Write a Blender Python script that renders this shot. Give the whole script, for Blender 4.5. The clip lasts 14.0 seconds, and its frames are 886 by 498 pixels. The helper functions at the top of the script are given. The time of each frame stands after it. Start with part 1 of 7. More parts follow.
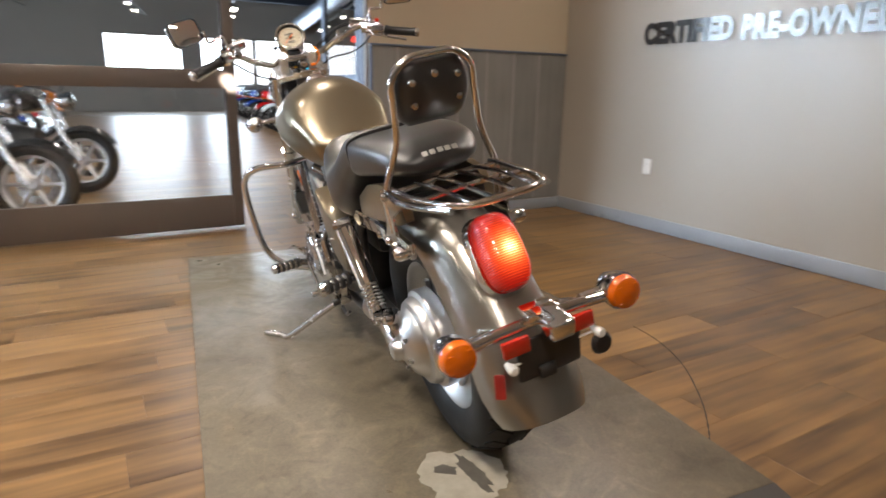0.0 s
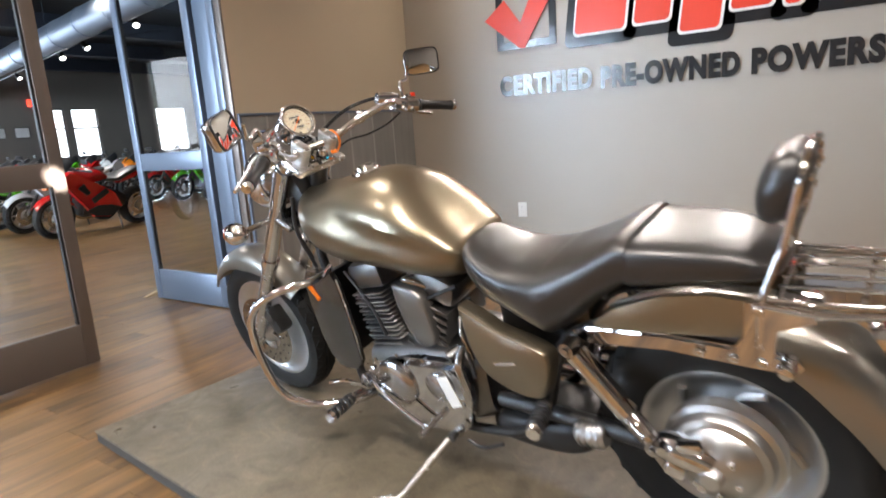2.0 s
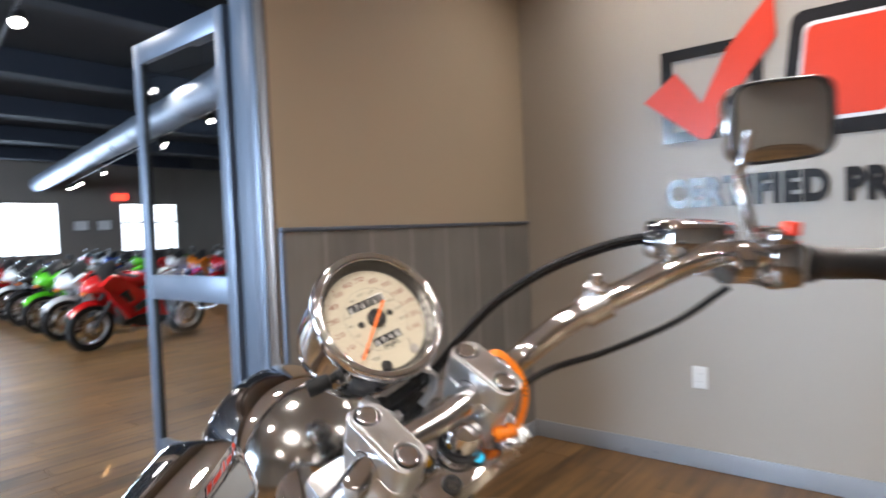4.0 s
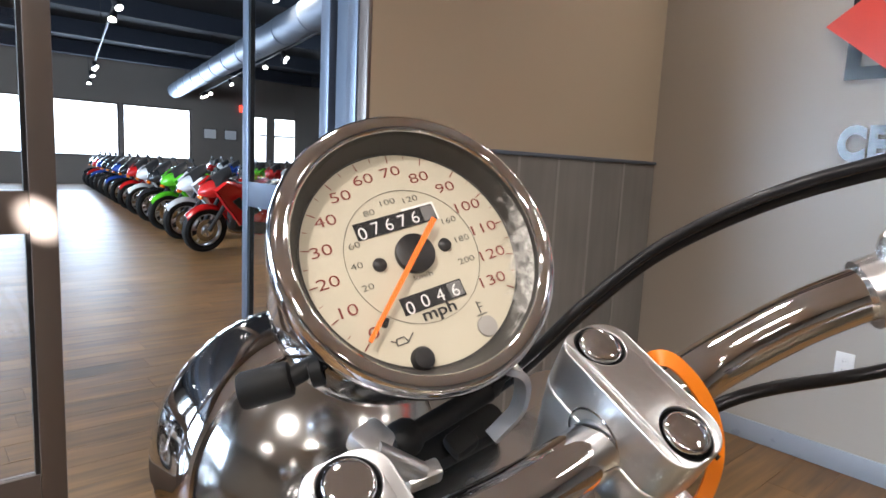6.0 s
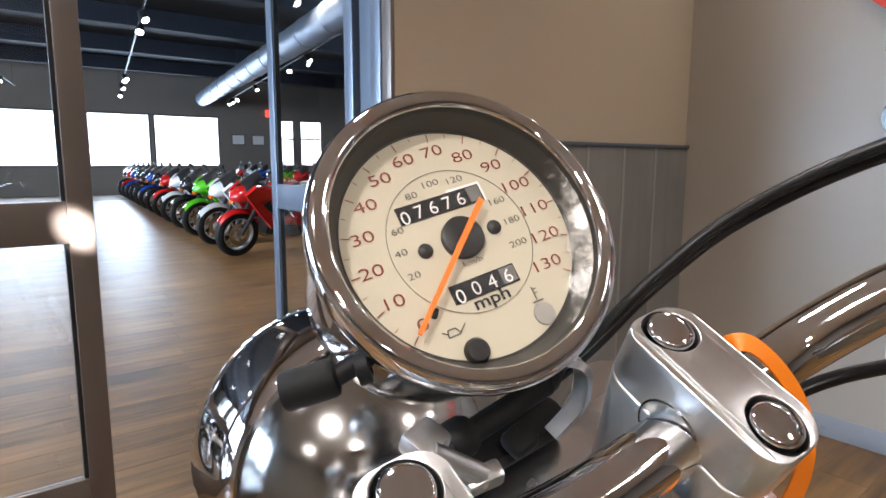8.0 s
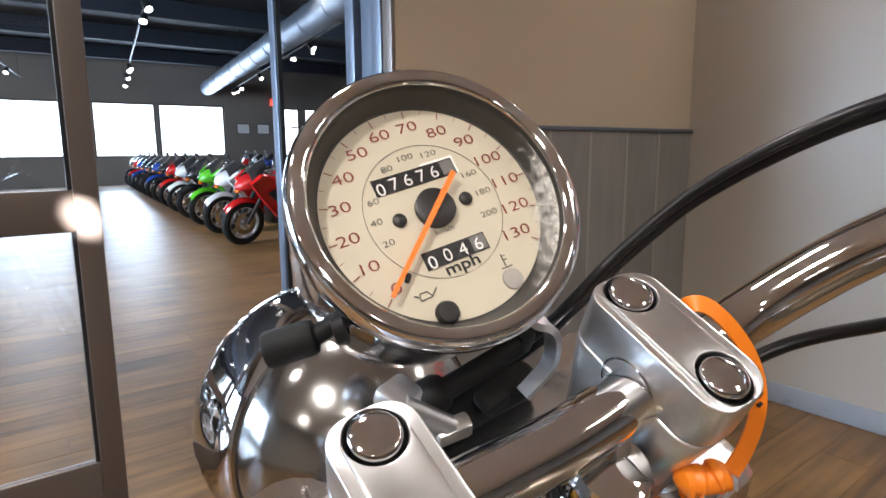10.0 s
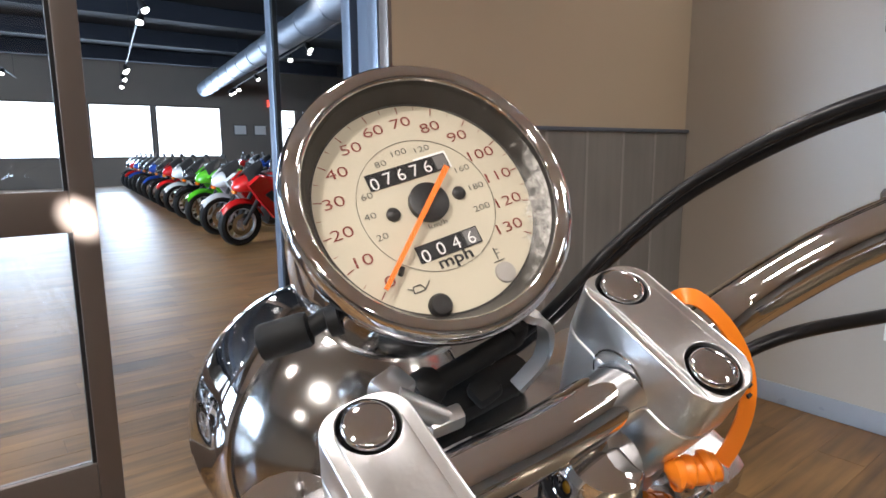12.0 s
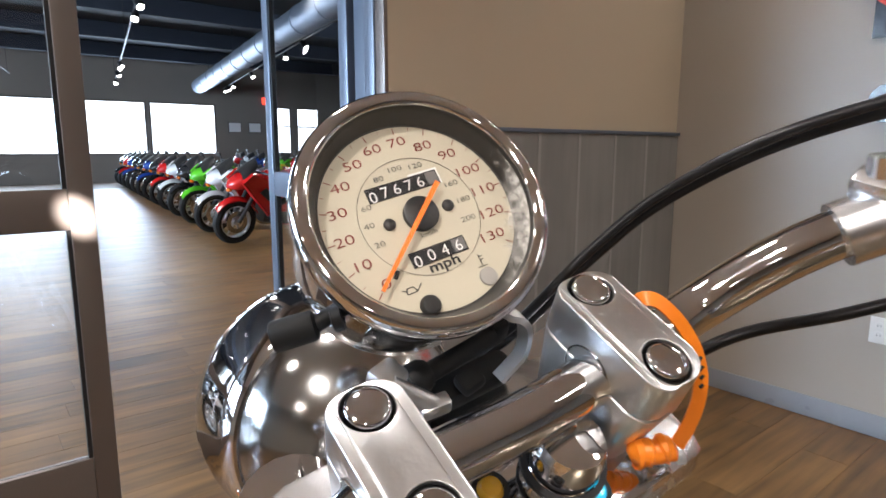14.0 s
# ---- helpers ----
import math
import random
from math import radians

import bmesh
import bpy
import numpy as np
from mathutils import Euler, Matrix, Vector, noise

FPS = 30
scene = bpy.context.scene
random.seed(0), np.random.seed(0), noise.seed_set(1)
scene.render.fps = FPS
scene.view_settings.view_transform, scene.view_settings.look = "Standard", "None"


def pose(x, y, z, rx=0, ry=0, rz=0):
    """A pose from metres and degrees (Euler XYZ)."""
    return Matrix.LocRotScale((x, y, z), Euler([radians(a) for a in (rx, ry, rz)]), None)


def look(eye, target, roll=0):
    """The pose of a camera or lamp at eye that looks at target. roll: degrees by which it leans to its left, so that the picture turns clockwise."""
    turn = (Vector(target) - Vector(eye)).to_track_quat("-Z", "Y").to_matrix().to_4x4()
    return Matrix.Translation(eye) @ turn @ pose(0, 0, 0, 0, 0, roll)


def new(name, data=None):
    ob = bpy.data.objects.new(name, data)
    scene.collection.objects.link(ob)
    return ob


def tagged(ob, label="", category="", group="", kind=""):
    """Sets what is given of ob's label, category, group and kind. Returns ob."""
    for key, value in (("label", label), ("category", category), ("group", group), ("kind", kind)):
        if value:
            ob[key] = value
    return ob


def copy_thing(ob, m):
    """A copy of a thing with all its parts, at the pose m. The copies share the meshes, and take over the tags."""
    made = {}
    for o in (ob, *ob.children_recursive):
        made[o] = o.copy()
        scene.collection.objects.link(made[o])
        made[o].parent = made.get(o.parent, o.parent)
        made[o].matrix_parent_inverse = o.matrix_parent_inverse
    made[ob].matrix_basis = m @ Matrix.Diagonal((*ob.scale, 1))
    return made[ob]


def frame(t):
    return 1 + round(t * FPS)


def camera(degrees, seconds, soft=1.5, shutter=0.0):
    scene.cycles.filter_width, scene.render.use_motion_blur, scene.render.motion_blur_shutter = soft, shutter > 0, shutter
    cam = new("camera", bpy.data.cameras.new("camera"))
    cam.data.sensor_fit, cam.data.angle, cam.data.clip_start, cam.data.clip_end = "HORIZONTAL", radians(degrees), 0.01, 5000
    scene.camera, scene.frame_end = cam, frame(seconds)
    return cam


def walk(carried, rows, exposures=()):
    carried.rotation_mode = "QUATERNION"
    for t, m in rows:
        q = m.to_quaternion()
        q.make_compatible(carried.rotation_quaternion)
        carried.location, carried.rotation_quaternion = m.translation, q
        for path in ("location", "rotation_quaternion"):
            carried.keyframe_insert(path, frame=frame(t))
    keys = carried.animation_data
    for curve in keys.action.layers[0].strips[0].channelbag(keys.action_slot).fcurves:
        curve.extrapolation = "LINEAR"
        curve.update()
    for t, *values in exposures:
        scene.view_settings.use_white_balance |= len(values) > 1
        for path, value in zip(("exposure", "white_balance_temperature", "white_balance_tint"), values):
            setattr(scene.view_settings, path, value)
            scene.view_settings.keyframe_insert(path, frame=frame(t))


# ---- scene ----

ROOM_H, EXPO = 3.0, 0.10
BIKE_FLOOR = pose(0.645, 1.55, 0, 0, 0, -7)
BIKE = pose(0.645, 1.55, 0.055, 0, -13, -7)

cam = camera(72.2, 14.0, soft=1.6, shutter=0.5)
PATH = [
    (0, (-0.285, 0.197, 1.038), (0.692, 1.868, 0.531), 1.0),
    (0.5, (-0.641, 0.427, 1.053), (0.674, 1.849, 0.555), 0.1),
    (1, (-0.924, 0.683, 1.114), (0.573, 1.931, 0.666), -4.9),
    (1.5, (-1.026, 1.019, 1.15), (0.557, 2.162, 0.716), -6.1),
    (2, (-0.996, 1.376, 1.193), (0.646, 2.449, 0.799), -4.1),
    (2.5, (-0.812, 1.674, 1.232), (0.914, 2.623, 0.882), -5.9),
    (3, (-0.502, 1.949, 1.299), (1.169, 3.032, 1.11), -4.2),
    (3.5, (-0.151, 2.242, 1.32), (1.541, 3.307, 1.256), -1.5),
    (4, (0.133, 2.528, 1.324), (1.692, 3.779, 1.264), -2.4),
    (4.2, (0.184, 2.561, 1.314), (1.616, 3.954, 1.209), 0.2),
    (6.5, (0.375, 2.734, 1.277), (1.661, 4.238, 0.984), 2.0),
    (7, (0.381, 2.733, 1.267), (1.622, 4.277, 0.996), -0.6),
    (7.5, (0.375, 2.737, 1.268), (1.609, 4.289, 1.004), -2.3),
    (8, (0.37, 2.742, 1.277), (1.607, 4.287, 0.989), 0.2),
    (10.5, (0.371, 2.718, 1.271), (1.587, 4.27, 0.938), -0.6),
    (11, (0.372, 2.718, 1.272), (1.595, 4.264, 0.935), -0.9),
    (11.5, (0.371, 2.716, 1.271), (1.594, 4.264, 0.94), -0.6),
    (12, (0.37, 2.717, 1.269), (1.594, 4.265, 0.944), -0.4),
    (12.5, (0.371, 2.715, 1.27), (1.595, 4.264, 0.95), 0.5),
    (13, (0.368, 2.712, 1.273), (1.599, 4.256, 0.955), 0.3),
    (13.5, (0.364, 2.711, 1.271), (1.593, 4.258, 0.96), 0.3),
    (14, (0.351, 2.69, 1.278), (1.589, 4.225, 0.95), 0.1),
]
walk(cam, [(t, look(eye, target, roll)) for t, eye, target, roll in PATH], [(0, EXPO, 6750, 11), (1.5, EXPO + 0.15, 6500, 11), (3, EXPO + 0.17, 6450, 11), (4, EXPO + 0.08, 6250, 12), (6.5, EXPO - 0.03, 6200, 12), (14, EXPO - 0.05, 6200, 12)])

# ---- light ----
world = bpy.data.worlds.new("sky")
scene.world = world
world.use_nodes = True
wn = world.node_tree.nodes
sky = wn.new("ShaderNodeTexSky")
sky.sky_type, sky.sun_disc = "NISHITA", False
sky.sun_elevation, sky.sun_rotation = radians(38), radians(250)
wn["Background"].inputs["Strength"].default_value = 0.15
world.node_tree.links.new(sky.outputs[0], wn["Background"].inputs[0])


def lamp(name, kind, m, energy, colour, size=1.0, size_y=None, angle=None, spread=180):
    data = bpy.data.lights.new(name, kind)
    data.energy, data.color = energy, colour
    if kind == "AREA":
        data.shape, data.size = ("RECTANGLE", size) if size_y else ("DISK", size)
        data.spread = radians(spread)
        if size_y:
            data.size_y = size_y
    elif kind == "SPOT":
        data.spot_size, data.spot_blend, data.shadow_soft_size = radians(angle), 0.6, size
    ob = new(name, data)
    ob.matrix_world = m
    return ob


SUN = lamp("sun", "SUN", look((-20, 30, 22), (0, 12, 0)), 2.0, (1, 0.95, 0.88))
SUN.data.angle = radians(0.6)
WARM = (1.0, 0.92, 0.83)
NEUTRAL = (1.0, 0.94, 0.87)
DAY = (0.62, 0.80, 1.0)
# downlights of the show corner
DOWNLIGHTS = [(1.62, 1.3, 8), (1.6, 0.8, 3), (3.0, 3.75, 6), (3.0, 2.95, 7), (3.0, 2.15, 7), (3.0, 1.35, 6), (-0.9, 2.4, 42), (-0.9, 0.9, 44), (-1.1, -0.9, 36), (-3.0, 2.2, 24), (-3.0, 0.2, 9), (-0.9, 3.9, 10), (0.5, 3.7, 15)]
for x, y, power in DOWNLIGHTS:
    lamp("downlight_lamp", "AREA", pose(x, y, ROOM_H - 0.03), power, WARM, 0.22, spread=150)
# added narrow spot, stands in for the patch of sun on the door stile
lamp("stile_patch_helper", "SPOT", look((-0.9, 2.4, ROOM_H - 0.1), (0.655, 4.9, 1.06)), 17000, WARM, 0.02, angle=1.9)
# two unseen spots added by the lettered wall to put highlights on the motorcycle
for y in (2.75, 1.7):
    lamp("bike_highlight_helper", "SPOT", look((3.2, y, ROOM_H - 0.1), (0.6, 1.75, 0.95)), 75, WARM, 0.12, angle=40)
# daylight at the hall's window walls
lamp("window_light", "AREA", pose(-9.7, 10.0, 2.6, 90, 0, -90), 3300, DAY, 9.0, 3.6)
for x, width, power in ((2.1, 2.6, 200), (5.3, 2.0, 150), (7.72, 2.4, 180)):
    lamp("window_light", "AREA", pose(x, 27.97, 2.0, 90, 0, 180), power, DAY, width, 1.8)
# hall track lamps
for x, y in ((1.0, 9.0), (1.0, 16.0), (5.0, 12.0), (5.0, 19.0), (-3.5, 9.0)):
    lamp("hall_lamp", "AREA", pose(x, y, 3.9), 80, NEUTRAL, 0.5, spread=150)

# ---- materials ----
def mat(name, colour, rough=0.5, metal=0.0, vary=0.12, scale=8.0, bump=0.0, bump_scale=60.0, rough_vary=0.1, coat=0.0, coat_rough=0.1,
        emit=0.0, trans=0.0, ior=1.45, by_object=0.0, spec=0.5):
    m = bpy.data.materials.new(name)
    m.use_nodes = True
    n, l = m.node_tree.nodes, m.node_tree.links
    b = n["Principled BSDF"]
    b.inputs["Roughness"].default_value, b.inputs["Metallic"].default_value = rough, metal
    b.inputs["Coat Weight"].default_value, b.inputs["Coat Roughness"].default_value = coat, coat_rough
    b.inputs["Transmission Weight"].default_value, b.inputs["IOR"].default_value = trans, ior
    b.inputs["Specular IOR Level"].default_value = spec
    b.inputs["Base Color"].default_value = (*colour, 1)
    if emit:
        b.inputs["Emission Color"].default_value, b.inputs["Emission Strength"].default_value = (*colour, 1), emit
    if vary or bump or rough_vary:
        co = n.new("ShaderNodeTexCoord")
        t1 = n.new("ShaderNodeTexNoise")
        t1.inputs["Scale"].default_value, t1.inputs["Detail"].default_value = scale, 5
        t2 = n.new("ShaderNodeTexNoise")
        t2.inputs["Scale"].default_value, t2.inputs["Detail"].default_value = bump_scale, 4
        l.new(co.outputs["Object"], t1.inputs["Vector"])
        l.new(co.outputs["Object"], t2.inputs["Vector"])
        if vary:
            mx = n.new("ShaderNodeMix")
            mx.data_type = "RGBA"
            mx.inputs["A"].default_value = (*[c * (1 - vary) for c in colour], 1)
            mx.inputs["B"].default_value = (*[min(1, c * (1 + vary)) for c in colour], 1)
            if by_object:
                info = n.new("ShaderNodeObjectInfo")
                sm = n.new("ShaderNodeMath")
                sm.operation = "MULTIPLY_ADD"
                l.new(info.outputs["Random"], sm.inputs[0])
                sm.inputs[1].default_value = by_object
                l.new(t1.outputs["Fac"], sm.inputs[2])
                sb = n.new("ShaderNodeMath")
                sb.operation = "SUBTRACT"
                l.new(sm.outputs[0], sb.inputs[0])
                sb.inputs[1].default_value = by_object / 2
                l.new(sb.outputs[0], mx.inputs["Factor"])
            else:
                l.new(t1.outputs["Fac"], mx.inputs["Factor"])
            l.new(mx.outputs["Result"], b.inputs["Base Color"])
        if rough_vary:
            mr = n.new("ShaderNodeMapRange")
            mr.inputs["To Min"].default_value, mr.inputs["To Max"].default_value = max(0, rough - rough_vary), min(1, rough + rough_vary)
            l.new(t1.outputs["Fac"], mr.inputs["Value"])
            l.new(mr.outputs["Result"], b.inputs["Roughness"])
        if bump:
            bp = n.new("ShaderNodeBump")
            bp.inputs["Strength"].default_value, bp.inputs["Distance"].default_value = bump, 0.002
            l.new(t2.outputs["Fac"], bp.inputs["Height"])
            l.new(bp.outputs["Normal"], b.inputs["Normal"])
    return m


def wood_mat(name, dark, light, rough=0.35, each=0.3, grain=0.5):
    """Vinyl planks with stretched grain, each plank its own tone."""
    m = mat(name, light, rough, vary=0, rough_vary=0, bump=0)
    n, l = m.node_tree.nodes, m.node_tree.links
    b = n["Principled BSDF"]
    co, mp, g = n.new("ShaderNodeTexCoord"), n.new("ShaderNodeMapping"), n.new("ShaderNodeTexNoise")
    mp.inputs["Scale"].default_value = (1.1, 14, 14)
    g.inputs["Scale"].default_value, g.inputs["Detail"].default_value, g.inputs["Distortion"].default_value = 1.6, 5, 0.25
    info = n.new("ShaderNodeObjectInfo")
    off = n.new("ShaderNodeVectorMath")
    off.operation = "MULTIPLY_ADD"
    l.new(info.outputs["Random"], off.inputs[0])
    off.inputs[1].default_value = (37, 91, 13)
    l.new(co.outputs["Object"], off.inputs[2])
    l.new(off.outputs[0], mp.inputs["Vector"])
    l.new(mp.outputs[0], g.inputs["Vector"])
    cloud = n.new("ShaderNodeTexNoise")
    cloud.inputs["Scale"].default_value, cloud.inputs["Detail"].default_value = 1.7, 3
    l.new(off.outputs[0], cloud.inputs["Vector"])
    mixf = n.new("ShaderNodeMath")
    mixf.operation = "MULTIPLY_ADD"
    l.new(cloud.outputs["Fac"], mixf.inputs[0])
    mixf.inputs[1].default_value = 0.9
    half = n.new("ShaderNodeMath")
    half.operation = "MULTIPLY_ADD"
    l.new(g.outputs["Fac"], half.inputs[0])
    half.inputs[1].default_value = grain
    half.inputs[2].default_value = -0.17 - grain * 0.5
    l.new(half.outputs[0], mixf.inputs[2])
    tone = n.new("ShaderNodeMath")
    tone.operation = "MULTIPLY_ADD"
    l.new(info.outputs["Random"], tone.inputs[0])
    tone.inputs[1].default_value = each
    l.new(mixf.outputs[0], tone.inputs[2])
    ramp = n.new("ShaderNodeValToRGB")
    ramp.color_ramp.elements[0].position, ramp.color_ramp.elements[0].color = 0.04, (*dark, 1)
    ramp.color_ramp.elements[1].position, ramp.color_ramp.elements[1].color = 0.8, (*light, 1)
    l.new(tone.outputs[0], ramp.inputs[0])
    l.new(ramp.outputs[0], b.inputs["Base Color"])
    mr = n.new("ShaderNodeMapRange")
    mr.inputs["To Min"].default_value, mr.inputs["To Max"].default_value = rough - 0.08, rough + 0.12
    l.new(g.outputs["Fac"], mr.inputs["Value"])
    l.new(mr.outputs[0], b.inputs["Roughness"])
    bp = n.new("ShaderNodeBump")
    bp.inputs["Strength"].default_value, bp.inputs["Distance"].default_value = 0.04, 0.001
    l.new(g.outputs["Fac"], bp.inputs["Height"])
    l.new(bp.outputs[0], b.inputs["Normal"])
    return m


def deck_mat(name):
    """Worn grey-brown deck paint: dusty clouds, darker rubs and pale curved scuffs."""
    m = mat(name, (0.2, 0.18, 0.15), 0.42, vary=0, rough_vary=0)
    n, l = m.node_tree.nodes, m.node_tree.links
    b = n["Principled BSDF"]
    co = n.new("ShaderNodeTexCoord")

    def noise(scale, detail, distortion=0.0, rough=0.6):
        t = n.new("ShaderNodeTexNoise")
        t.inputs["Scale"].default_value, t.inputs["Detail"].default_value = scale, detail
        t.inputs["Distortion"].default_value, t.inputs["Roughness"].default_value = distortion, rough
        l.new(co.outputs["Object"], t.inputs["Vector"])
        return t.outputs["Fac"]

    def ramp(fac, stops):
        r = n.new("ShaderNodeValToRGB")
        while len(r.color_ramp.elements) < len(stops):
            r.color_ramp.elements.new(0.5)
        for e, (p, c) in zip(r.color_ramp.elements, stops):
            e.position, e.color = p, (*c, 1)
        l.new(fac, r.inputs[0])
        return r.outputs[0]

    def blend(kind, fac, a, c):
        x = n.new("ShaderNodeMix")
        x.data_type, x.blend_type = "RGBA", kind
        x.inputs["Factor"].default_value = fac
        l.new(a, x.inputs["A"])
        l.new(c, x.inputs["B"])
        return x.outputs["Result"]
    cloud = ramp(noise(1.9, 7, 0.6), [(0.30, (0.094, 0.076, 0.051)), (0.52, (0.132, 0.108, 0.074)), (0.72, (0.176, 0.147, 0.105))])
    rub = ramp(noise(6.5, 5, 2.2, 0.55), [(0.36, (0.66, 0.65, 0.63)), (0.46, (1, 1, 1)), (0.55, (1, 1, 1)), (0.66, (1.38, 1.36, 1.30))])
    scuff = ramp(noise(2.6, 2, 3.5, 0.4), [(0.47, (1, 1, 1)), (0.500, (1.25, 1.24, 1.22)), (0.53, (1, 1, 1)), (0.62, (0.88, 0.88, 0.88))])
    fine = ramp(noise(120, 3), [(0.3, (0.88, 0.88, 0.88)), (0.7, (1.1, 1.1, 1.1))])
    col = blend("MULTIPLY", 1.0, blend("MULTIPLY", 0.45, blend("MULTIPLY", 0.55, cloud, rub), scuff), fine)
    l.new(col, b.inputs["Base Color"])
    mr = n.new("ShaderNodeMapRange")
    mr.inputs["From Min"].default_value, mr.inputs["From Max"].default_value = 0.3, 0.7
    mr.inputs["To Min"].default_value, mr.inputs["To Max"].default_value = 0.26, 0.55
    l.new(noise(4.0, 6, 1.5), mr.inputs["Value"])
    l.new(mr.outputs[0], b.inputs["Roughness"])
    bp = n.new("ShaderNodeBump")
    bp.inputs["Strength"].default_value, bp.inputs["Distance"].default_value = 0.25, 0.003
    l.new(noise(9, 6, 1.0), bp.inputs["Height"])
    l.new(bp.outputs[0], b.inputs["Normal"])
    return m


def lit_lens_mat(name, centre, reach):
    """A lit red lamp window, brightest round the bulb."""
    m = mat(name, (0.24, 0.006, 0.003), 0.14, vary=0, rough_vary=0, coat=0.5, coat_rough=0.05)
    n, l = m.node_tree.nodes, m.node_tree.links
    b = n["Principled BSDF"]
    co, d, r = n.new("ShaderNodeTexCoord"), n.new("ShaderNodeVectorMath"), n.new("ShaderNodeValToRGB")
    wv = n.new("ShaderNodeTexWave")
    wv.bands_direction = "Z"
    wv.inputs["Scale"].default_value, wv.inputs["Distortion"].default_value = 60, 1.0
    d.operation = "DISTANCE"
    d.inputs[1].default_value = centre
    l.new(co.outputs["Object"], d.inputs[0])
    l.new(co.outputs["Object"], wv.inputs["Vector"])
    sc = n.new("ShaderNodeMath")
    sc.operation = "MULTIPLY_ADD"
    l.new(wv.outputs["Fac"], sc.inputs[0])
    sc.inputs[1].default_value = reach * 0.16
    l.new(d.outputs["Value"], sc.inputs[2])
    mr = n.new("ShaderNodeMapRange")
    mr.inputs["From Max"].default_value = reach
    l.new(sc.outputs[0], mr.inputs["Value"])
    l.new(mr.outputs[0], r.inputs[0])
    stops = [(0.0, (7.0, 4.0, 2.0)), (0.20, (2.6, 0.70, 0.18)), (0.40, (1.0, 0.10, 0.02)), (0.66, (0.40, 0.010, 0.004)), (1.0, (0.05, 0.002, 0.001))]
    while len(r.color_ramp.elements) < len(stops):
        r.color_ramp.elements.new(0.5)
    for e, (p, c) in zip(r.color_ramp.elements, stops):
        e.position, e.color = p, (*c, 1)
    l.new(r.outputs[0], b.inputs["Emission Color"])
    b.inputs["Emission Strength"].default_value = 1.0
    bp = n.new("ShaderNodeBump")
    bp.inputs["Strength"].default_value, bp.inputs["Distance"].default_value = 0.4, 0.002
    l.new(wv.outputs["Fac"], bp.inputs["Height"])
    l.new(bp.outputs[0], b.inputs["Normal"])
    return m


def dusty_glass_mat(name):
    """Thin clear glass with a fingered film of dust towards one edge."""
    m = mat(name, (1, 1, 1), 0.0, vary=0, rough_vary=0, trans=1.0, ior=1.03, coat=0.5, coat_rough=0.05)
    n, l = m.node_tree.nodes, m.node_tree.links
    co, sep = n.new("ShaderNodeTexCoord"), n.new("ShaderNodeSeparateXYZ")
    l.new(co.outputs["Object"], sep.inputs[0])
    edge = n.new("ShaderNodeMapRange")
    edge.inputs["From Min"].default_value, edge.inputs["From Max"].default_value = 0.030, 0.060
    edge.inputs["To Min"].default_value, edge.inputs["To Max"].default_value = -0.28, 0.30
    slant = n.new("ShaderNodeMath")
    slant.operation = "MULTIPLY_ADD"
    l.new(sep.outputs["Y"], slant.inputs[0])
    slant.inputs[1].default_value = -0.45
    l.new(sep.outputs["X"], slant.inputs[2])
    l.new(slant.outputs[0], edge.inputs["Value"])
    speck = n.new("ShaderNodeTexNoise")
    speck.inputs["Scale"].default_value, speck.inputs["Detail"].default_value, speck.inputs["Roughness"].default_value = 260, 6, 0.75
    l.new(co.outputs["Object"], speck.inputs["Vector"])
    add = n.new("ShaderNodeMath")
    l.new(edge.outputs[0], add.inputs[0])
    l.new(speck.outputs["Fac"], add.inputs[1])
    film = n.new("ShaderNodeMapRange")
    film.inputs["From Min"].default_value, film.inputs["From Max"].default_value = 0.50, 0.85
    film.inputs["To Max"].default_value = 0.62
    l.new(add.outputs[0], film.inputs["Value"])
    dust, mix = n.new("ShaderNodeBsdfDiffuse"), n.new("ShaderNodeMixShader")
    dust.inputs["Color"].default_value = (0.75, 0.73, 0.68, 1)
    l.new(film.outputs[0], mix.inputs["Fac"])
    l.new(n["Principled BSDF"].outputs[0], mix.inputs[1])
    l.new(dust.outputs[0], mix.inputs[2])
    l.new(mix.outputs[0], n["Material Output"].inputs["Surface"])
    return m


WALL_PAINT = mat("wall_paint", (0.44, 0.362, 0.262), 0.55, vary=0.05, scale=1.5, bump=0.12, bump_scale=180)
# the same beige paint, with the cool daylight on the east wall mixed in
WALL_PAINT_DAYLIT = mat("wall_paint_daylit", (0.405, 0.362, 0.308), 0.38, vary=0.05, scale=1.5, bump=0.12, bump_scale=180)
WALL_TAUPE = mat("wall_paint_taupe", (0.36, 0.335, 0.30), 0.6, vary=0.05, scale=1.5, bump=0.12, bump_scale=180)
HALL_PAINT = mat("hall_paint", (0.22, 0.19, 0.16), 0.7, vary=0.1, scale=1.2)
CEILING = mat("ceiling_paint", (0.80, 0.76, 0.71), 0.8, vary=0.04, scale=2)
BLACK_CEIL = mat("black_ceiling", (0.02, 0.02, 0.022), 0.8, vary=0.3, scale=1.5)
WOOD = wood_mat("vinyl_plank", (0.055, 0.028, 0.011), (0.320, 0.180, 0.068), 0.32, 0.15, 1.0)
GROUT = mat("plank_gap", (0.12, 0.075, 0.04), 0.6)
SLAT = wood_mat("grey_panel_board", (0.13, 0.125, 0.12), (0.25, 0.24, 0.225), 0.5)
BASEB = mat("grey_vinyl_base", (0.30, 0.32, 0.35), 0.3, vary=0.08, scale=6)
CEMENT = deck_mat("painted_platform")
RUBBER_EDGE = mat("dark_platform_edge", (0.055, 0.052, 0.05), 0.6, vary=0.2, scale=12, bump=0.4, bump_scale=90)
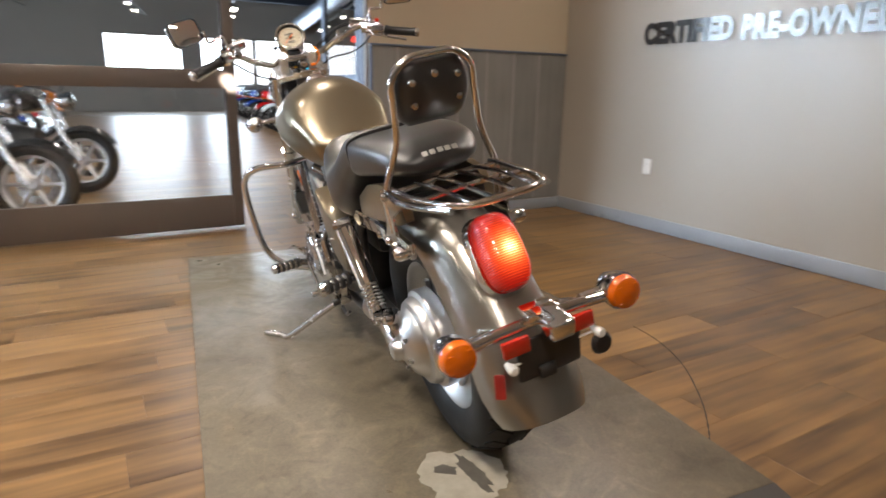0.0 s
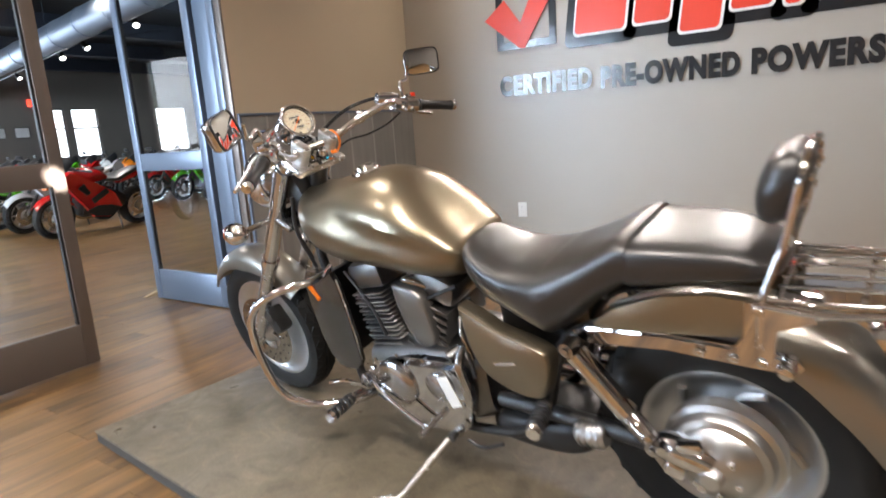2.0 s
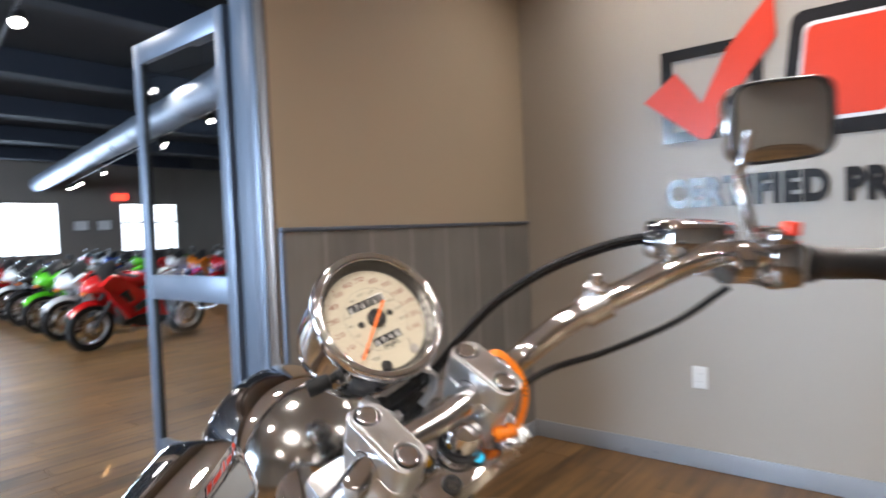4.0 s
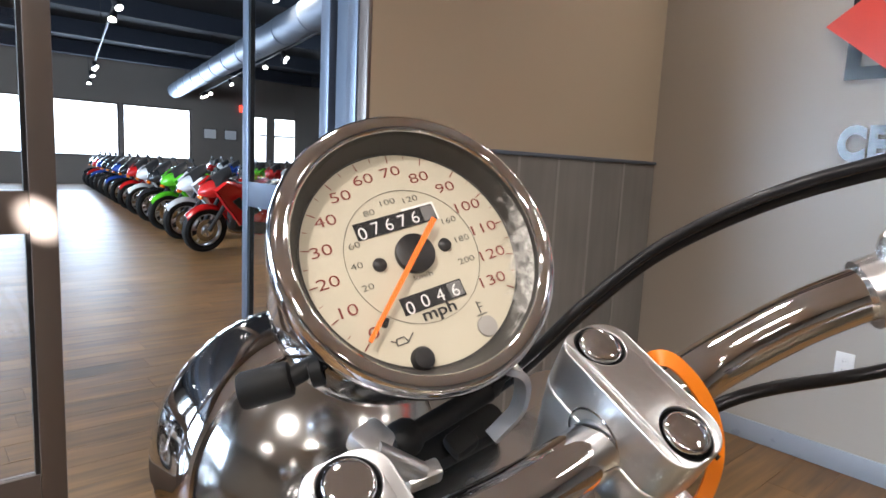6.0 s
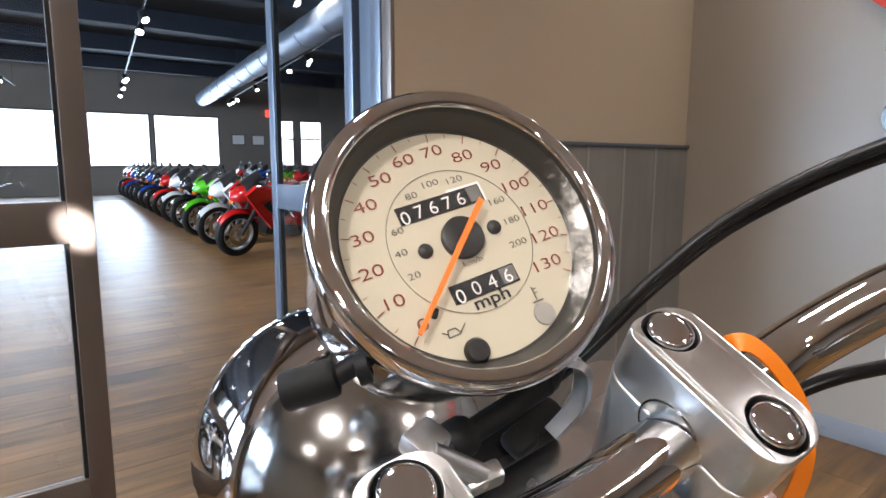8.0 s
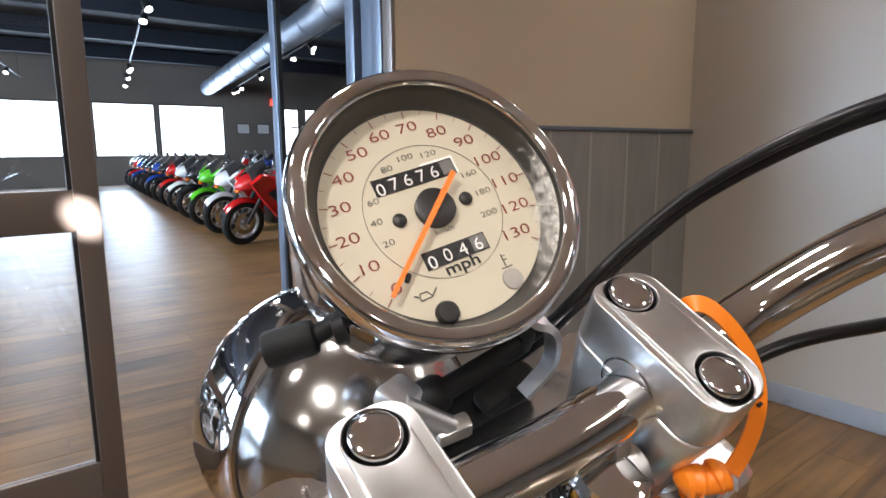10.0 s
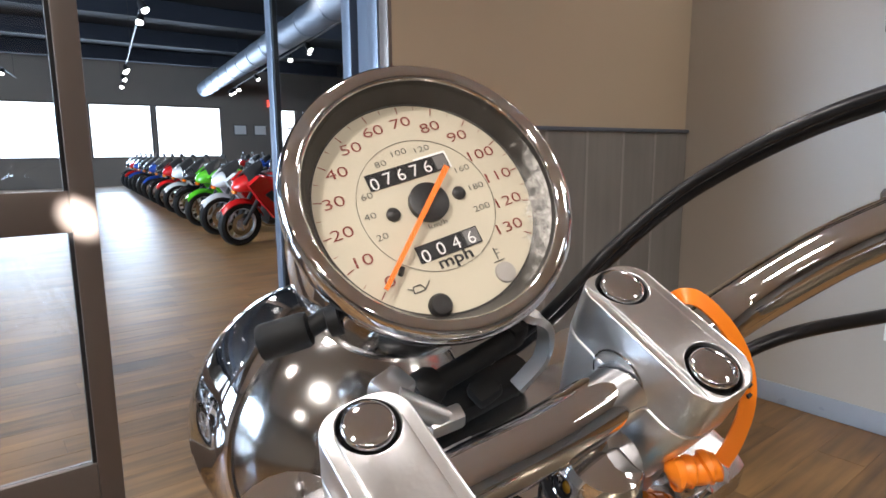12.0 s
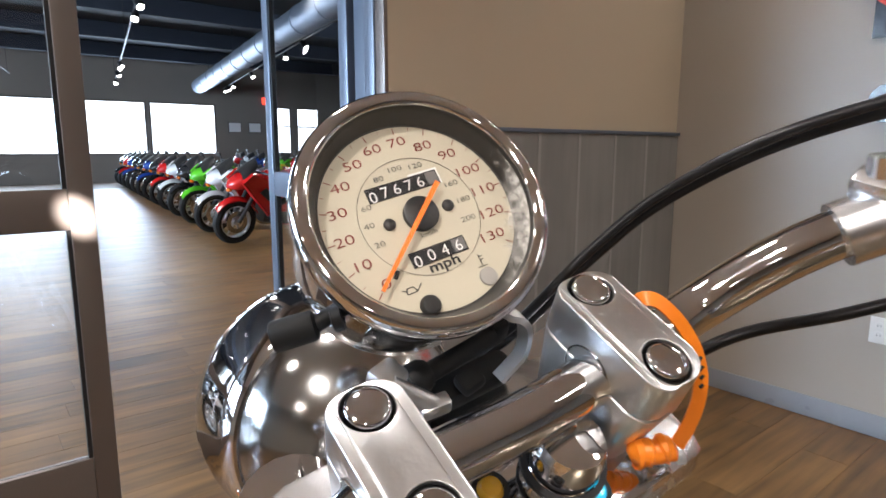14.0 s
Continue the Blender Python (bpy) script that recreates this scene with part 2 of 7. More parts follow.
BRONZE = mat("bronze_aluminium", (0.15, 0.125, 0.11), 0.34, 0.4, vary=0.03, scale=5, rough_vary=0.03)
ALU = mat("satin_aluminium", (0.125, 0.15, 0.195), 0.36, 0.4, vary=0.03, scale=5, rough_vary=0.03)
GLASS = mat("window_glass", (1, 1, 1), 0.0, vary=0, rough_vary=0, trans=1.0, ior=1.45)
CHROME = mat("chrome", (0.76, 0.765, 0.78), 0.05, 1.0, vary=0.05, scale=30, rough_vary=0.03)
DARK_CHROME = mat("worn_chrome", (0.52, 0.515, 0.52), 0.16, 1.0, vary=0.15, scale=40, rough_vary=0.1, bump=0.05)
CAST = mat("cast_aluminium", (0.62, 0.62, 0.62), 0.34, 1.0, vary=0.08, scale=18, rough_vary=0.06, bump=0.06, bump_scale=220)
BRUSHED = mat("brushed_aluminium", (0.78, 0.78, 0.785), 0.26, 1.0, vary=0.03, scale=40, rough_vary=0.05, bump=0.03, bump_scale=500)
SHELL = mat("hazy_chrome", (0.38, 0.375, 0.365), 0.15, 1.0, vary=0.05, scale=20, rough_vary=0.05)
SATIN = mat("satin_cast_clamp", (0.74, 0.74, 0.74), 0.33, 1.0, vary=0.05, scale=30, rough_vary=0.10, bump=0.55, bump_scale=42)
PAINT = mat("bronze_pearl_paint", (0.275, 0.229, 0.160), 0.30, 0.92, vary=0.06, scale=3, rough_vary=0.03, coat=0.45, coat_rough=0.10, bump=0.02, bump_scale=900)
COVER_GREY = mat("grey_satin_cover", (0.22, 0.215, 0.205), 0.30, 0.8, vary=0.08, scale=12, rough_vary=0.06, bump=0.02, bump_scale=500)
SHROUD = mat("dark_gloss_paint", (0.030, 0.027, 0.024), 0.22, 0.2, vary=0.1, scale=6, rough_vary=0.05, coat=1.0, coat_rough=0.06)
PAINT_DARK = mat("dark_bronze_pearl_paint", (0.30, 0.28, 0.25), 0.29, 0.92, vary=0.08, scale=4, rough_vary=0.04, coat=1.0, coat_rough=0.05, bump=0.02, bump_scale=900)
LEATHER = mat("black_vinyl", (0.012, 0.011, 0.011), 0.36, vary=0.15, scale=10, rough_vary=0.04, bump=0.08, bump_scale=420, spec=0.8, coat=0.55, coat_rough=0.36)
vinyl = LEATHER.node_tree.nodes["Principled BSDF"].inputs
vinyl["Sheen Weight"].default_value, vinyl["Sheen Roughness"].default_value, vinyl["Sheen Tint"].default_value = 0.04, 0.20, (1.0, 0.95, 0.88, 1)
TYRE = mat("tyre_rubber", (0.013, 0.0125, 0.012), 0.6, vary=0.3, scale=14, bump=0.2, bump_scale=160, spec=0.3)
BLACK = mat("black_plastic", (0.016, 0.016, 0.017), 0.4, vary=0.2, scale=20, bump=0.08, bump_scale=300)
RUBBER = mat("matt_black_rubber", (0.010, 0.010, 0.010), 0.6, vary=0.2, scale=30, bump=0.1, bump_scale=300, spec=0.25)
SHEATH = mat("black_cable_sheath", (0.010, 0.010, 0.011), 0.32, vary=0.2, scale=30, spec=0.35)
BLACK_METAL = mat("black_engine_paint", (0.025, 0.024, 0.024), 0.35, vary=0.3, scale=18, bump=0.1, bump_scale=200)
RED_LENS = mat("red_lens", (0.42, 0.018, 0.008), 0.08, vary=0.1, scale=60, coat=1.0, bump=0.3, bump_scale=260)
AMBER = mat("amber_lens", (0.64, 0.125, 0.003), 0.1, vary=0.12, scale=70, coat=1.0, bump=0.35, bump_scale=260)
LIT_LENS = lit_lens_mat("lit_tail_lamp", (0.004, -0.045, 0.004), 0.115)
FIN = mat("dark_fin_metal", (0.20, 0.195, 0.19), 0.34, 1.0, vary=0.2, scale=20, rough_vary=0.08)
MIRROR = mat("mirror_glass", (0.85, 0.86, 0.87), 0.01, 1.0, vary=0, rough_vary=0)
LETTER = mat("gloss_black_letter", (0.022, 0.022, 0.024), 0.16, vary=0.2, scale=10, rough_vary=0.04, spec=0.8)
SIGN_RED = mat("sign_red", (0.72, 0.055, 0.022), 0.35, vary=0.06, scale=6)
SIGN_WHITE = mat("sign_white", (0.82, 0.80, 0.78), 0.4, vary=0.03, scale=6)
WHITE_PL = mat("white_plastic", (0.78, 0.77, 0.74), 0.4, vary=0.04, scale=12)

# ---- building tools ----
def part(name, bm, material, parent, label="", smooth=True, angle=40):
    me = bpy.data.meshes.new(name)
    bmesh.ops.recalc_face_normals(bm, faces=bm.faces)
    bm.to_mesh(me)
    bm.free()
    me.materials.append(material)
    if smooth:
        me.shade_smooth()
        me.set_sharp_from_angle(angle=radians(angle))
    ob = new(name, me)
    if parent:
        ob.parent = parent
    if label:
        tagged(ob, label)
    return ob


def thing(name, label, category, m=None, group="", kind=""):
    ob = new(name)
    ob.empty_display_size = 0.1
    if m is not None:
        ob.matrix_world = m
    return tagged(ob, label, category, group, kind)


def solo(name, bm, material, label, category, kind="", m=None, group="", smooth=True):
    ob = part(name, bm, material, None, label, smooth)
    if m is not None:
        ob.matrix_world = m
    return tagged(ob, label, category, group, kind)


def box(bm, size, at=(0, 0, 0), rot=None, bevel=0.0, seg=2):
    r = bmesh.ops.create_cube(bm, size=1.0)
    vs = r["verts"]
    bmesh.ops.scale(bm, vec=size, verts=vs)
    if bevel:
        es = list({e for v in vs for e in v.link_edges})
        bv = bmesh.ops.bevel(bm, geom=es, offset=bevel, segments=seg, profile=0.5, affect="EDGES")
        vs = list({v for f in bv["faces"] for v in f.verts} | {v for v in vs if v.is_valid})
    m = Matrix.Translation(at) @ (rot if rot is not None else Matrix.Identity(4))
    bmesh.ops.transform(bm, matrix=m, verts=vs)
    return vs


def span(bm, lo, hi, bevel=0.0, seg=2):
    return box(bm, [h - a for a, h in zip(lo, hi)], [(a + h) / 2 for a, h in zip(lo, hi)], None, bevel, seg)


def ring_mesh(bm, rings, close=False, cap=True):
    """Skins rings of equal length."""
    vv = [[bm.verts.new(p) for p in r] for r in rings]
    k = len(rings[0])
    pairs = list(zip(vv, vv[1:])) + ([(vv[-1], vv[0])] if close else [])
    for a, b in pairs:
        for i in range(k):
            bm.faces.new((a[i], a[(i + 1) % k], b[(i + 1) % k], b[i]))
    if cap and not close:
        bm.faces.new(vv[0][::-1])
        bm.faces.new(vv[-1])
    return vv


def smooth_line(pts, n=8):
    """A Catmull-Rom line through pts."""
    p = [Vector(q) for q in pts]
    p = [2 * p[0] - p[1]] + p + [2 * p[-1] - p[-2]]
    out = []
    for i in range(1, len(p) - 2):
        a, b, c, d = p[i - 1:i + 3]
        for j in range(n):
            t = j / n
            out.append(0.5 * (2 * b + (c - a) * t + (2 * a - 5 * b + 4 * c - d) * t * t + (3 * b - a - 3 * c + d) * t ** 3))
    out.append(p[-2])
    return out


def tube(bm, pts, r, seg=12, n=8, smooth=True, close=False):
    """A round bar through pts; r: a radius or a function of 0..1."""
    line = smooth_line(pts, n) if smooth else [Vector(q) for q in pts]
    rings, up = [], None
    for i, p in enumerate(line):
        d = (line[min(i + 1, len(line) - 1)] - line[max(i - 1, 0)]).normalized()
        if up is None:
            up = d.orthogonal().normalized()
        up = (up - d * up.dot(d)).normalized()
        side = d.cross(up)
        rr = r(i / (len(line) - 1)) if callable(r) else r
        rings.append([p + (up * math.cos(a) + side * math.sin(a)) * rr for a in (2 * math.pi * k / seg for k in range(seg))])
    ring_mesh(bm, rings, close)


def rod(bm, a, b, r0, r1=None, seg=16):
    tube(bm, [a, b], (lambda t: r0 + ((r0 if r1 is None else r1) - r0) * t), seg, smooth=False)


def lathe(bm, profile, at=(0, 0, 0), axis=(0, 0, 1), seg=32, cap=False):
    """Turns (radius, height) pairs round an axis."""
    q = Vector((0, 0, 1)).rotation_difference(Vector(axis)).to_matrix()
    rings = [[Vector(at) + q @ Vector((r * math.cos(a), r * math.sin(a), h)) for a in (2 * math.pi * k / seg for k in range(seg))] for r, h in profile]
    ring_mesh(bm, rings, cap=cap)


def loft(bm, sections, seg=24, power=2.4, cap=True):
    """Sections (y, z centre, half width, half height up, half height down, squareness): rounded bodies along y."""
    rings = []
    for s in sections:
        y, z, w, hu, hd = s[:5]
        e = 2 / (s[5] if len(s) > 5 else power)
        ring = []
        for k in range(seg):
            a = 2 * math.pi * k / seg
            c, q = math.cos(a), math.sin(a)
            ring.append((w * math.copysign(abs(c) ** e, c), y, z + (hu if q > 0 else hd) * math.copysign(abs(q) ** e, q)))
        rings.append(ring)
    ring_mesh(bm, rings, cap=cap)


def blend_sections(keys, n=6):
    """Smooth in-between sections."""
    k = np.array([list(s) + [2.4] * (6 - len(s)) for s in keys])
    out = []
    for i in range(len(k) - 1):
        a, b, c, d = k[max(i - 1, 0)], k[i], k[i + 1], k[min(i + 2, len(k) - 1)]
        for j in range(n):
            t = j / n
            out.append(0.5 * (2 * b + (c - a) * t + (2 * a - 5 * b + 4 * c - d) * t * t + (3 * b - a - 3 * c + d) * t ** 3))
    out.append(k[-1])
    return [tuple(s) for s in out]


def plate(bm, outline, thick, m=None, bevel=0.0):
    """A flat outline in x, y with thickness along z."""
    vs = [bm.verts.new((x, y, 0)) for x, y in outline]
    f = bm.faces.new(vs)
    ex = bmesh.ops.extrude_face_region(bm, geom=[f])
    top = [v for v in ex["geom"] if isinstance(v, bmesh.types.BMVert)]
    bmesh.ops.translate(bm, vec=(0, 0, thick), verts=top)
    every = vs + top
    if bevel:
        es = [e for e in {e for v in top for e in v.link_edges} if e.verts[0] in top and e.verts[1] in top]
        bv = bmesh.ops.bevel(bm, geom=es, offset=bevel, segments=2, affect="EDGES")
        every = list({v for v in every if v.is_valid} | {v for f in bv["faces"] for v in f.verts})
    if m is not None:
        bmesh.ops.transform(bm, matrix=m, verts=every)
    return every


def letters(name, text, size, material, parent, m, depth=0.0, bold=0.0, align="CENTER", label="", stretch=None, space=1.0):
    """Lettering as a mesh, in the xy plane of m."""
    cu = bpy.data.curves.new(name, "FONT")
    cu.body, cu.size, cu.extrude, cu.offset, cu.align_x, cu.align_y = text, size, depth, bold, align, "CENTER"
    cu.resolution_u, cu.space_character = 4, space
    tmp = bpy.data.objects.new(name, cu)
    scene.collection.objects.link(tmp)
    me = bpy.data.meshes.new_from_object(tmp.evaluated_get(bpy.context.evaluated_depsgraph_get()))
    bpy.data.objects.remove(tmp)
    bpy.data.curves.remove(cu)
    if stretch:
        me.transform(Matrix.Diagonal((stretch, 1, 1, 1)))
    me.materials.clear()
    me.materials.append(material)
    ob = new(name, me)
    if parent:
        ob.parent = parent
        ob.matrix_local = m
    else:
        ob.matrix_world = m
    if label:
        tagged(ob, label)
    return ob


def turned(x=0, y=0, z=0, at=(0, 0, 0)):
    return pose(*at, x, y, z)

# ---- the place ----
ROOM_X, BACK_Y, PART_Y = 3.465, 4.52, 4.92
HALL_H, HALL_X0, HALL_X1, HALL_Y1 = 4.8, -10.0, 22.0, 28.0
ROOM_X0, ROOM_Y0 = -4.5, -3.5


def setting(name, boxes, material, label, category, bevel=0.0):
    bm = bmesh.new()
    for lo, hi in boxes:
        span(bm, lo, hi, bevel)
    return solo(name, bm, material, label, category, "structure", smooth=False)


setting("floor", [((HALL_X0 - 0.2, ROOM_Y0 - 0.2, -0.12), (HALL_X1 + 0.2, HALL_Y1 + 0.2, -0.004))], WOOD, "brown wood-look vinyl plank floor", "floor")
setting("wall_east", [((ROOM_X, ROOM_Y0, 0), (ROOM_X + 0.15, BACK_Y, ROOM_H))], WALL_PAINT_DAYLIT, "beige painted wall, greyed in colour for daylight, with raised lettering", "wall")
setting("wall_north", [((1.58, BACK_Y, 0), (ROOM_X + 0.15, BACK_Y + 0.12, ROOM_H)), ((1.86, BACK_Y + 0.12, 0), (1.98, PART_Y + 0.06, ROOM_H))],
        WALL_PAINT, "beige painted wall above a grey panelled dado", "wall")
# unseen walls added to close the room; their tone sets the chrome's reflections
setting("wall_south", [((ROOM_X0 - 0.15, ROOM_Y0 - 0.15, 0), (ROOM_X + 0.15, ROOM_Y0, ROOM_H))], WALL_TAUPE, "unseen plain taupe wall added to close the room", "wall")
setting("wall_west", [((ROOM_X0 - 0.15, ROOM_Y0, 0), (ROOM_X0, PART_Y, ROOM_H))], WALL_TAUPE, "unseen plain taupe wall added to close the room", "wall")
setting("ceiling", [((ROOM_X0 - 0.15, ROOM_Y0 - 0.15, ROOM_H), (ROOM_X + 0.15, PART_Y + 0.06, ROOM_H + 0.12))], CEILING, "plain light ceiling with recessed lights", "ceiling")
setting("partition_header", [((HALL_X0, PART_Y - 0.05, 2.5), (1.86, PART_Y + 0.05, HALL_H))], HALL_PAINT, "dark wall above the glazed doors", "wall")
setting("hall_wall_south", [((1.98, PART_Y - 0.05, 0), (HALL_X1, PART_Y + 0.05, HALL_H)), ((HALL_X0, PART_Y - 0.05, 0), (ROOM_X0 - 0.15, PART_Y + 0.05, 2.5))], HALL_PAINT, "dark taupe hall wall", "wall")
setting("hall_wall_east", [((HALL_X1, PART_Y, 0), (HALL_X1 + 0.2, HALL_Y1, HALL_H))], HALL_PAINT, "dark taupe hall wall", "wall")
setting("hall_ceiling", [((HALL_X0 - 0.2, PART_Y - 0.05, HALL_H), (HALL_X1 + 0.2, HALL_Y1 + 0.2, HALL_H + 0.15))], BLACK_CEIL, "black painted open hall ceiling", "ceiling")


def window_wall(name, along, at, lo, hi, windows, sill, head, thick=0.2):
    """A wall along x or y with window openings from sill to head."""
    bm = bmesh.new()

    def slab(a, b, z0, z1):
        if along == "x":
            span(bm, (a, at, z0), (b, at + thick, z1))
        else:
            span(bm, (at - thick, a, z0), (at, b, z1))
    slab(lo, hi, 0, sill)
    slab(lo, hi, head, HALL_H)
    edge = lo
    for a, b in windows:
        slab(edge, a, sill, head)
        edge = b
    slab(edge, hi, sill, head)
    solo(name, bm, HALL_PAINT, "dark taupe hall wall with bright windows", "wall", "structure", smooth=False)
    for a, b in windows:
        w = thing("window_1", "bright daylit showroom window in a dark aluminium frame", "window", kind="structure")
        fr = bmesh.new()
        t = 0.06
        for (u0, u1, z0, z1) in ((a, a + t, sill, head), (b - t, b, sill, head), (a + t, b - t, sill, sill + t), (a + t, b - t, head - t, head)):
            if along == "x":
                span(fr, (u0, at + 0.05, z0), (u1, at + 0.13, z1), 0.004, 1)
            else:
                span(fr, (at - 0.13, u0, z0), (at - 0.05, u1, z1), 0.004, 1)
        if b - a < 1.7:
            span(fr, (a + t, at + 0.05, (sill + head) / 2 + 0.16), (b - t, at + 0.13, (sill + head) / 2 + 0.22), 0.004, 1)
        part("window_frame", fr, BRONZE, w, smooth=False)
        pn = bmesh.new()
        if along == "x":
            span(pn, (a + t, at + 0.085, sill + t), (b - t, at + 0.093, head - t))
        else:
            span(pn, (at - 0.093, a + t, sill + t), (at - 0.085, b - t, head - t))
        p = part("pane", pn, GLASS, w, smooth=False)
        p.visible_shadow = False


window_wall("hall_wall_north", "x", HALL_Y1, HALL_X0, HALL_X1, [(-8.5, -5.7), (0.70, 3.50), (4.23, 6.37), (6.47, 8.98), (11.2, 12.25), (12.5, 13.6), (16.3, 17.9), (18.4, 20.0)], 1.0, 3.0)
window_wall("hall_wall_west", "y", HALL_X0, PART_Y, HALL_Y1, [(5.6, 8.0), (8.2, 10.6), (10.8, 13.2), (13.4, 15.8), (17, 20), (21, 24)], 0.7, 4.45)
DAYLIGHT = mat("bright_outdoors", (0.86, 0.93, 1.0), 1.0, vary=0, rough_vary=0, emit=3.5)
bm = bmesh.new()
span(bm, (HALL_X0, HALL_Y1 + 3.0, -0.5), (HALL_X1, HALL_Y1 + 3.05, 6))
solo("backdrop", bm, DAYLIGHT, "hazy bright outdoors beyond the windows", "sky", "structure", smooth=False)
bm = bmesh.new()
span(bm, (HALL_X0 - 3.05, PART_Y, -0.5), (HALL_X0 - 3.0, HALL_Y1, 6))
solo("backdrop", bm, DAYLIGHT, "hazy bright outdoors beyond the windows", "sky", "structure", smooth=False)

# dado of grey boards on the north wall
dado = thing("wall_panelling", "grey wood-look board dado with a pale cap", "panelling", kind="structure")
JOINT = mat("pale_joint_strip", (0.28, 0.27, 0.25), 0.5, vary=0.1, scale=20)
edges = [1.604, 1.81, 2.08, 2.35, 2.62, 2.893, 3.16, ROOM_X - 0.003]
for x0, x1 in zip(edges, edges[1:]):
    bm = bmesh.new()
    span(bm, (x0 + 0.002, BACK_Y - 0.016, 0.10), (x1 - 0.002, BACK_Y - 0.001, 1.345), 0.002, 1)
    bmesh.ops.rotate(bm, cent=(0, 0, 0), matrix=Matrix.Rotation(radians(90), 3, "Y"), verts=bm.verts)
    ob = part("board", bm, SLAT, dado, smooth=False)
    ob.matrix_local = Matrix.Rotation(radians(-90), 4, "Y")
    if x1 < 3.2:
        bm = bmesh.new()
        span(bm, (x1 - 0.009, BACK_Y - 0.0185, 0.10), (x1 + 0.009, BACK_Y - 0.0165, 1.344), 0.0006, 1)
        part("joint_strip", bm, JOINT, dado, smooth=False)
bm = bmesh.new()
span(bm, (1.585, BACK_Y - 0.026, 1.345), (ROOM_X - 0.003, BACK_Y - 0.001, 1.362), 0.003)
part("cap_rail", bm, ALU, dado)
bm = bmesh.new()
span(bm, (1.583, BACK_Y - 0.024, 0.004), (1.602, BACK_Y - 0.001, 1.343), 0.003)
part("end_trim", bm, ALU, dado, "pale aluminium corner trim")
for lo, hi in (((ROOM_X - 0.012, ROOM_Y0, 0.002), (ROOM_X - 0.001, BACK_Y - 0.014, 0.105)), ((1.605, BACK_Y - 0.028, 0.002), (ROOM_X - 0.014, BACK_Y - 0.017, 0.098))):
    bm = bmesh.new()
    span(bm, lo, hi, 0.003)
    solo("baseboard", bm, BASEB, "smooth blue-grey vinyl wall base", "baseboard", "structure")


def outlet(y, z):
    o = thing("wall_outlet", "white plastic wall socket plate", "outlet", pose(ROOM_X - 0.001, y, z, 90, 0, -90), group="wall outlets")
    bm = bmesh.new()
    box(bm, (0.075, 0.118, 0.007), (0, 0, 0.0035), None, 0.003)
    part("plate", bm, WHITE_PL, o)
    for s in (-1, 1):
        bm = bmesh.new()
        lathe(bm, [(0.0, 0.0095), (0.016, 0.0095), (0.0175, 0.007)], (0, s * 0.021, 0), seg=20)
        part("socket", bm, WHITE_PL, o)
        bm = bmesh.new()
        for dx in (-0.006, 0.006):
            box(bm, (0.002, 0.008, 0.001), (dx, s * 0.021, 0.0098))
        part("slot", bm, BLACK, o, smooth=False)


outlet(3.49, 0.49)
outlet(1.0, 0.49)


def storefront_leaf(name, label, m, width=0.97, height=2.42, finish=BRONZE, closer=False):
    """A glazed door leaf: stiles, rails and two panes; hinge side at the origin, along +x."""
    d = thing(name, label, "door", m, kind="structure")
    s, t = 0.072, 0.045
    for x0 in (0, width - s):
        bm = bmesh.new()
        span(bm, (x0, -t / 2, 0.01), (x0 + s, t / 2, height), 0.004)
        part("stile", bm, finish, d)
    for z0, z1 in ((0.01, 0.25), (1.02, 1.15), (height - 0.11, height)):
        bm = bmesh.new()
        span(bm, (s, -t / 2 + 0.002, z0), (width - s, t / 2 - 0.002, z1), 0.004)
        part("rail", bm, finish, d)
    for z0, z1 in ((0.25, 1.02), (1.15, height - 0.11)):
        bm = bmesh.new()
        span(bm, (s, -0.004, z0), (width - s, 0.004, z1))
        part("pane", bm, GLASS, d, smooth=False).visible_shadow = False
        bm = bmesh.new()
        for a, b in (((s, -0.014, z0), (s + 0.012, 0.014, z1)), ((width - s - 0.012, -0.014, z0), (width - s, 0.014, z1))):
            span(bm, a, b)
        part("glazing_bead", bm, BLACK, d, smooth=False)
    if closer:
        bm = bmesh.new()
        span(bm, (0.12, -0.09, height - 0.09), (0.40, -0.024, height - 0.03), 0.01)
        tube(bm, [(0.34, -0.06, height - 0.03), (0.22, -0.20, height - 0.02), (0.03, -0.17, height + 0.0)], 0.009, 8, smooth=False)
        part("door_closer", bm, ALU, d, "aluminium door closer with arm")
    return d


storefront_leaf("door_1", "open glazed aluminium door leaf with mid rail", pose(1.735, PART_Y + 0.11, 0, 0, 0, 90), 0.88, 2.40, finish=ALU, closer=True)
storefront_leaf("window_2", "wide fixed storefront panel in bronze aluminium frame", pose(-1.02, PART_Y, 0), 1.722)
for x0 in (-2.10, -3.17, -4.24):
    storefront_leaf("window_2", "fixed glazed storefront panel in bronze frame", pose(x0, PART_Y, 0), 1.0)
for x0, x1, y0, y1, fin in ((1.562, 1.579, 4.517, 4.575, BRONZE), (1.558, 1.579, 4.578, 4.645, ALU), (1.60, 1.70, 4.645, 4.69, BRONZE), (1.73, 1.80, 4.84, 5.00, ALU), (1.80, 1.858, 4.70, 4.90, BRONZE), (-1.09, -1.025, 4.86, 4.98, BRONZE), (-2.165, -2.105, 4.86, 4.98, BRONZE), (-3.235, -3.175, 4.86, 4.98, BRONZE), (-4.49, -4.245, 4.86, 4.98, BRONZE)):
    bm = bmesh.new()
    span(bm, (x0, y0, 0), (x1, y1, 2.5), 0.004)
    solo("trim", bm, fin, "aluminium storefront mullion", "mullion", "structure")
bm = bmesh.new()
span(bm, (-4.5, 4.86, 2.435), (1.73, 4.98, 2.5), 0.004)
solo("trim", bm, BRONZE, "aluminium storefront head rail", "frame", "structure")

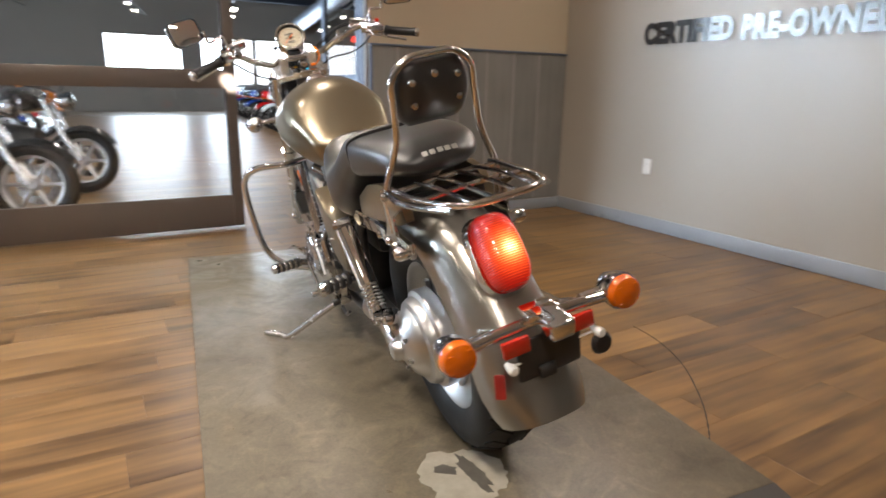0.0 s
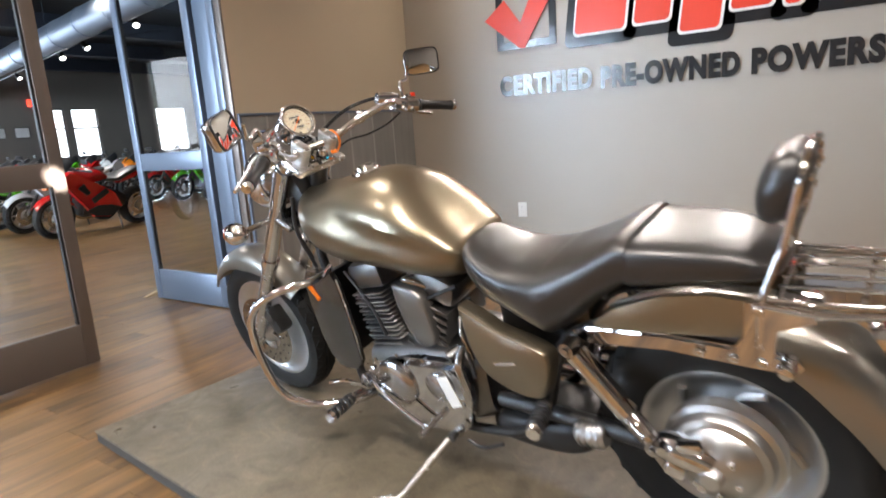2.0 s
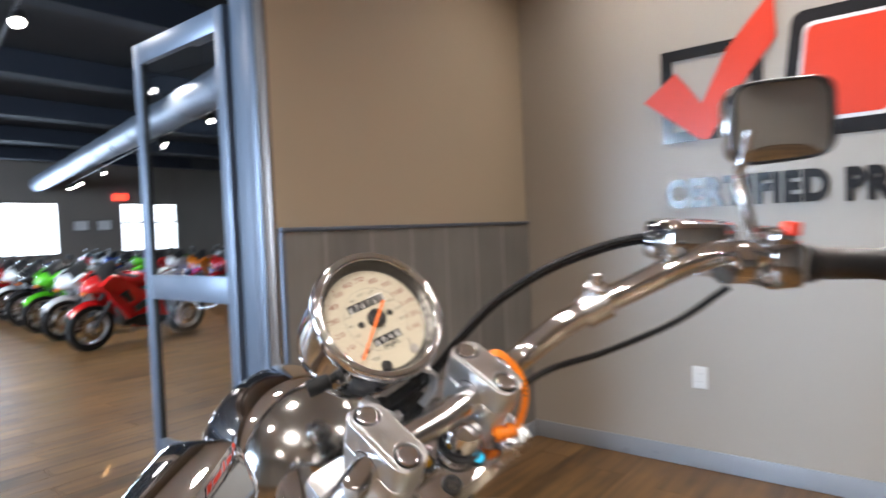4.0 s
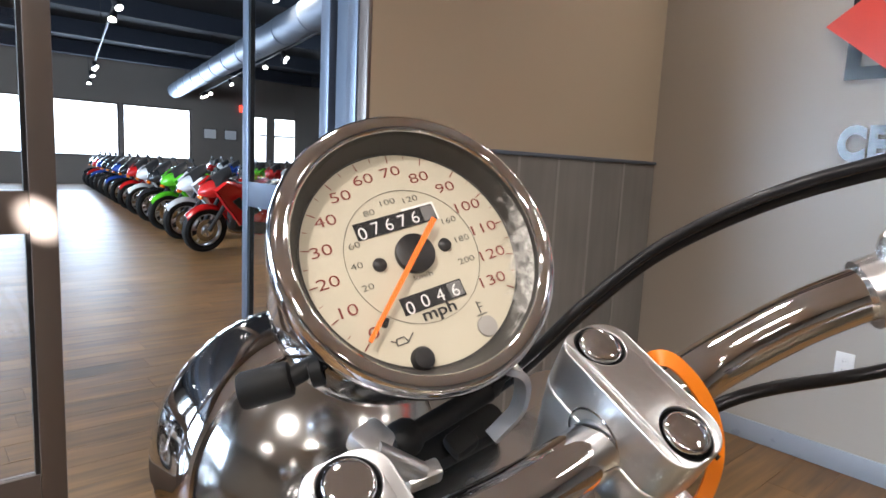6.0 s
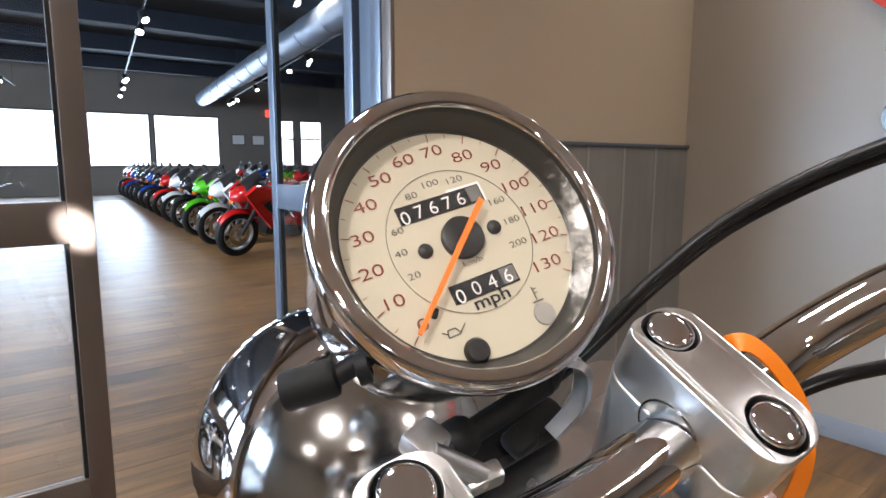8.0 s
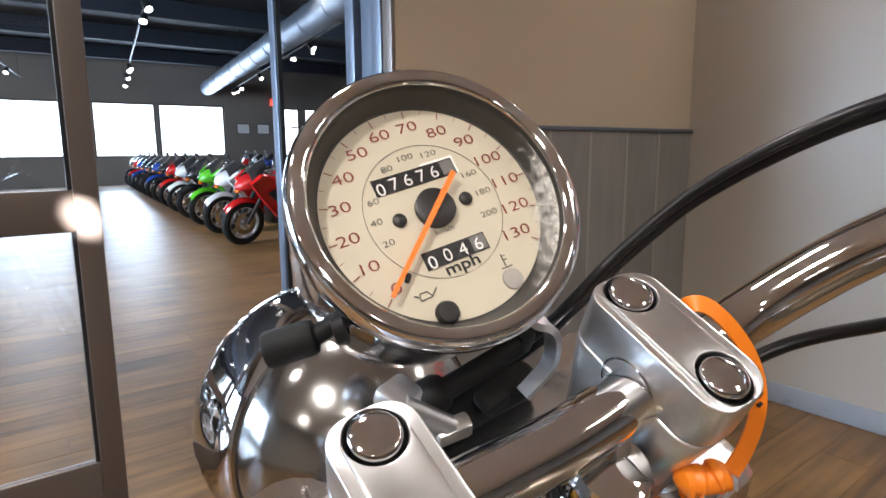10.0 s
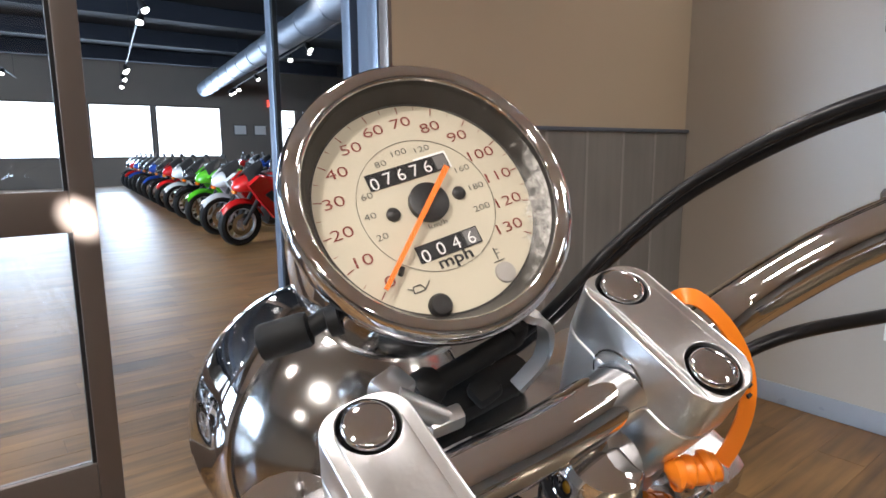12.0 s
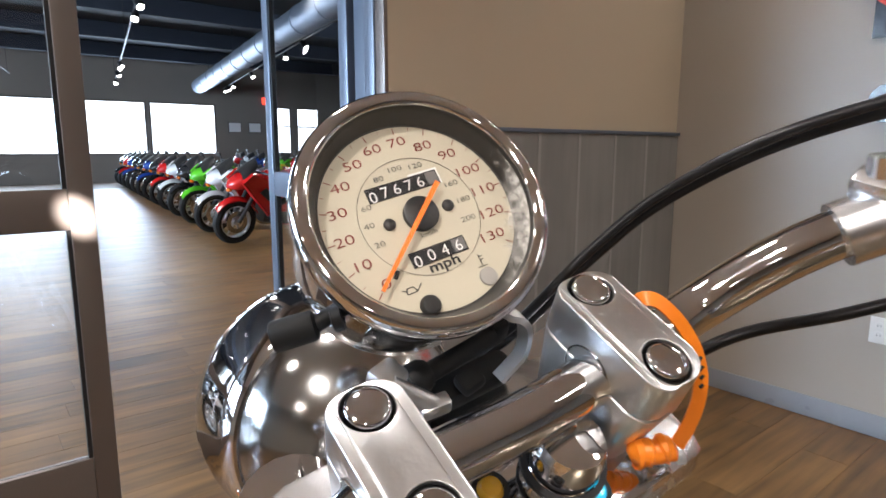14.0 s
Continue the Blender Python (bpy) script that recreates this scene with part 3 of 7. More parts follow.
bm = bmesh.new()
ring_mesh(bm, [[(1.69, y, 0.001), (1.69, y + 0.035, 0.001), (1.69, y + 0.035, h), (1.69, y, h)] if k == 0 else [(1.80, y, 0.001), (1.80, y + 0.035, 0.001), (1.80, y + 0.035, h), (1.80, y, h)] for k, y, h in ((0, 6.04, 0.006), (1, 6.03, 0.035))])
solo("door_stop", bm, mat("pale_wood_wedge", (0.55, 0.42, 0.27), 0.6, scale=30), "pale wooden wedge under the open door leaf", "door stop", smooth=False)

# ---- display platform ----
plat = thing("display_platform", "low grey-brown display platform with dark edges under the motorcycle", "platform", BIKE_FLOOR)
PX0, PX1, PY0, PY1, PZ = -0.775, 0.605, -0.525, 2.30, 0.055
bm = bmesh.new()
span(bm, (PX0, PY0, PZ - 0.012), (PX1, PY1, PZ), 0.003)
part("deck", bm, CEMENT, plat, "worn grey-brown painted deck")
bm = bmesh.new()
span(bm, (PX0 + 0.004, PY0 + 0.004, 0.001), (PX1 - 0.004, PY1 - 0.004, PZ - 0.0125))
part("edge", bm, RUBBER_EDGE, plat, "dark scuffed platform edge", smooth=False)
bm = bmesh.new()
ring = [(PX0 + 0.02, PY0, 0.001), (PX1, PY0, 0.001), (PX1, PY0, PZ - 0.002), (PX0 + 0.02, PY0, PZ - 0.002)]
far = [(PX0 + 0.02, PY0 - 0.25, 0.001), (PX1, PY0 - 0.25, 0.001), (PX1, PY0 - 0.25, 0.006), (PX0 + 0.02, PY0 - 0.25, 0.006)]
ring_mesh(bm, [ring, far])
part("ramp", bm, RUBBER_EDGE, plat, "dark ramp at the platform's end", smooth=False)
# dried pale stain on the deck
bm = bmesh.new()
rnd = random.Random(4)
pts = []
for k in range(56):
    a = 2 * math.pi * k / 56
    r = 1 + 0.07 * math.sin(3 * a + 1) + 0.05 * math.sin(7 * a) + 0.07 * rnd.uniform(-1, 1)
    pts.append((-0.145 + 0.115 * r * math.cos(a), -0.20 + 0.125 * r * math.sin(a)))
plate(bm, pts, 0.0012, pose(0, 0, PZ + 0.0005))
solo("floor_stain", bm, mat("dried_stain", (0.29, 0.26, 0.21), 0.7, vary=0.35, scale=26, bump=0.3), "pale dried oval stain on the platform deck", "stain", m=BIKE_FLOOR)
bm = bmesh.new()
for cx, cy, ra, rb, turn, n in ((-0.117, -0.195, 0.023, 0.082, 0.10, 30), (-0.182, -0.160, 0.020, 0.034, 0.9, 18)):
    pts = []
    for k in range(n):
        a, r = 2 * math.pi * k / n, 1 + 0.22 * rnd.uniform(-1, 1)
        u, v = ra * r * math.cos(a), rb * r * math.sin(a)
        pts.append((cx + u * math.cos(turn) - v * math.sin(turn), cy + u * math.sin(turn) + v * math.cos(turn)))
    plate(bm, pts, 0.0012, pose(0, 0, PZ + 0.0022))
solo("floor_stain", bm, mat("dark_stain", (0.085, 0.075, 0.062), 0.5, vary=0.5, scale=40), "dark oily patch within the pale stain", "stain", m=BIKE_FLOOR)

# curved tyre scuff on the planks beside the platform
bm = bmesh.new()
scuff = smooth_line([Vector(p) for p in ((1.09, 0.60, 0.0), (1.074, 0.416, 0.0), (0.996, 0.195, 0.0), (0.85, -0.04, 0.0), (0.72, -0.20, 0.0), (0.64, -0.28, 0.0))], 6)
rings = []
for k, p in enumerate(scuff):
    d = (scuff[min(k + 1, len(scuff) - 1)] - scuff[max(k - 1, 0)]).normalized()
    side = Vector((-d.y, d.x, 0)) * 0.004 * (0.6 + 0.4 * math.sin(3.1 * k))
    rings.append([p - side + Vector((0, 0, 0.0005)), p + side + Vector((0, 0, 0.0005)), p + side + Vector((0, 0, 0.0012)), p - side + Vector((0, 0, 0.0012))])
ring_mesh(bm, rings)
solo("floor_scuff", bm, mat("tyre_scuff", (0.035, 0.024, 0.014), 0.5, vary=0.4, scale=30), "thin dark curved scuff on the plank floor", "scuff mark", m=BIKE_FLOOR, smooth=False)

# ---- the motorcycle ----
bike = thing("motorcycle", "bronze cruiser motorcycle with chrome trim leaning on its side stand", "motorcycle", BIKE)
UX = (1, 0, 0)
RA, FA = (0, 0, 0.345), (0, 1.92, 0.325)


def wheel(name, at, radius, width, rim_r, label):
    """A cast disc wheel with its tyre; the axle along x."""
    bm = bmesh.new()
    h = width / 2
    r = rim_r
    lathe(bm, [(0.03, -h * 0.30), (r * 0.45, -h * 0.34), (r * 0.62, -h * 0.22), (r * 0.80, -h * 0.30), (r * 0.90, -h * 0.55), (r * 0.96, -h * 0.72), (r, -h * 0.74), (r + 0.006, -h * 0.70),
               (r - 0.012, -h * 0.5), (r - 0.02, 0), (r - 0.012, h * 0.5), (r + 0.006, h * 0.70), (r, h * 0.74), (r * 0.96, h * 0.72), (r * 0.90, h * 0.55), (r * 0.80, h * 0.30), (r * 0.62, h * 0.22), (r * 0.45, h * 0.34), (0.03, h * 0.30)], at, UX, 56)
    w = part(name, bm, CAST, bike, label)
    bm = bmesh.new()
    prof = [(r - 0.004, -h * 0.70), (r + 0.012, -h * 0.86), (r + (radius - r) * 0.45, -h), (r + (radius - r) * 0.74, -h * 0.93), (radius - 0.016, -h * 0.70), (radius - 0.004, -h * 0.36),
            (radius - 0.009, -h * 0.335), (radius - 0.009, -h * 0.29), (radius - 0.001, -h * 0.27), (radius, 0), (radius - 0.001, h * 0.27), (radius - 0.009, h * 0.29), (radius - 0.009, h * 0.335), (radius - 0.004, h * 0.36),
            (radius - 0.016, h * 0.70), (r + (radius - r) * 0.74, h * 0.93), (r + (radius - r) * 0.45, h), (r + 0.012, h * 0.86), (r - 0.004, h * 0.70)]
    lathe(bm, prof, at, UX, 64)
    part("tyre", bm, TYRE, w, "black rubber tyre with slanted tread")
    bm = bmesh.new()
    for k in range(30):
        for s in (-1, 1):
            a = 2 * math.pi * (k + 0.5 * (s > 0)) / 30
            m = Matrix.Translation(at) @ Matrix.Rotation(a, 4, "X") @ Matrix.Translation((s * h * 0.56, 0, radius - 0.0135)) @ Matrix.Rotation(radians(s * 24), 4, "Y") @ Matrix.Rotation(radians(s * 32), 4, "Z")
            box(bm, (h * 0.62, 0.040, 0.008), (0, 0, 0), None, 0.003, 1)
            bmesh.ops.transform(bm, matrix=m, verts=bm.verts[-24:])
    tagged(part("tread", bm, TYRE, w, smooth=False), kind="stuff")
    return w


rear_wheel = wheel("rear_wheel", RA, 0.345, 0.182, 0.214, "cast aluminium disc rear wheel")
front_wheel = wheel("front_wheel", FA, 0.3255, 0.12, 0.235, "cast aluminium front wheel")
# swirl ribs cast into the rear disc
for k in range(5):
    bm = bmesh.new()
    a0 = 2 * math.pi * k / 5 + 0.4
    tube(bm, [(-0.030, RA[1] + r * math.cos(a0 + d), RA[2] + r * math.sin(a0 + d)) for r, d in ((0.09, 0), (0.13, 0.18), (0.165, 0.45))], 0.012, 8)
    part("rib", bm, CAST, rear_wheel, "curved cast rib")
# final drive and hub
bm = bmesh.new()
lathe(bm, [(0.0, -0.205), (0.022, -0.204), (0.028, -0.197), (0.030, -0.180), (0.050, -0.172), (0.078, -0.158), (0.096, -0.140), (0.100, -0.132), (0.118, -0.128), (0.124, -0.118), (0.126, -0.104), (0.140, -0.098), (0.143, -0.088), (0.140, -0.060), (0.09, -0.03)], RA, UX, 40)
part("final_drive", bm, CAST, bike, "polished final drive housing")
bm = bmesh.new()
tube(bm, [(-0.135, 0.10, 0.362), (-0.135, 0.20, 0.362), (-0.13, 0.38, 0.362), (-0.125, 0.62, 0.36)], lambda t: 0.030 - 0.006 * min(1, t * 2.2), 14)
part("drive_shaft", bm, BLACK_METAL, bike, "black swingarm and shaft housing")
bm = bmesh.new()
tube(bm, [(-0.150, 0.135, 0.372), (-0.160, 0.10, 0.385), (-0.165, 0.05, 0.380), (-0.168, 0.0, 0.365)], lambda t: 0.030 + 0.010 * math.sin(math.pi * t), 16)
box(bm, (0.045, 0.055, 0.045), (-0.172, 0.085, 0.335), turned(20), 0.012)
box(bm, (0.040, 0.065, 0.030), (-0.178, 0.045, 0.418), turned(-18), 0.010)
rod(bm, (-0.16, 0.105, 0.400), (-0.208, 0.105, 0.402), 0.016, 0.013, 14)
rod(bm, (-0.17, 0.02, 0.320), (-0.205, 0.02, 0.320), 0.013, 0.011, 12)
part("axle_housing", bm, CHROME, bike, "bright swingarm end and axle housing")
for a in range(6):
    c, s = math.cos(a * 1.047 + 0.3), math.sin(a * 1.047 + 0.3)
    bm = bmesh.new()
    rod(bm, (-0.166, RA[1] + 0.058 * c, RA[2] + 0.058 * s), (-0.178, RA[1] + 0.058 * c, RA[2] + 0.058 * s), 0.008, 0.007, 8)
    part("hub_bolt", bm, CHROME, bike)
bm = bmesh.new()
lathe(bm, [(0.02, 0.06), (0.075, 0.065), (0.085, 0.09), (0.03, 0.11), (0.02, 0.15), (0, 0.15)], RA, UX, 28)
part("rear_hub", bm, CAST, bike)

# ---- front end ----
for s in (-1, 1):
    top, low = Vector((s * 0.10, 1.388, 1.085)), Vector((s * 0.105, 1.945, 0.30))
    d = (low - top).normalized()
    bm = bmesh.new()
    rod(bm, top, top + d * 0.46, 0.030, 0.030, 20)
    rod(bm, top + d * 0.44, top + d * 0.475, 0.036, 0.036, 20)
    fk = part("fork_leg", bm, CHROME, bike, "chrome fork leg with polished slider")
    bm = bmesh.new()
    tube(bm, [top + d * 0.47, top + d * 0.60, top + d * 0.95, low + d * 0.01], lambda t: 0.031 - 0.004 * t, 16)
    box(bm, (0.03, 0.07, 0.06), low - d * 0.02, turned(-36), 0.01)
    part("slider", bm, BRUSHED, fk)
    bm = bmesh.new()
    rod(bm, (s * 0.12, 1.92, 0.325), (s * 0.145, 1.92, 0.325), 0.018, 0.014, 12)
    part("axle_nut", bm, CHROME, fk)
bm = bmesh.new()
lathe(bm, [(0.085, -0.003), (0.165, -0.003), (0.165, 0.003), (0.085, 0.003), (0.085, -0.003)], (-0.072, FA[1], FA[2]), UX, 40)
for k in range(6):
    a = k * 1.047
    rod(bm, (-0.072, FA[1] + 0.05 * math.cos(a), FA[2] + 0.05 * math.sin(a)), (-0.072, FA[1] + 0.095 * math.cos(a + 0.2), FA[2] + 0.095 * math.sin(a + 0.2)), 0.010, 0.008, 8)
part("brake_disc", bm, DARK_CHROME, front_wheel, "drilled steel brake disc")
bm = bmesh.new()
for k in range(18):
    for r in (0.115, 0.145):
        a = k * 2 * math.pi / 18 + r * 7
        rod(bm, (-0.0765, FA[1] + r * math.cos(a), FA[2] + r * math.sin(a)), (-0.0672, FA[1] + r * math.cos(a), FA[2] + r * math.sin(a)), 0.005, seg=6)
tagged(part("disc_hole", bm, BLACK, front_wheel, smooth=False), kind="stuff")
bm = bmesh.new()
box(bm, (0.075, 0.065, 0.12), (-0.085, 1.775, 0.42), turned(-30), 0.018)
rod(bm, (-0.125, 1.77, 0.45), (-0.12, 1.77, 0.45), 0.02)
part("brake_caliper", bm, BLACK_METAL, bike, "black front brake caliper")
bm = bmesh.new()
lathe(bm, [(0.0, -0.105), (0.03, -0.105), (0.045, -0.085), (0.06, -0.06), (0.05, 0.06), (0.03, 0.10), (0, 0.10)], FA, UX, 24)
part("front_hub", bm, CAST, front_wheel)


def mudguard(name, crown, widths, depths, material, label, thick=0.004):
    """A fender swept along its crown line in the y, z plane."""
    line = smooth_line([(0, y, z) for y, z in crown], 7)
    n = len(line)
    rings = []
    for i, p in enumerate(line):
        t = i / (n - 1)
        d = (line[min(i + 1, n - 1)] - line[max(i - 1, 0)]).normalized()
        inward = Vector((0, d.z, -d.y))
        if inward.dot(Vector((0, 0, -1))) < 0:
            inward = -inward
        w, q = np.interp(t, *widths), np.interp(t, *depths)
        ring = []
        steps = [(-90 + 180 * k / 16) for k in range(17)]
        for a in steps:
            c, s = math.cos(radians(a)), math.sin(radians(a))
            ring.append(p + Vector((w * math.copysign(abs(s) ** 0.75, s), 0, 0)) + inward * q * (1 - abs(c) ** 0.9))
        for a in steps[::-1]:
            c, s = math.cos(radians(a)), math.sin(radians(a))
            ring.append(p + Vector(((w - thick) * math.copysign(abs(s) ** 0.75, s), 0, 0)) + inward * (thick + (q - thick * 0.5) * (1 - abs(c) ** 0.9)))
        rings.append(ring)
    bm = bmesh.new()
    ring_mesh(bm, rings)
    return part(name, bm, material, bike, label, angle=50)


rear_fender = mudguard("rear_fender", [(0.30, 0.655), (0.18, 0.705), (0.05, 0.735), (-0.10, 0.735), (-0.22, 0.695), (-0.33, 0.61), (-0.415, 0.51), (-0.475, 0.42), (-0.512, 0.335)],
                       ([0, 0.2, 0.6, 0.9, 0.96, 1], [0.095, 0.105, 0.108, 0.116, 0.110, 0.098]), ([0, 0.3, 0.6, 0.85, 1], [0.06, 0.09, 0.125, 0.125, 0.10]), PAINT_DARK, "dark bronze metallic rear fender")
front_fender = mudguard("front_fender", [(1.62, 0.56), (1.70, 0.63), (1.80, 0.69), (1.93, 0.715), (2.07, 0.685), (2.19, 0.61), (2.25, 0.53)],
                        ([0, 0.4, 1], [0.075, 0.08, 0.07]), ([0, 0.5, 1], [0.05, 0.09, 0.04]), PAINT_DARK, "dark bronze metallic front fender")

# ---- tank and seat ----
bm = bmesh.new()
loft(bm, blend_sections([(1.395, 0.945, 0.05, 0.035, 0.03, 2.2), (1.36, 0.93, 0.115, 0.07, 0.10, 2.3), (1.28, 0.91, 0.168, 0.092, 0.145, 2.3), (1.15, 0.902, 0.195, 0.129, 0.160, 2.3), (1.0, 0.90, 0.203, 0.150, 0.165, 2.3),
                         (0.88, 0.892, 0.194, 0.134, 0.168, 2.3), (0.79, 0.870, 0.174, 0.088, 0.150, 2.4), (0.72, 0.842, 0.152, 0.054, 0.110, 2.4), (0.685, 0.828, 0.130, 0.038, 0.078, 2.4), (0.664, 0.820, 0.080, 0.018, 0.035, 2.2)], 5), 40)
for v in bm.verts:
    # scooped flank under the shoulder line
    groove = 0.829 + 0.26 * (v.co.y - 0.695)
    fade = max(0.0, min(1.0, (v.co.y - 0.70) / 0.12)) * max(0.0, min(1.0, (1.24 - v.co.y) / 0.16))
    u = max(0.0, min(1.0, (v.co.z - 0.91) / 0.14))
    v.co.x *= 1 - 0.20 * u
    v.co.x *= 1 - 0.12 * fade * math.exp(-((v.co.z - groove) / 0.030) ** 2)
tank = part("fuel_tank", bm, PAINT, bike, "bronze pearl teardrop fuel tank")
bm = bmesh.new()
lathe(bm, [(0.050, -0.014), (0.050, 0.010), (0.046, 0.015), (0.037, 0.016), (0.035, 0.023), (0.027, 0.026), (0.024, 0.021), (0.010, 0.020), (0, 0.021)], (0.004, 1.092, 1.032), (0, 0.16, 1), 32)
box(bm, (0.05, 0.013, 0.010), (0.004, 1.094, 1.059), None, 0.003)
part("filler_cap", bm, CHROME, tank, "chrome fuel filler cap")
bm = bmesh.new()
loft(bm, blend_sections([(0.705, 0.835, 0.05, 0.022, 0.03, 2.4), (0.665, 0.81, 0.115, 0.045, 0.075, 2.6), (0.60, 0.775, 0.145, 0.050, 0.09, 2.8), (0.52, 0.752, 0.163, 0.054, 0.09, 3), (0.43, 0.748, 0.182, 0.068, 0.122, 3), (0.39, 0.752, 0.184, 0.078, 0.13, 3),
                         (0.32, 0.785, 0.176, 0.070, 0.105, 3.2), (0.26, 0.825, 0.166, 0.058, 0.085, 3.4), (0.20, 0.862, 0.158, 0.052, 0.08, 3.6), (0.17, 0.868, 0.155, 0.045, 0.07, 3.6)], 5), 36, cap=True)
seat = part("seat", bm, LEATHER, bike, "black stitched vinyl rider seat")
bm = bmesh.new()
loft(bm, blend_sections([(0.185, 0.856, 0.148, 0.040, 0.060, 4.2), (0.165, 0.857, 0.153, 0.048, 0.066, 4.4), (0.06, 0.859, 0.143, 0.047, 0.054, 4.2), (-0.04, 0.857, 0.128, 0.042, 0.046, 3.4), (-0.09, 0.851, 0.110, 0.034, 0.038, 2.5), (-0.122, 0.845, 0.078, 0.022, 0.022, 2.3), (-0.132, 0.843, 0.035, 0.008, 0.008, 2.2)], 5), 36)
pill = part("passenger_seat", bm, LEATHER, bike, "black vinyl passenger seat pad")
# maker's mark on the seat: plain pale blocks
bm = bmesh.new()
for k in range(5):
    box(bm, (0.0145, 0.002, 0.013), (-0.040 + 0.0195 * k, -0.1225 - 0.003 * (1 - abs(k - 2) / 2), 0.8685 + 0.002 * (1 - abs(k - 2) / 2)), turned(-41), 0.0008, 1)
part("badge", bm, mat("pale_print", (0.55, 0.53, 0.50), 0.5), pill, "pale printed maker's mark as plain blocks", smooth=False)

# ---- side covers, under-seat panels ----
for s in (-1, 1):
    bm = bmesh.new()
    outline = smooth_line([Vector((0, y, z)) for y, z in ((0.665, 0.70), (0.655, 0.60), (0.615, 0.495), (0.525, 0.449), (0.435, 0.445), (0.405, 0.50), (0.392, 0.585), (0.44, 0.615), (0.54, 0.640), (0.60, 0.672))], 3)
    mid = Vector((0, 0.52, 0.565))
    ring_mesh(bm, [[(s * x, mid.y + (p.y - mid.y) * f, mid.z + (p.z - mid.z) * f) for p in outline] for x, f in ((0.135, 0.99), (0.168, 1.0), (0.182, 0.985), (0.189, 0.945), (0.1915, 0.86), (0.1935, 0.55), (0.1945, 0.25))])
    part("side_cover", bm, PAINT, bike, "bronze side cover with embossed script")
    bm = bmesh.new()
    box(bm, (0.003, 0.075, 0.008), (s * 0.1945, 0.53, 0.545), turned(-14), 0.001)
    part("emblem", bm, BRUSHED, bike, "small chrome emblem")
    bm = bmesh.new()
    rings = []
    for y, z0, z1, x in ((0.28, 0.660, 0.682, 0.125), (0.22, 0.672, 0.735, 0.137), (0.10, 0.69, 0.785, 0.137), (0.0, 0.70, 0.80, 0.133), (-0.08, 0.705, 0.79, 0.126), (-0.12, 0.72, 0.765, 0.118)):
        rings.append([(s * (x + 0.004 * math.sin(math.pi * k / 7)), y, z0 + (z1 - z0) * k / 7) for k in range(8)] + [(s * (x - 0.02), y, z1 - (z1 - z0) * k / 7) for k in range(8)])
    ring_mesh(bm, rings)
    part("under_seat_panel", bm, PAINT, bike, "bronze fender side panel")
    # chrome fender strut
    bm = bmesh.new()
    outline = [(0.335, 0.655), (0.30, 0.628), (0.10, 0.648), (-0.10, 0.640), (-0.165, 0.642), (-0.178, 0.660), (-0.165, 0.680), (-0.05, 0.688), (0.10, 0.690), (0.30, 0.676)]
    m = Matrix(((0, 0, s, s * 0.128), (1, 0, 0, 0), (0, 1, 0, 0), (0, 0, 0, 1)))
    plate(bm, outline, 0.018, m, 0.006)
    part("fender_strut", bm, CHROME, bike, "chrome fender strut")
    # sissy bar side plate
    bm = bmesh.new()
    m = Matrix(((0, 0, s, s * 0.148), (1, 0, 0, 0), (0, 1, 0, 0), (0, 0, 0, 1)))
    plate(bm, [(-0.02, 0.655), (-0.125, 0.655), (-0.135, 0.745), (-0.20, 0.775), (-0.20, 0.800), (-0.10, 0.808), (-0.075, 0.806), (-0.07, 0.72)], 0.006, m, 0.002)
    part("side_plate", bm, CHROME, bike, "chrome backrest bracket plate")
    for y, z in ((-0.05, 0.668), (-0.105, 0.668), (0.02, 0.668), (-0.10, 0.79)):
        bm = bmesh.new()
        lathe(bm, [(0.011, 0), (0.011, 0.004), (0.008, 0.008), (0, 0.009)], (s * 0.1535, y, z), (s, 0, 0), 12)
        part("bolt", bm, CHROME, bike)
    bm = bmesh.new()
    lathe(bm, [(0.018, -0.02), (0.019, 0.01), (0.014, 0.020), (0, 0.022)], (s * 0.155, -0.152, 0.662), (s, 0, 0), 16)
    part("knob", bm, CHROME, bike)

# ---- backrest and rack ----
bm = bmesh.new()
tube(bm, [(-0.148, -0.10, 0.70), (-0.146, -0.105, 0.80), (-0.120, -0.122, 0.87), (-0.105, -0.138, 0.92), (-0.100, -0.155, 1.00), (-0.094, -0.165, 1.050), (-0.055, -0.170, 1.084), (0, -0.171, 1.088),
          (0.055, -0.170, 1.084), (0.094, -0.165, 1.050), (0.100, -0.155, 1.00), (0.105, -0.138, 0.92), (0.120, -0.122, 0.87), (0.146, -0.105, 0.80), (0.148, -0.10, 0.70)], 0.0085, 12, 8)
sissy = part("backrest", bm, CHROME, bike, "chrome passenger backrest hoop with black pad")
bm = bmesh.new()
rings = []
for k in range(11):
    u = k / 10
    z = 0.938 + 0.148 * u
    w = 0.084 + 0.012 * math.sin(math.pi * u)
    dz = math.sin(math.pi * min(max(u, 0.0), 1.0)) ** 0.35
    th = 0.010 + 0.038 * dz
    w = w * (0.72 + 0.28 * dz)
    yc = -0.108 - 0.032 * u
    rings.append([(w * math.copysign(abs(math.cos(a)) ** 0.6, math.cos(a)), yc + th * math.copysign(abs(math.sin(a)) ** 0.8, math.sin(a)), z) for a in (2 * math.pi * j / 24 for j in range(24))])
ring_mesh(bm, rings)
part("pad", bm, LEATHER, sissy, "padded black vinyl backrest")
for x, z in ((-0.055, 0.985), (0.055, 0.985), (-0.055, 1.035), (0.055, 1.035), (0, 1.045)):
    bm = bmesh.new()
    lathe(bm, [(0.009, 0), (0.008, 0.005), (0, 0.006)], (x, -0.163 - 0.22 * (z - 0.985), z), (0, -1, -0.2), 12)
    part("pad_bolt", bm, CHROME, sissy)
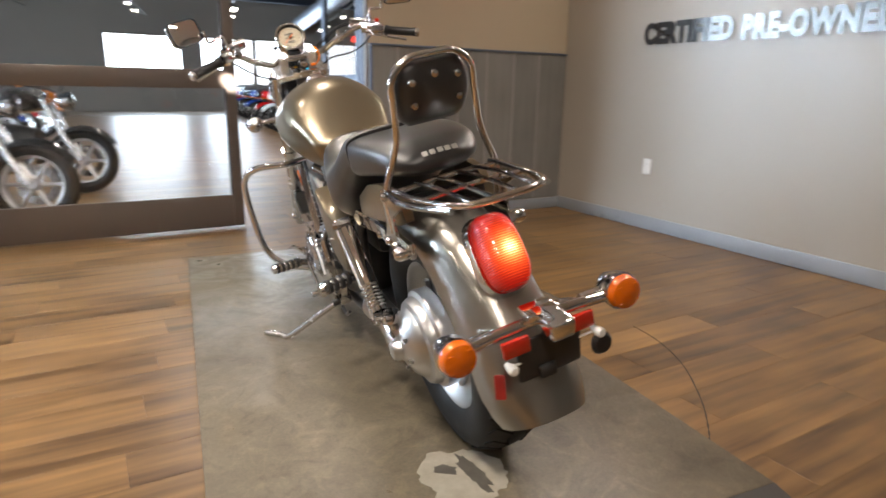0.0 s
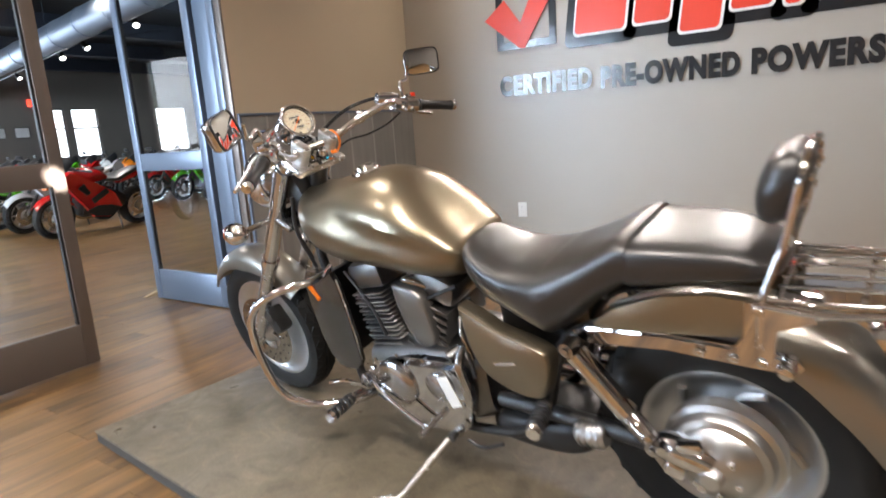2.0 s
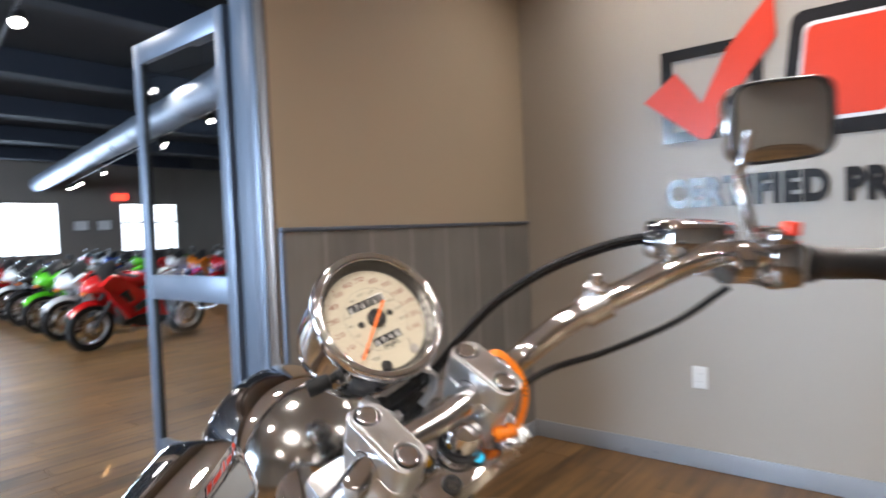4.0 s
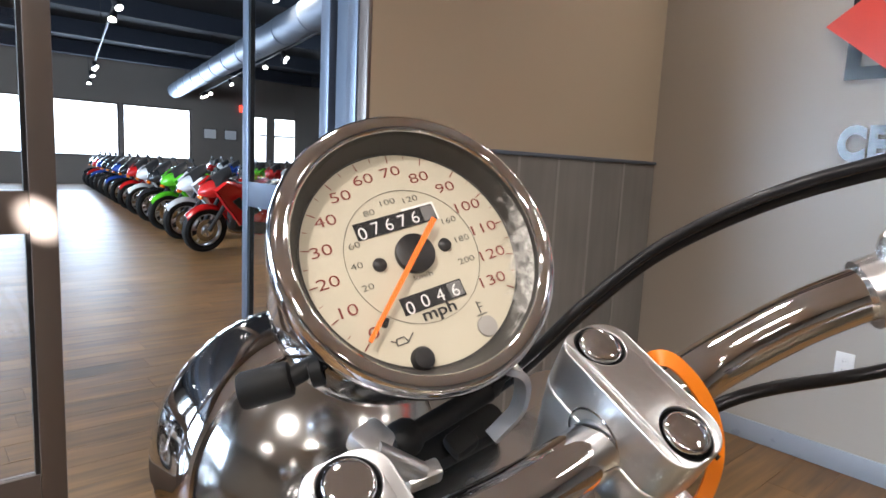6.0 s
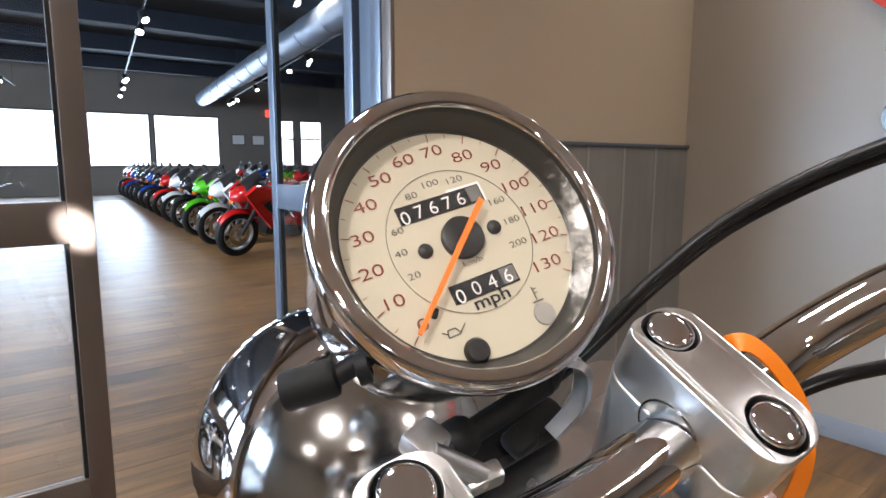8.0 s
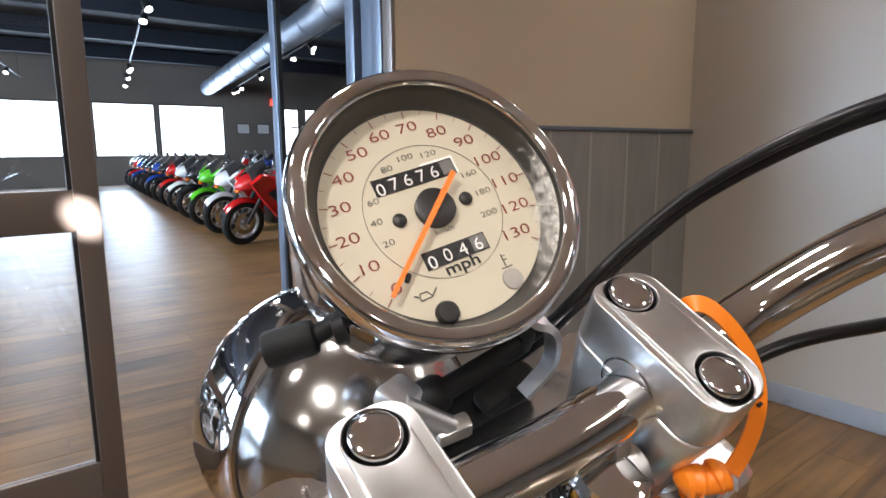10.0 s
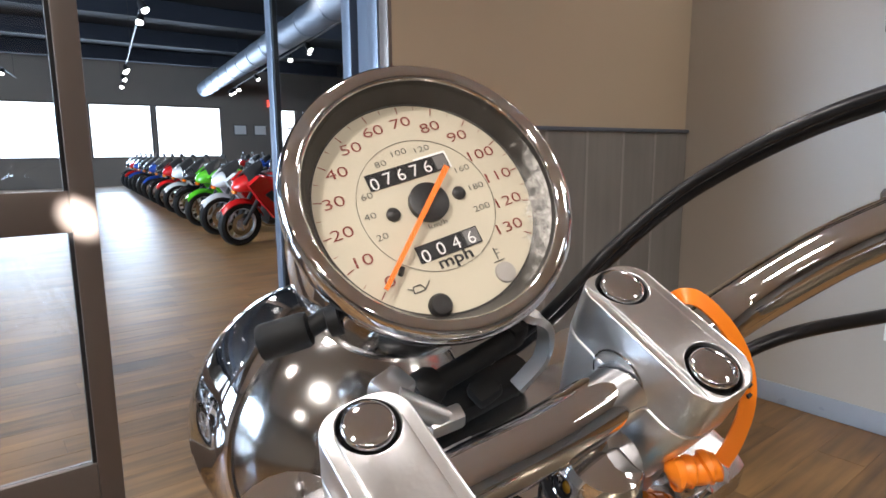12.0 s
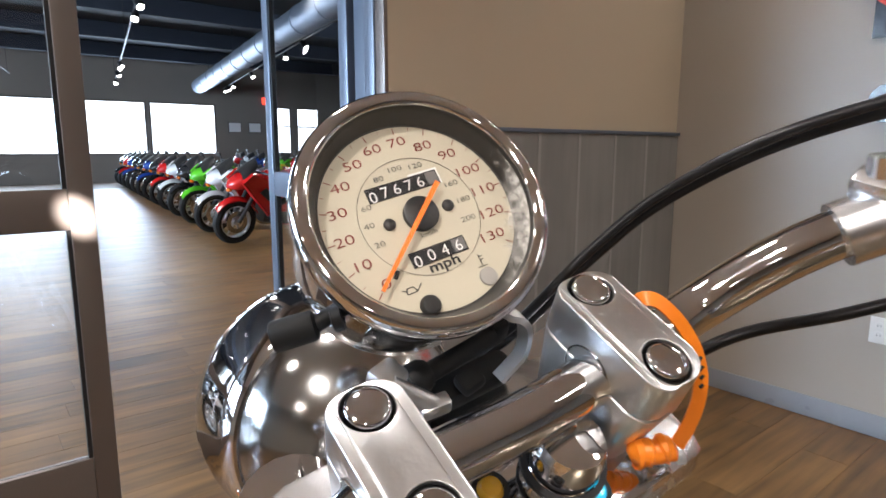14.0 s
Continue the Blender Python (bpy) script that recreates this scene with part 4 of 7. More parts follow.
bm = bmesh.new()
RZ = 0.805
loop = [(-0.135, -0.10, RZ), (-0.13, -0.25, RZ), (-0.105, -0.39, RZ + 0.004), (-0.06, -0.43, RZ + 0.004), (0.06, -0.43, RZ + 0.004), (0.105, -0.39, RZ + 0.004), (0.13, -0.25, RZ), (0.135, -0.10, RZ)]
tube(bm, loop, 0.0075, 10, 6)
rack = part("luggage_rack", bm, CHROME, bike, "chrome tube luggage rack")
for x in (-0.075, -0.028, 0.028, 0.075):
    bm = bmesh.new()
    tube(bm, [(x, -0.12, RZ + 0.002), (x, -0.25, RZ + 0.010), (x * 0.95, -0.425, RZ + 0.005)], 0.005, 8, 5)
    part("rack_bar", bm, CHROME, rack)
for y in (-0.13, -0.27):
    bm = bmesh.new()
    tube(bm, [(-0.132, y, RZ - 0.004), (0, y, RZ + 0.002), (0.132, y, RZ - 0.004)], 0.006, 8, 5)
    part("cross_bar", bm, CHROME, rack)
for s in (-1, 1):
    bm = bmesh.new()
    tube(bm, [(s * 0.148, -0.09, 0.80), (s * 0.148, -0.22, 0.792), (s * 0.11, -0.40, 0.80)], 0.007, 8, 6)
    part("side_rail", bm, CHROME, rack)

# ---- tail light ----
tail_m = Matrix.Translation((0, -0.365, 0.665)) @ Matrix.Rotation(radians(-33), 4, "X")
# local frame: z up along the fender, -y outwards
def lens_shell(w, hu, hd, th, y0, seg=28, lay=6):
    rings = []
    for j in range(lay + 1):
        u = j / lay
        k = math.cos(u * math.pi / 2) ** 0.55
        y = y0 - th * math.sin(u * math.pi / 2)
        ring = []
        for i in range(seg):
            a = 2 * math.pi * i / seg
            c, s = math.cos(a), math.sin(a)
            ring.append((w * max(k, 0.02) * math.copysign(abs(c) ** 0.62, c), y, (hu if s > 0 else hd) * max(k, 0.02) * math.copysign(abs(s) ** 0.62, s)))
        rings.append(ring)
    return rings


bm = bmesh.new()
ring_mesh(bm, [[(x * 1.12, y + 0.012, z * 1.08) for x, y, z in r] for r in lens_shell(0.053, 0.099, 0.079, 0.05, 0.035)[:3]])
tail = part("tail_light", bm, CHROME, bike, "chrome tail light base with a lit red lens")
tail.matrix_local = tail_m
bm = bmesh.new()
ring_mesh(bm, lens_shell(0.051, 0.098, 0.078, 0.056, 0.015, 36, 10))
part("lens", bm, LIT_LENS, tail, "ribbed red lens, lit from inside")

# ---- rear signal bar, plate bracket ----
bm = bmesh.new()
tube(bm, [(-0.165, -0.470, 0.543), (-0.08, -0.468, 0.548), (0.08, -0.468, 0.548), (0.165, -0.470, 0.543)], 0.013, 12, 4)
for x in (-0.10, 0.10):
    box(bm, (0.012, 0.07, 0.03), (x, -0.435, 0.535), turned(-20), 0.004)
sigbar = part("signal_bar", bm, CHROME, bike, "chrome rear turn signal bar")


def signal(at, facing, side):
    """A bullet turn signal; facing -1 looks to the rear."""
    bm = bmesh.new()
    f = facing
    lathe(bm, [(0, -0.062), (0.016, -0.058), (0.030, -0.042), (0.038, -0.018), (0.041, 0.0), (0.041, 0.008), (0.037, 0.010)], at, (0, f, 0), 28)
    rod(bm, (at[0] - side * 0.03, at[1] - f * 0.025, at[2]), (at[0] - side * 0.085, at[1] - f * 0.025, at[2] + 0.002), 0.011, 0.010, 12)
    t = part("turn_signal", bm, CHROME, bike, "chrome turn signal with amber lens")
    bm = bmesh.new()
    lathe(bm, [(0.038, 0.006), (0.038, 0.016), (0.034, 0.026), (0.022, 0.032), (0, 0.034)], at, (0, f, 0), 28)
    for z in (-0.018, 0, 0.018):
        box(bm, (0.05, 0.003, 0.004), (at[0], at[1] + f * 0.030, at[2] + z), None, 0.001, 1)
    part("lens", bm, AMBER, t, "ribbed amber lens")


signal((-0.190, -0.478, 0.545), -1, -1)
signal((0.205, -0.472, 0.545), -1, 1)
signal((-0.232, 1.60, 0.885), 1, -1)
signal((0.232, 1.60, 0.885), 1, 1)
bm = bmesh.new()
tube(bm, [(-0.215, 1.58, 0.885), (-0.12, 1.56, 0.89), (0, 1.55, 0.89), (0.12, 1.56, 0.89), (0.215, 1.58, 0.885)], 0.011, 10, 5)
part("front_signal_bar", bm, CHROME, bike)
bm = bmesh.new()
box(bm, (0.055, 0.085, 0.04), (0.010, -0.515, 0.560), turned(8), 0.008)
box(bm, (0.075, 0.05, 0.022), (0.005, -0.475, 0.572), turned(8), 0.006)
part("plate_lamp", bm, CHROME, sigbar, "chrome number plate lamp housing")
for x in (-0.066, 0.088):
    bm = bmesh.new()
    box(bm, (0.062, 0.014, 0.036), (x, -0.490, 0.520), None, 0.004)
    part("reflector", bm, RED_LENS, sigbar, "red rectangular reflector")
bm = bmesh.new()
box(bm, (0.15, 0.008, 0.10), (0.01, -0.484, 0.478), turned(8), 0.006)
box(bm, (0.04, 0.03, 0.03), (0.0, -0.478, 0.44), None, 0.006)
part("plate_bracket", bm, BLACK_METAL, sigbar, "dark empty number plate bracket")
for x, z in ((-0.085, 0.480), (0.125, 0.485)):
    bm = bmesh.new()
    lathe(bm, [(0, 0.016), (0.008, 0.015), (0.011, 0.010), (0.011, 0.0), (0.006, -0.02)], (x, -0.495, z), (0, -1, 0), 14)
    rod(bm, (x, -0.488, z), (x * 0.5, -0.484, z - 0.002), 0.003, seg=6)
    part("plate_screw", bm, WHITE_PL, sigbar, "white plastic plate screw cap")
bm = bmesh.new()
lathe(bm, [(0.001, 0.0), (0.022, 0.002), (0.026, 0.010), (0.020, 0.018), (0, 0.02)], (0.130, -0.485, 0.455), (0, -1, 0), 16)
part("grommet", bm, BLACK, sigbar)
bm = bmesh.new()
box(bm, (0.024, 0.008, 0.052), (-0.101, -0.458, 0.425), turned(-24, 0, -38), 0.004)
part("side_reflector", bm, mat("dull_red", (0.28, 0.02, 0.015), 0.3), rear_fender, "dull red side reflector")

# ---- shocks ----
for s in (-1, 1):
    top, low = Vector((s * 0.185, 0.322, 0.640)), Vector((s * 0.178, 0.130, 0.392))
    d = (low - top).normalized()
    bm = bmesh.new()
    rod(bm, top + d * 0.02, top + d * 0.21, 0.030, 0.029, 20)
    rod(bm, top + d * 0.19, low - d * 0.02, 0.022, 0.022, 16)
    sh = part("shock_absorber", bm, CHROME, bike, "chrome rear shock absorber")
    for e in (top, low):
        bm = bmesh.new()
        rod(bm, e - Vector((s * 0.02, 0, 0)), e + Vector((s * 0.024, 0, 0)), 0.021, 0.019, 16)
        lathe(bm, [(0.012, 0), (0.011, 0.009), (0, 0.010)], e + Vector((s * 0.024, 0, 0)), (s, 0, 0), 6)
        part("mount", bm, DARK_CHROME, sh)
    bm = bmesh.new()
    a1 = Vector((s, 0, 0))
    a2 = d.cross(a1).normalized()
    tube(bm, [low - d * (0.028 + 0.011 * k / 8) + (a1 * math.cos(k * math.pi / 4) + a2 * math.sin(k * math.pi / 4)) * 0.024 for k in range(72)], 0.0035, 6, 2)
    part("spring", bm, CHROME, sh)

# ---- engine, frame, exhaust ----
def cylinder_bank(base, head, label):
    """A finned, flat-faced cylinder between base and head."""
    base, head = Vector(base), Vector(head)
    d = (head - base).normalized()
    tilt = Matrix.Rotation(math.atan2(d.y, d.z) * -1, 4, "X")
    length = (head - base).length
    bm = bmesh.new()
    box(bm, (0.15, 0.115, length * 0.62), base + d * length * 0.33, tilt, 0.02)
    c = part("engine_cylinder", bm, BLACK_METAL, bike, label)
    for k in range(13):
        bm = bmesh.new()
        box(bm, (0.236 - 0.014 * (k % 2), 0.152, 0.0055), base + d * (length * (0.10 + 0.0475 * k)), tilt, 0.0024, 1)
        part("fin", bm, FIN, c)
    bm = bmesh.new()
    box(bm, (0.205, 0.165, length * 0.30), base + d * length * 0.84, tilt, 0.03)
    part("cylinder_head", bm, FIN, c, "dark grey cylinder head cover")
    return c


cylinder_bank((-0.01, 1.068, 0.43), (-0.01, 1.130, 0.755), "black finned front engine cylinder")
cylinder_bank((-0.01, 0.905, 0.44), (-0.01, 0.805, 0.745), "black finned rear engine cylinder")
for s in (-1, 1):
    bm = bmesh.new()
    outline = smooth_line([Vector((0, y, z)) for y, z in ((0.955, 0.715), (0.885, 0.708), (0.838, 0.68), (0.822, 0.60), (0.818, 0.535), (0.85, 0.505), (0.90, 0.512), (0.932, 0.57), (0.952, 0.65))], 3)
    mid = Vector((0, 0.88, 0.61))
    ring_mesh(bm, [[(s * x, mid.y + (p.y - mid.y) * f, mid.z + (p.z - mid.z) * f) for p in outline] for x, f in ((0.09, 0.97), (0.138, 1.0), (0.146, 0.97), (0.150, 0.90), (0.152, 0.5), (0.153, 0.2))])
    part("intake_cover", bm, COVER_GREY, bike, "smooth grey cover between the cylinders")
bm = bmesh.new()
loft(bm, blend_sections([(1.19, 0.36, 0.10, 0.06, 0.06, 4), (1.14, 0.36, 0.15, 0.09, 0.11, 4), (0.95, 0.37, 0.165, 0.13, 0.15, 4), (0.75, 0.38, 0.16, 0.13, 0.15, 4), (0.66, 0.38, 0.13, 0.11, 0.12, 4)], 4), 28)
part("crankcase", bm, FIN, bike, "dark grey cast crankcase")
bm = bmesh.new()
m = Matrix(((0, 0, -1, -0.160), (1, 0, 0, 0), (0, 1, 0, 0), (0, 0, 0, 1)))
plate(bm, [(1.13, 0.385), (1.09, 0.42), (1.02, 0.450), (0.90, 0.478), (0.73, 0.495), (0.69, 0.46), (0.685, 0.37), (0.72, 0.262), (0.78, 0.216), (0.90, 0.220), (1.02, 0.255), (1.12, 0.30)], 0.042, m, 0.016)
eng_cover = part("engine_cover", bm, CHROME, bike, "polished left engine cover")
bm = bmesh.new()
lathe(bm, [(0.088, -0.004), (0.088, 0.010), (0.078, 0.020), (0.05, 0.024), (0, 0.025)], (-0.200, 0.985, 0.375), (-1, 0, 0), 32)
part("cover_disc", bm, DARK_CHROME, eng_cover)
bm = bmesh.new()
lathe(bm, [(0.05, -0.004), (0.05, 0.012), (0.040, 0.018), (0, 0.02)], (-0.200, 0.79, 0.41), (-1, 0, 0), 28)
part("cover_disc", bm, DARK_CHROME, eng_cover)
for y, z in ((1.115, 0.385), (1.06, 0.448), (0.95, 0.488), (0.84, 0.492), (0.74, 0.465), (0.71, 0.36), (0.74, 0.268), (0.86, 0.258), (0.99, 0.276), (1.08, 0.325)):
    bm = bmesh.new()
    lathe(bm, [(0.0075, 0), (0.0075, 0.005), (0.004, 0.006), (0, 0.006)], (-0.201, y, z), (-1, 0, 0), 10)
    part("cover_bolt", bm, CHROME, eng_cover)
bm = bmesh.new()
box(bm, (0.004, 0.042, 0.105), (-0.2225, 0.738, 0.415), turned(-20), 0.001, 1)
part("sticker", bm, WHITE_PL, eng_cover, "small white paper sticker")
bm = bmesh.new()
tube(bm, [(-0.215, 1.10, 0.365), (-0.235, 1.02, 0.335), (-0.235, 0.90, 0.262), (-0.23, 0.86, 0.25)], 0.007, 8)
tube(bm, [(-0.20, 1.16, 0.31), (-0.25, 1.20, 0.36), (-0.27, 1.26, 0.35)], 0.007, 8)
rod(bm, (-0.20, 0.86, 0.25), (-0.275, 0.86, 0.25), 0.010, 0.010, 12)
rod(bm, (-0.235, 1.10, 0.365), (-0.22, 1.10, 0.365), 0.016, 0.014, 12)
box(bm, (0.03, 0.05, 0.05), (-0.20, 1.14, 0.345), turned(25), 0.01)
part("gear_lever", bm, CHROME, bike, "chrome gear lever and linkage")
for pts, r in (([(-0.16, 0.70, 0.55), (-0.195, 0.70, 0.50), (-0.195, 0.69, 0.42)], 0.014), ([(-0.14, 0.73, 0.52), (-0.18, 0.75, 0.51)], 0.018), ([(-0.10, 0.93, 0.70), (-0.13, 0.90, 0.73), (-0.10, 0.84, 0.70)], 0.012),
               ([(-0.12, 0.72, 0.62), (-0.15, 0.70, 0.58), (-0.15, 0.68, 0.50)], 0.009)):
    bm = bmesh.new()
    tube(bm, pts, r, 10)
    part("engine_fitting", bm, DARK_CHROME, bike, "chrome pipe fittings")
for pts, r in (([(-0.115, 1.20, 0.72), (-0.125, 1.10, 0.60), (-0.13, 1.06, 0.50)], 0.006), ([(-0.11, 0.72, 0.72), (-0.125, 0.90, 0.62), (-0.12, 0.80, 0.50)], 0.006), ([(-0.13, 0.66, 0.70), (-0.14, 0.70, 0.58), (-0.18, 0.66, 0.46)], 0.007),
               ([(-0.09, 1.40, 0.98), (-0.10, 1.42, 0.85), (-0.08, 1.40, 0.70)], 0.007), ([(-0.05, 1.42, 1.02), (-0.07, 1.46, 0.85), (-0.06, 1.43, 0.72)], 0.006)):
    bm = bmesh.new()
    tube(bm, pts, r, 8)
    part("hose", bm, BLACK, bike, "black rubber hose")
# frame: neck, downtubes, cradle
bm = bmesh.new()
rod(bm, (0, 1.31, 1.09), (0, 1.42, 0.86), 0.034, 0.034, 20)
for s in (-1, 1):
    tube(bm, [(s * 0.03, 1.40, 0.93), (s * 0.07, 1.36, 0.72), (s * 0.10, 1.30, 0.30), (s * 0.11, 1.22, 0.215), (s * 0.12, 0.75, 0.205), (s * 0.12, 0.50, 0.30), (s * 0.12, 0.36, 0.62), (s * 0.10, 0.10, 0.70)], 0.017, 10, 7)
tube(bm, [(0, 1.34, 0.95), (0, 1.0, 0.90), (0, 0.6, 0.76), (0, 0.3, 0.70)], 0.022, 10, 6)
box(bm, (0.19, 0.05, 0.24), (0, 0.56, 0.42), None, 0.02)
box(bm, (0.16, 0.22, 0.20), (0, 0.50, 0.58), None, 0.03)
part("frame", bm, BLACK_METAL, bike, "black steel cradle frame")
bm = bmesh.new()
box(bm, (0.16, 0.10, 0.24), (-0.005, 1.385, 0.945), turned(-25), 0.03)
part("neck_cover", bm, BLACK, bike, "black plastic steering neck cover")
# radiator between the downtubes
bm = bmesh.new()
box(bm, (0.20, 0.04, 0.34), (0, 1.405, 0.475), turned(-10), 0.008)
rad = part("radiator", bm, BLACK, bike, "black radiator behind bronze side shrouds")
for s in (-1, 1):
    bm = bmesh.new()
    rings = []
    for z, y0, y1 in ((0.700, 1.285, 1.43), (0.66, 1.265, 1.46), (0.55, 1.258, 1.465), (0.42, 1.252, 1.455), (0.34, 1.256, 1.435), (0.30, 1.285, 1.40)):
        rings.append([(s * x, y, z) for x, y in ((0.096, y0), (0.116, y0 + 0.006), (0.126, (y0 + y1) / 2), (0.116, y1 - 0.01), (0.094, y1), (0.086, (y0 + y1) / 2))])
    ring_mesh(bm, rings)
    part("shroud", bm, SHROUD, rad, "dark glossy radiator shroud")
    bm = bmesh.new()
    tube(bm, [(s * 0.112, 1.270, 0.678), (s * 0.114, 1.258, 0.60), (s * 0.114, 1.251, 0.45), (s * 0.113, 1.253, 0.35)], 0.0035, 8, 5)
    part("edge_trim", bm, CHROME, rad, "thin bright edge strip")
    bm = bmesh.new()
    box(bm, (0.010, 0.024, 0.072), (s * 0.1225, 1.400, 0.618), turned(-38), 0.002)
    part("reflector", bm, AMBER, rad, "amber side reflector")
# exhaust on the right
for z0, r in ((0.255, 0.046), (0.36, 0.046)):
    bm = bmesh.new()
    tube(bm, [(0.10, 1.22 if z0 < 0.3 else 0.95, 0.55), (0.165, 1.24 if z0 < 0.3 else 0.86, 0.42), (0.185, 1.10 if z0 < 0.3 else 0.72, z0 + 0.02), (0.19, 0.65, z0), (0.195, 0.42, z0)], lambda t: 0.024, 14)
    tube(bm, [(0.195, 0.46, z0), (0.197, 0.38, z0 + 0.002), (0.20, 0.0, z0 + 0.012), (0.203, -0.20, z0 + 0.018)], lambda t: 0.026 + (r - 0.026) * min(1, t * 5), 18)
    part("exhaust_pipe", bm, CHROME, bike, "long chrome exhaust silencer")
bm = bmesh.new()
lathe(bm, [(0.0, -0.045), (0.028, -0.044), (0.034, -0.036), (0.034, 0.036), (0.028, 0.044), (0, 0.045)], (-0.150, 0.315, 0.345), (0, 1, -0.12), 24)
for k in range(4):
    lathe(bm, [(0.033, -0.004), (0.039, -0.002), (0.039, 0.002), (0.033, 0.004)], (-0.150, 0.288 + 0.018 * k, 0.348 - 0.0022 * k), (0, 1, -0.12), 24)
part("rear_brake_cylinder", bm, CAST, bike, "finned cast cylinder behind the swingarm")

bm = bmesh.new()
loft(bm, blend_sections([(0.70, 0.225, 0.07, 0.03, 0.03, 3), (0.66, 0.230, 0.115, 0.055, 0.055, 4), (0.45, 0.245, 0.120, 0.06, 0.065, 4), (0.37, 0.25, 0.10, 0.05, 0.05, 3.5), (0.35, 0.25, 0.05, 0.02, 0.02, 3)], 3), 24)
part("exhaust_collector", bm, BLACK_METAL, bike, "black exhaust collector under the swingarm pivot")

# ---- crash bar, pegs, stand ----
for s in (-1, 1):
    bm = bmesh.new()
    tube(bm, [(s * 0.08, 1.33, 0.705), (s * 0.19, 1.28, 0.715), (s * 0.31, 1.35, 0.715), (s * 0.365, 1.43, 0.66), (s * 0.375, 1.465, 0.56), (s * 0.372, 1.465, 0.42), (s * 0.355, 1.43, 0.31), (s * 0.30, 1.34, 0.255), (s * 0.20, 1.24, 0.235), (s * 0.10, 1.20, 0.225)], 0.0145, 14, 8)
    part("crash_bar", bm, CHROME, bike, "chrome engine guard bar")
    bm = bmesh.new()
    rod(bm, (s * 0.12, 1.22, 0.25), (s * 0.25, 1.185, 0.295), 0.014, 0.013)
    rod(bm, (s * 0.25, 1.185, 0.295), (s * 0.366, 1.166, 0.302), 0.0185, 0.0185, 16)
    peg = part("front_footpeg", bm, CHROME, bike, "chrome footpeg with ribbed rubber")
    bm = bmesh.new()
    rod(bm, (s * 0.365, 1.165, 0.302), (s * 0.378, 1.163, 0.303), 0.022, 0.018, 16)
    part("peg_end", bm, CHROME, peg)
    bm = bmesh.new()
    for k in range(5):
        x = s * (0.262 + 0.022 * k)
        rod(bm, (x, 1.184 - 0.003 * k, 0.296 + 0.001 * k), (x + s * 0.011, 1.182 - 0.003 * k, 0.297 + 0.001 * k), 0.0225, 0.0225, 14)
    part("peg_rubber", bm, BLACK, peg)
    bm = bmesh.new()
    rod(bm, (s * 0.13, 0.46, 0.40), (s * 0.19, 0.43, 0.43), 0.014, 0.014)
    rod(bm, (s * 0.188, 0.430, 0.430), (s * 0.286, 0.406, 0.426), 0.020, 0.020, 16)
    peg = part("rear_footpeg", bm, CHROME, bike, "chrome passenger footpeg with ribbed rubber")
    bm = bmesh.new()
    rod(bm, (s * 0.285, 0.405, 0.425), (s * 0.298, 0.403, 0.425), 0.023, 0.019, 16)
    part("peg_end", bm, CHROME, peg)
    bm = bmesh.new()
    for k in range(4):
        x = s * (0.195 + 0.022 * k)
        rod(bm, (x, 0.425 - 0.005 * k, 0.43), (x + s * 0.011, 0.422 - 0.005 * k, 0.43), 0.0245, 0.0245, 14)
    part("peg_rubber", bm, BLACK, peg)
to_local = BIKE.inverted()
tip = to_local @ Vector((0.262, 2.552, 0.068))
bm = bmesh.new()
a = Vector((-0.165, 0.79, 0.225))
bend = to_local @ Vector((0.335, 2.470, 0.070))
tube(bm, [a, a.lerp(bend, 0.5), bend, bend.lerp(tip, 0.35), tip], lambda t: 0.0125 - 0.002 * t, 12, 5)
box(bm, (0.05, 0.04, 0.05), a, None, 0.012)
part("side_stand", bm, BRUSHED, bike, "bright steel side stand, folded out")
bm = bmesh.new()
rod(bm, (-0.15, 0.79, 0.225), (-0.215, 0.79, 0.215), 0.016, 0.014, 12)
tube(bm, [(-0.19, 0.74, 0.21), (-0.19, 0.68, 0.20), (-0.19, 0.60, 0.24)], 0.006, 8)
part("stand_pivot", bm, BLACK_METAL, bike)

# ---- steering head: clamps, handlebar, instruments ----
CX = -0.010
bm = bmesh.new()
box(bm, (0.215, 0.10, 0.028), (CX, 1.325, 1.085), turned(31), 0.012)
part("top_yoke", bm, BRUSHED, bike, "polished triple clamp")
bm = bmesh.new()
box(bm, (0.25, 0.10, 0.03), (0, 1.475, 0.885), turned(31), 0.012)
part("lower_yoke", bm, DARK_CHROME, bike)
UP = Vector((0, -0.515, 0.857))
FW = Vector((0, 0.857, 0.515))
BAR_C = Vector((CX, 1.290, 1.137))
BAR_C = BAR_C + FW * 0.003


def stadium(u, v, r, n=7):
    """A rectangle of half sizes u, v with round corners."""
    out = []
    for cu, cv, a0 in ((u - r, v - r, 0), (r - u, v - r, 90), (r - u, r - v, 180), (u - r, r - v, 270)):
        out += [(cu + r * math.cos(radians(a0 + 90 * k / n)), cv + r * math.sin(radians(a0 + 90 * k / n))) for k in range(n + 1)]
    return out


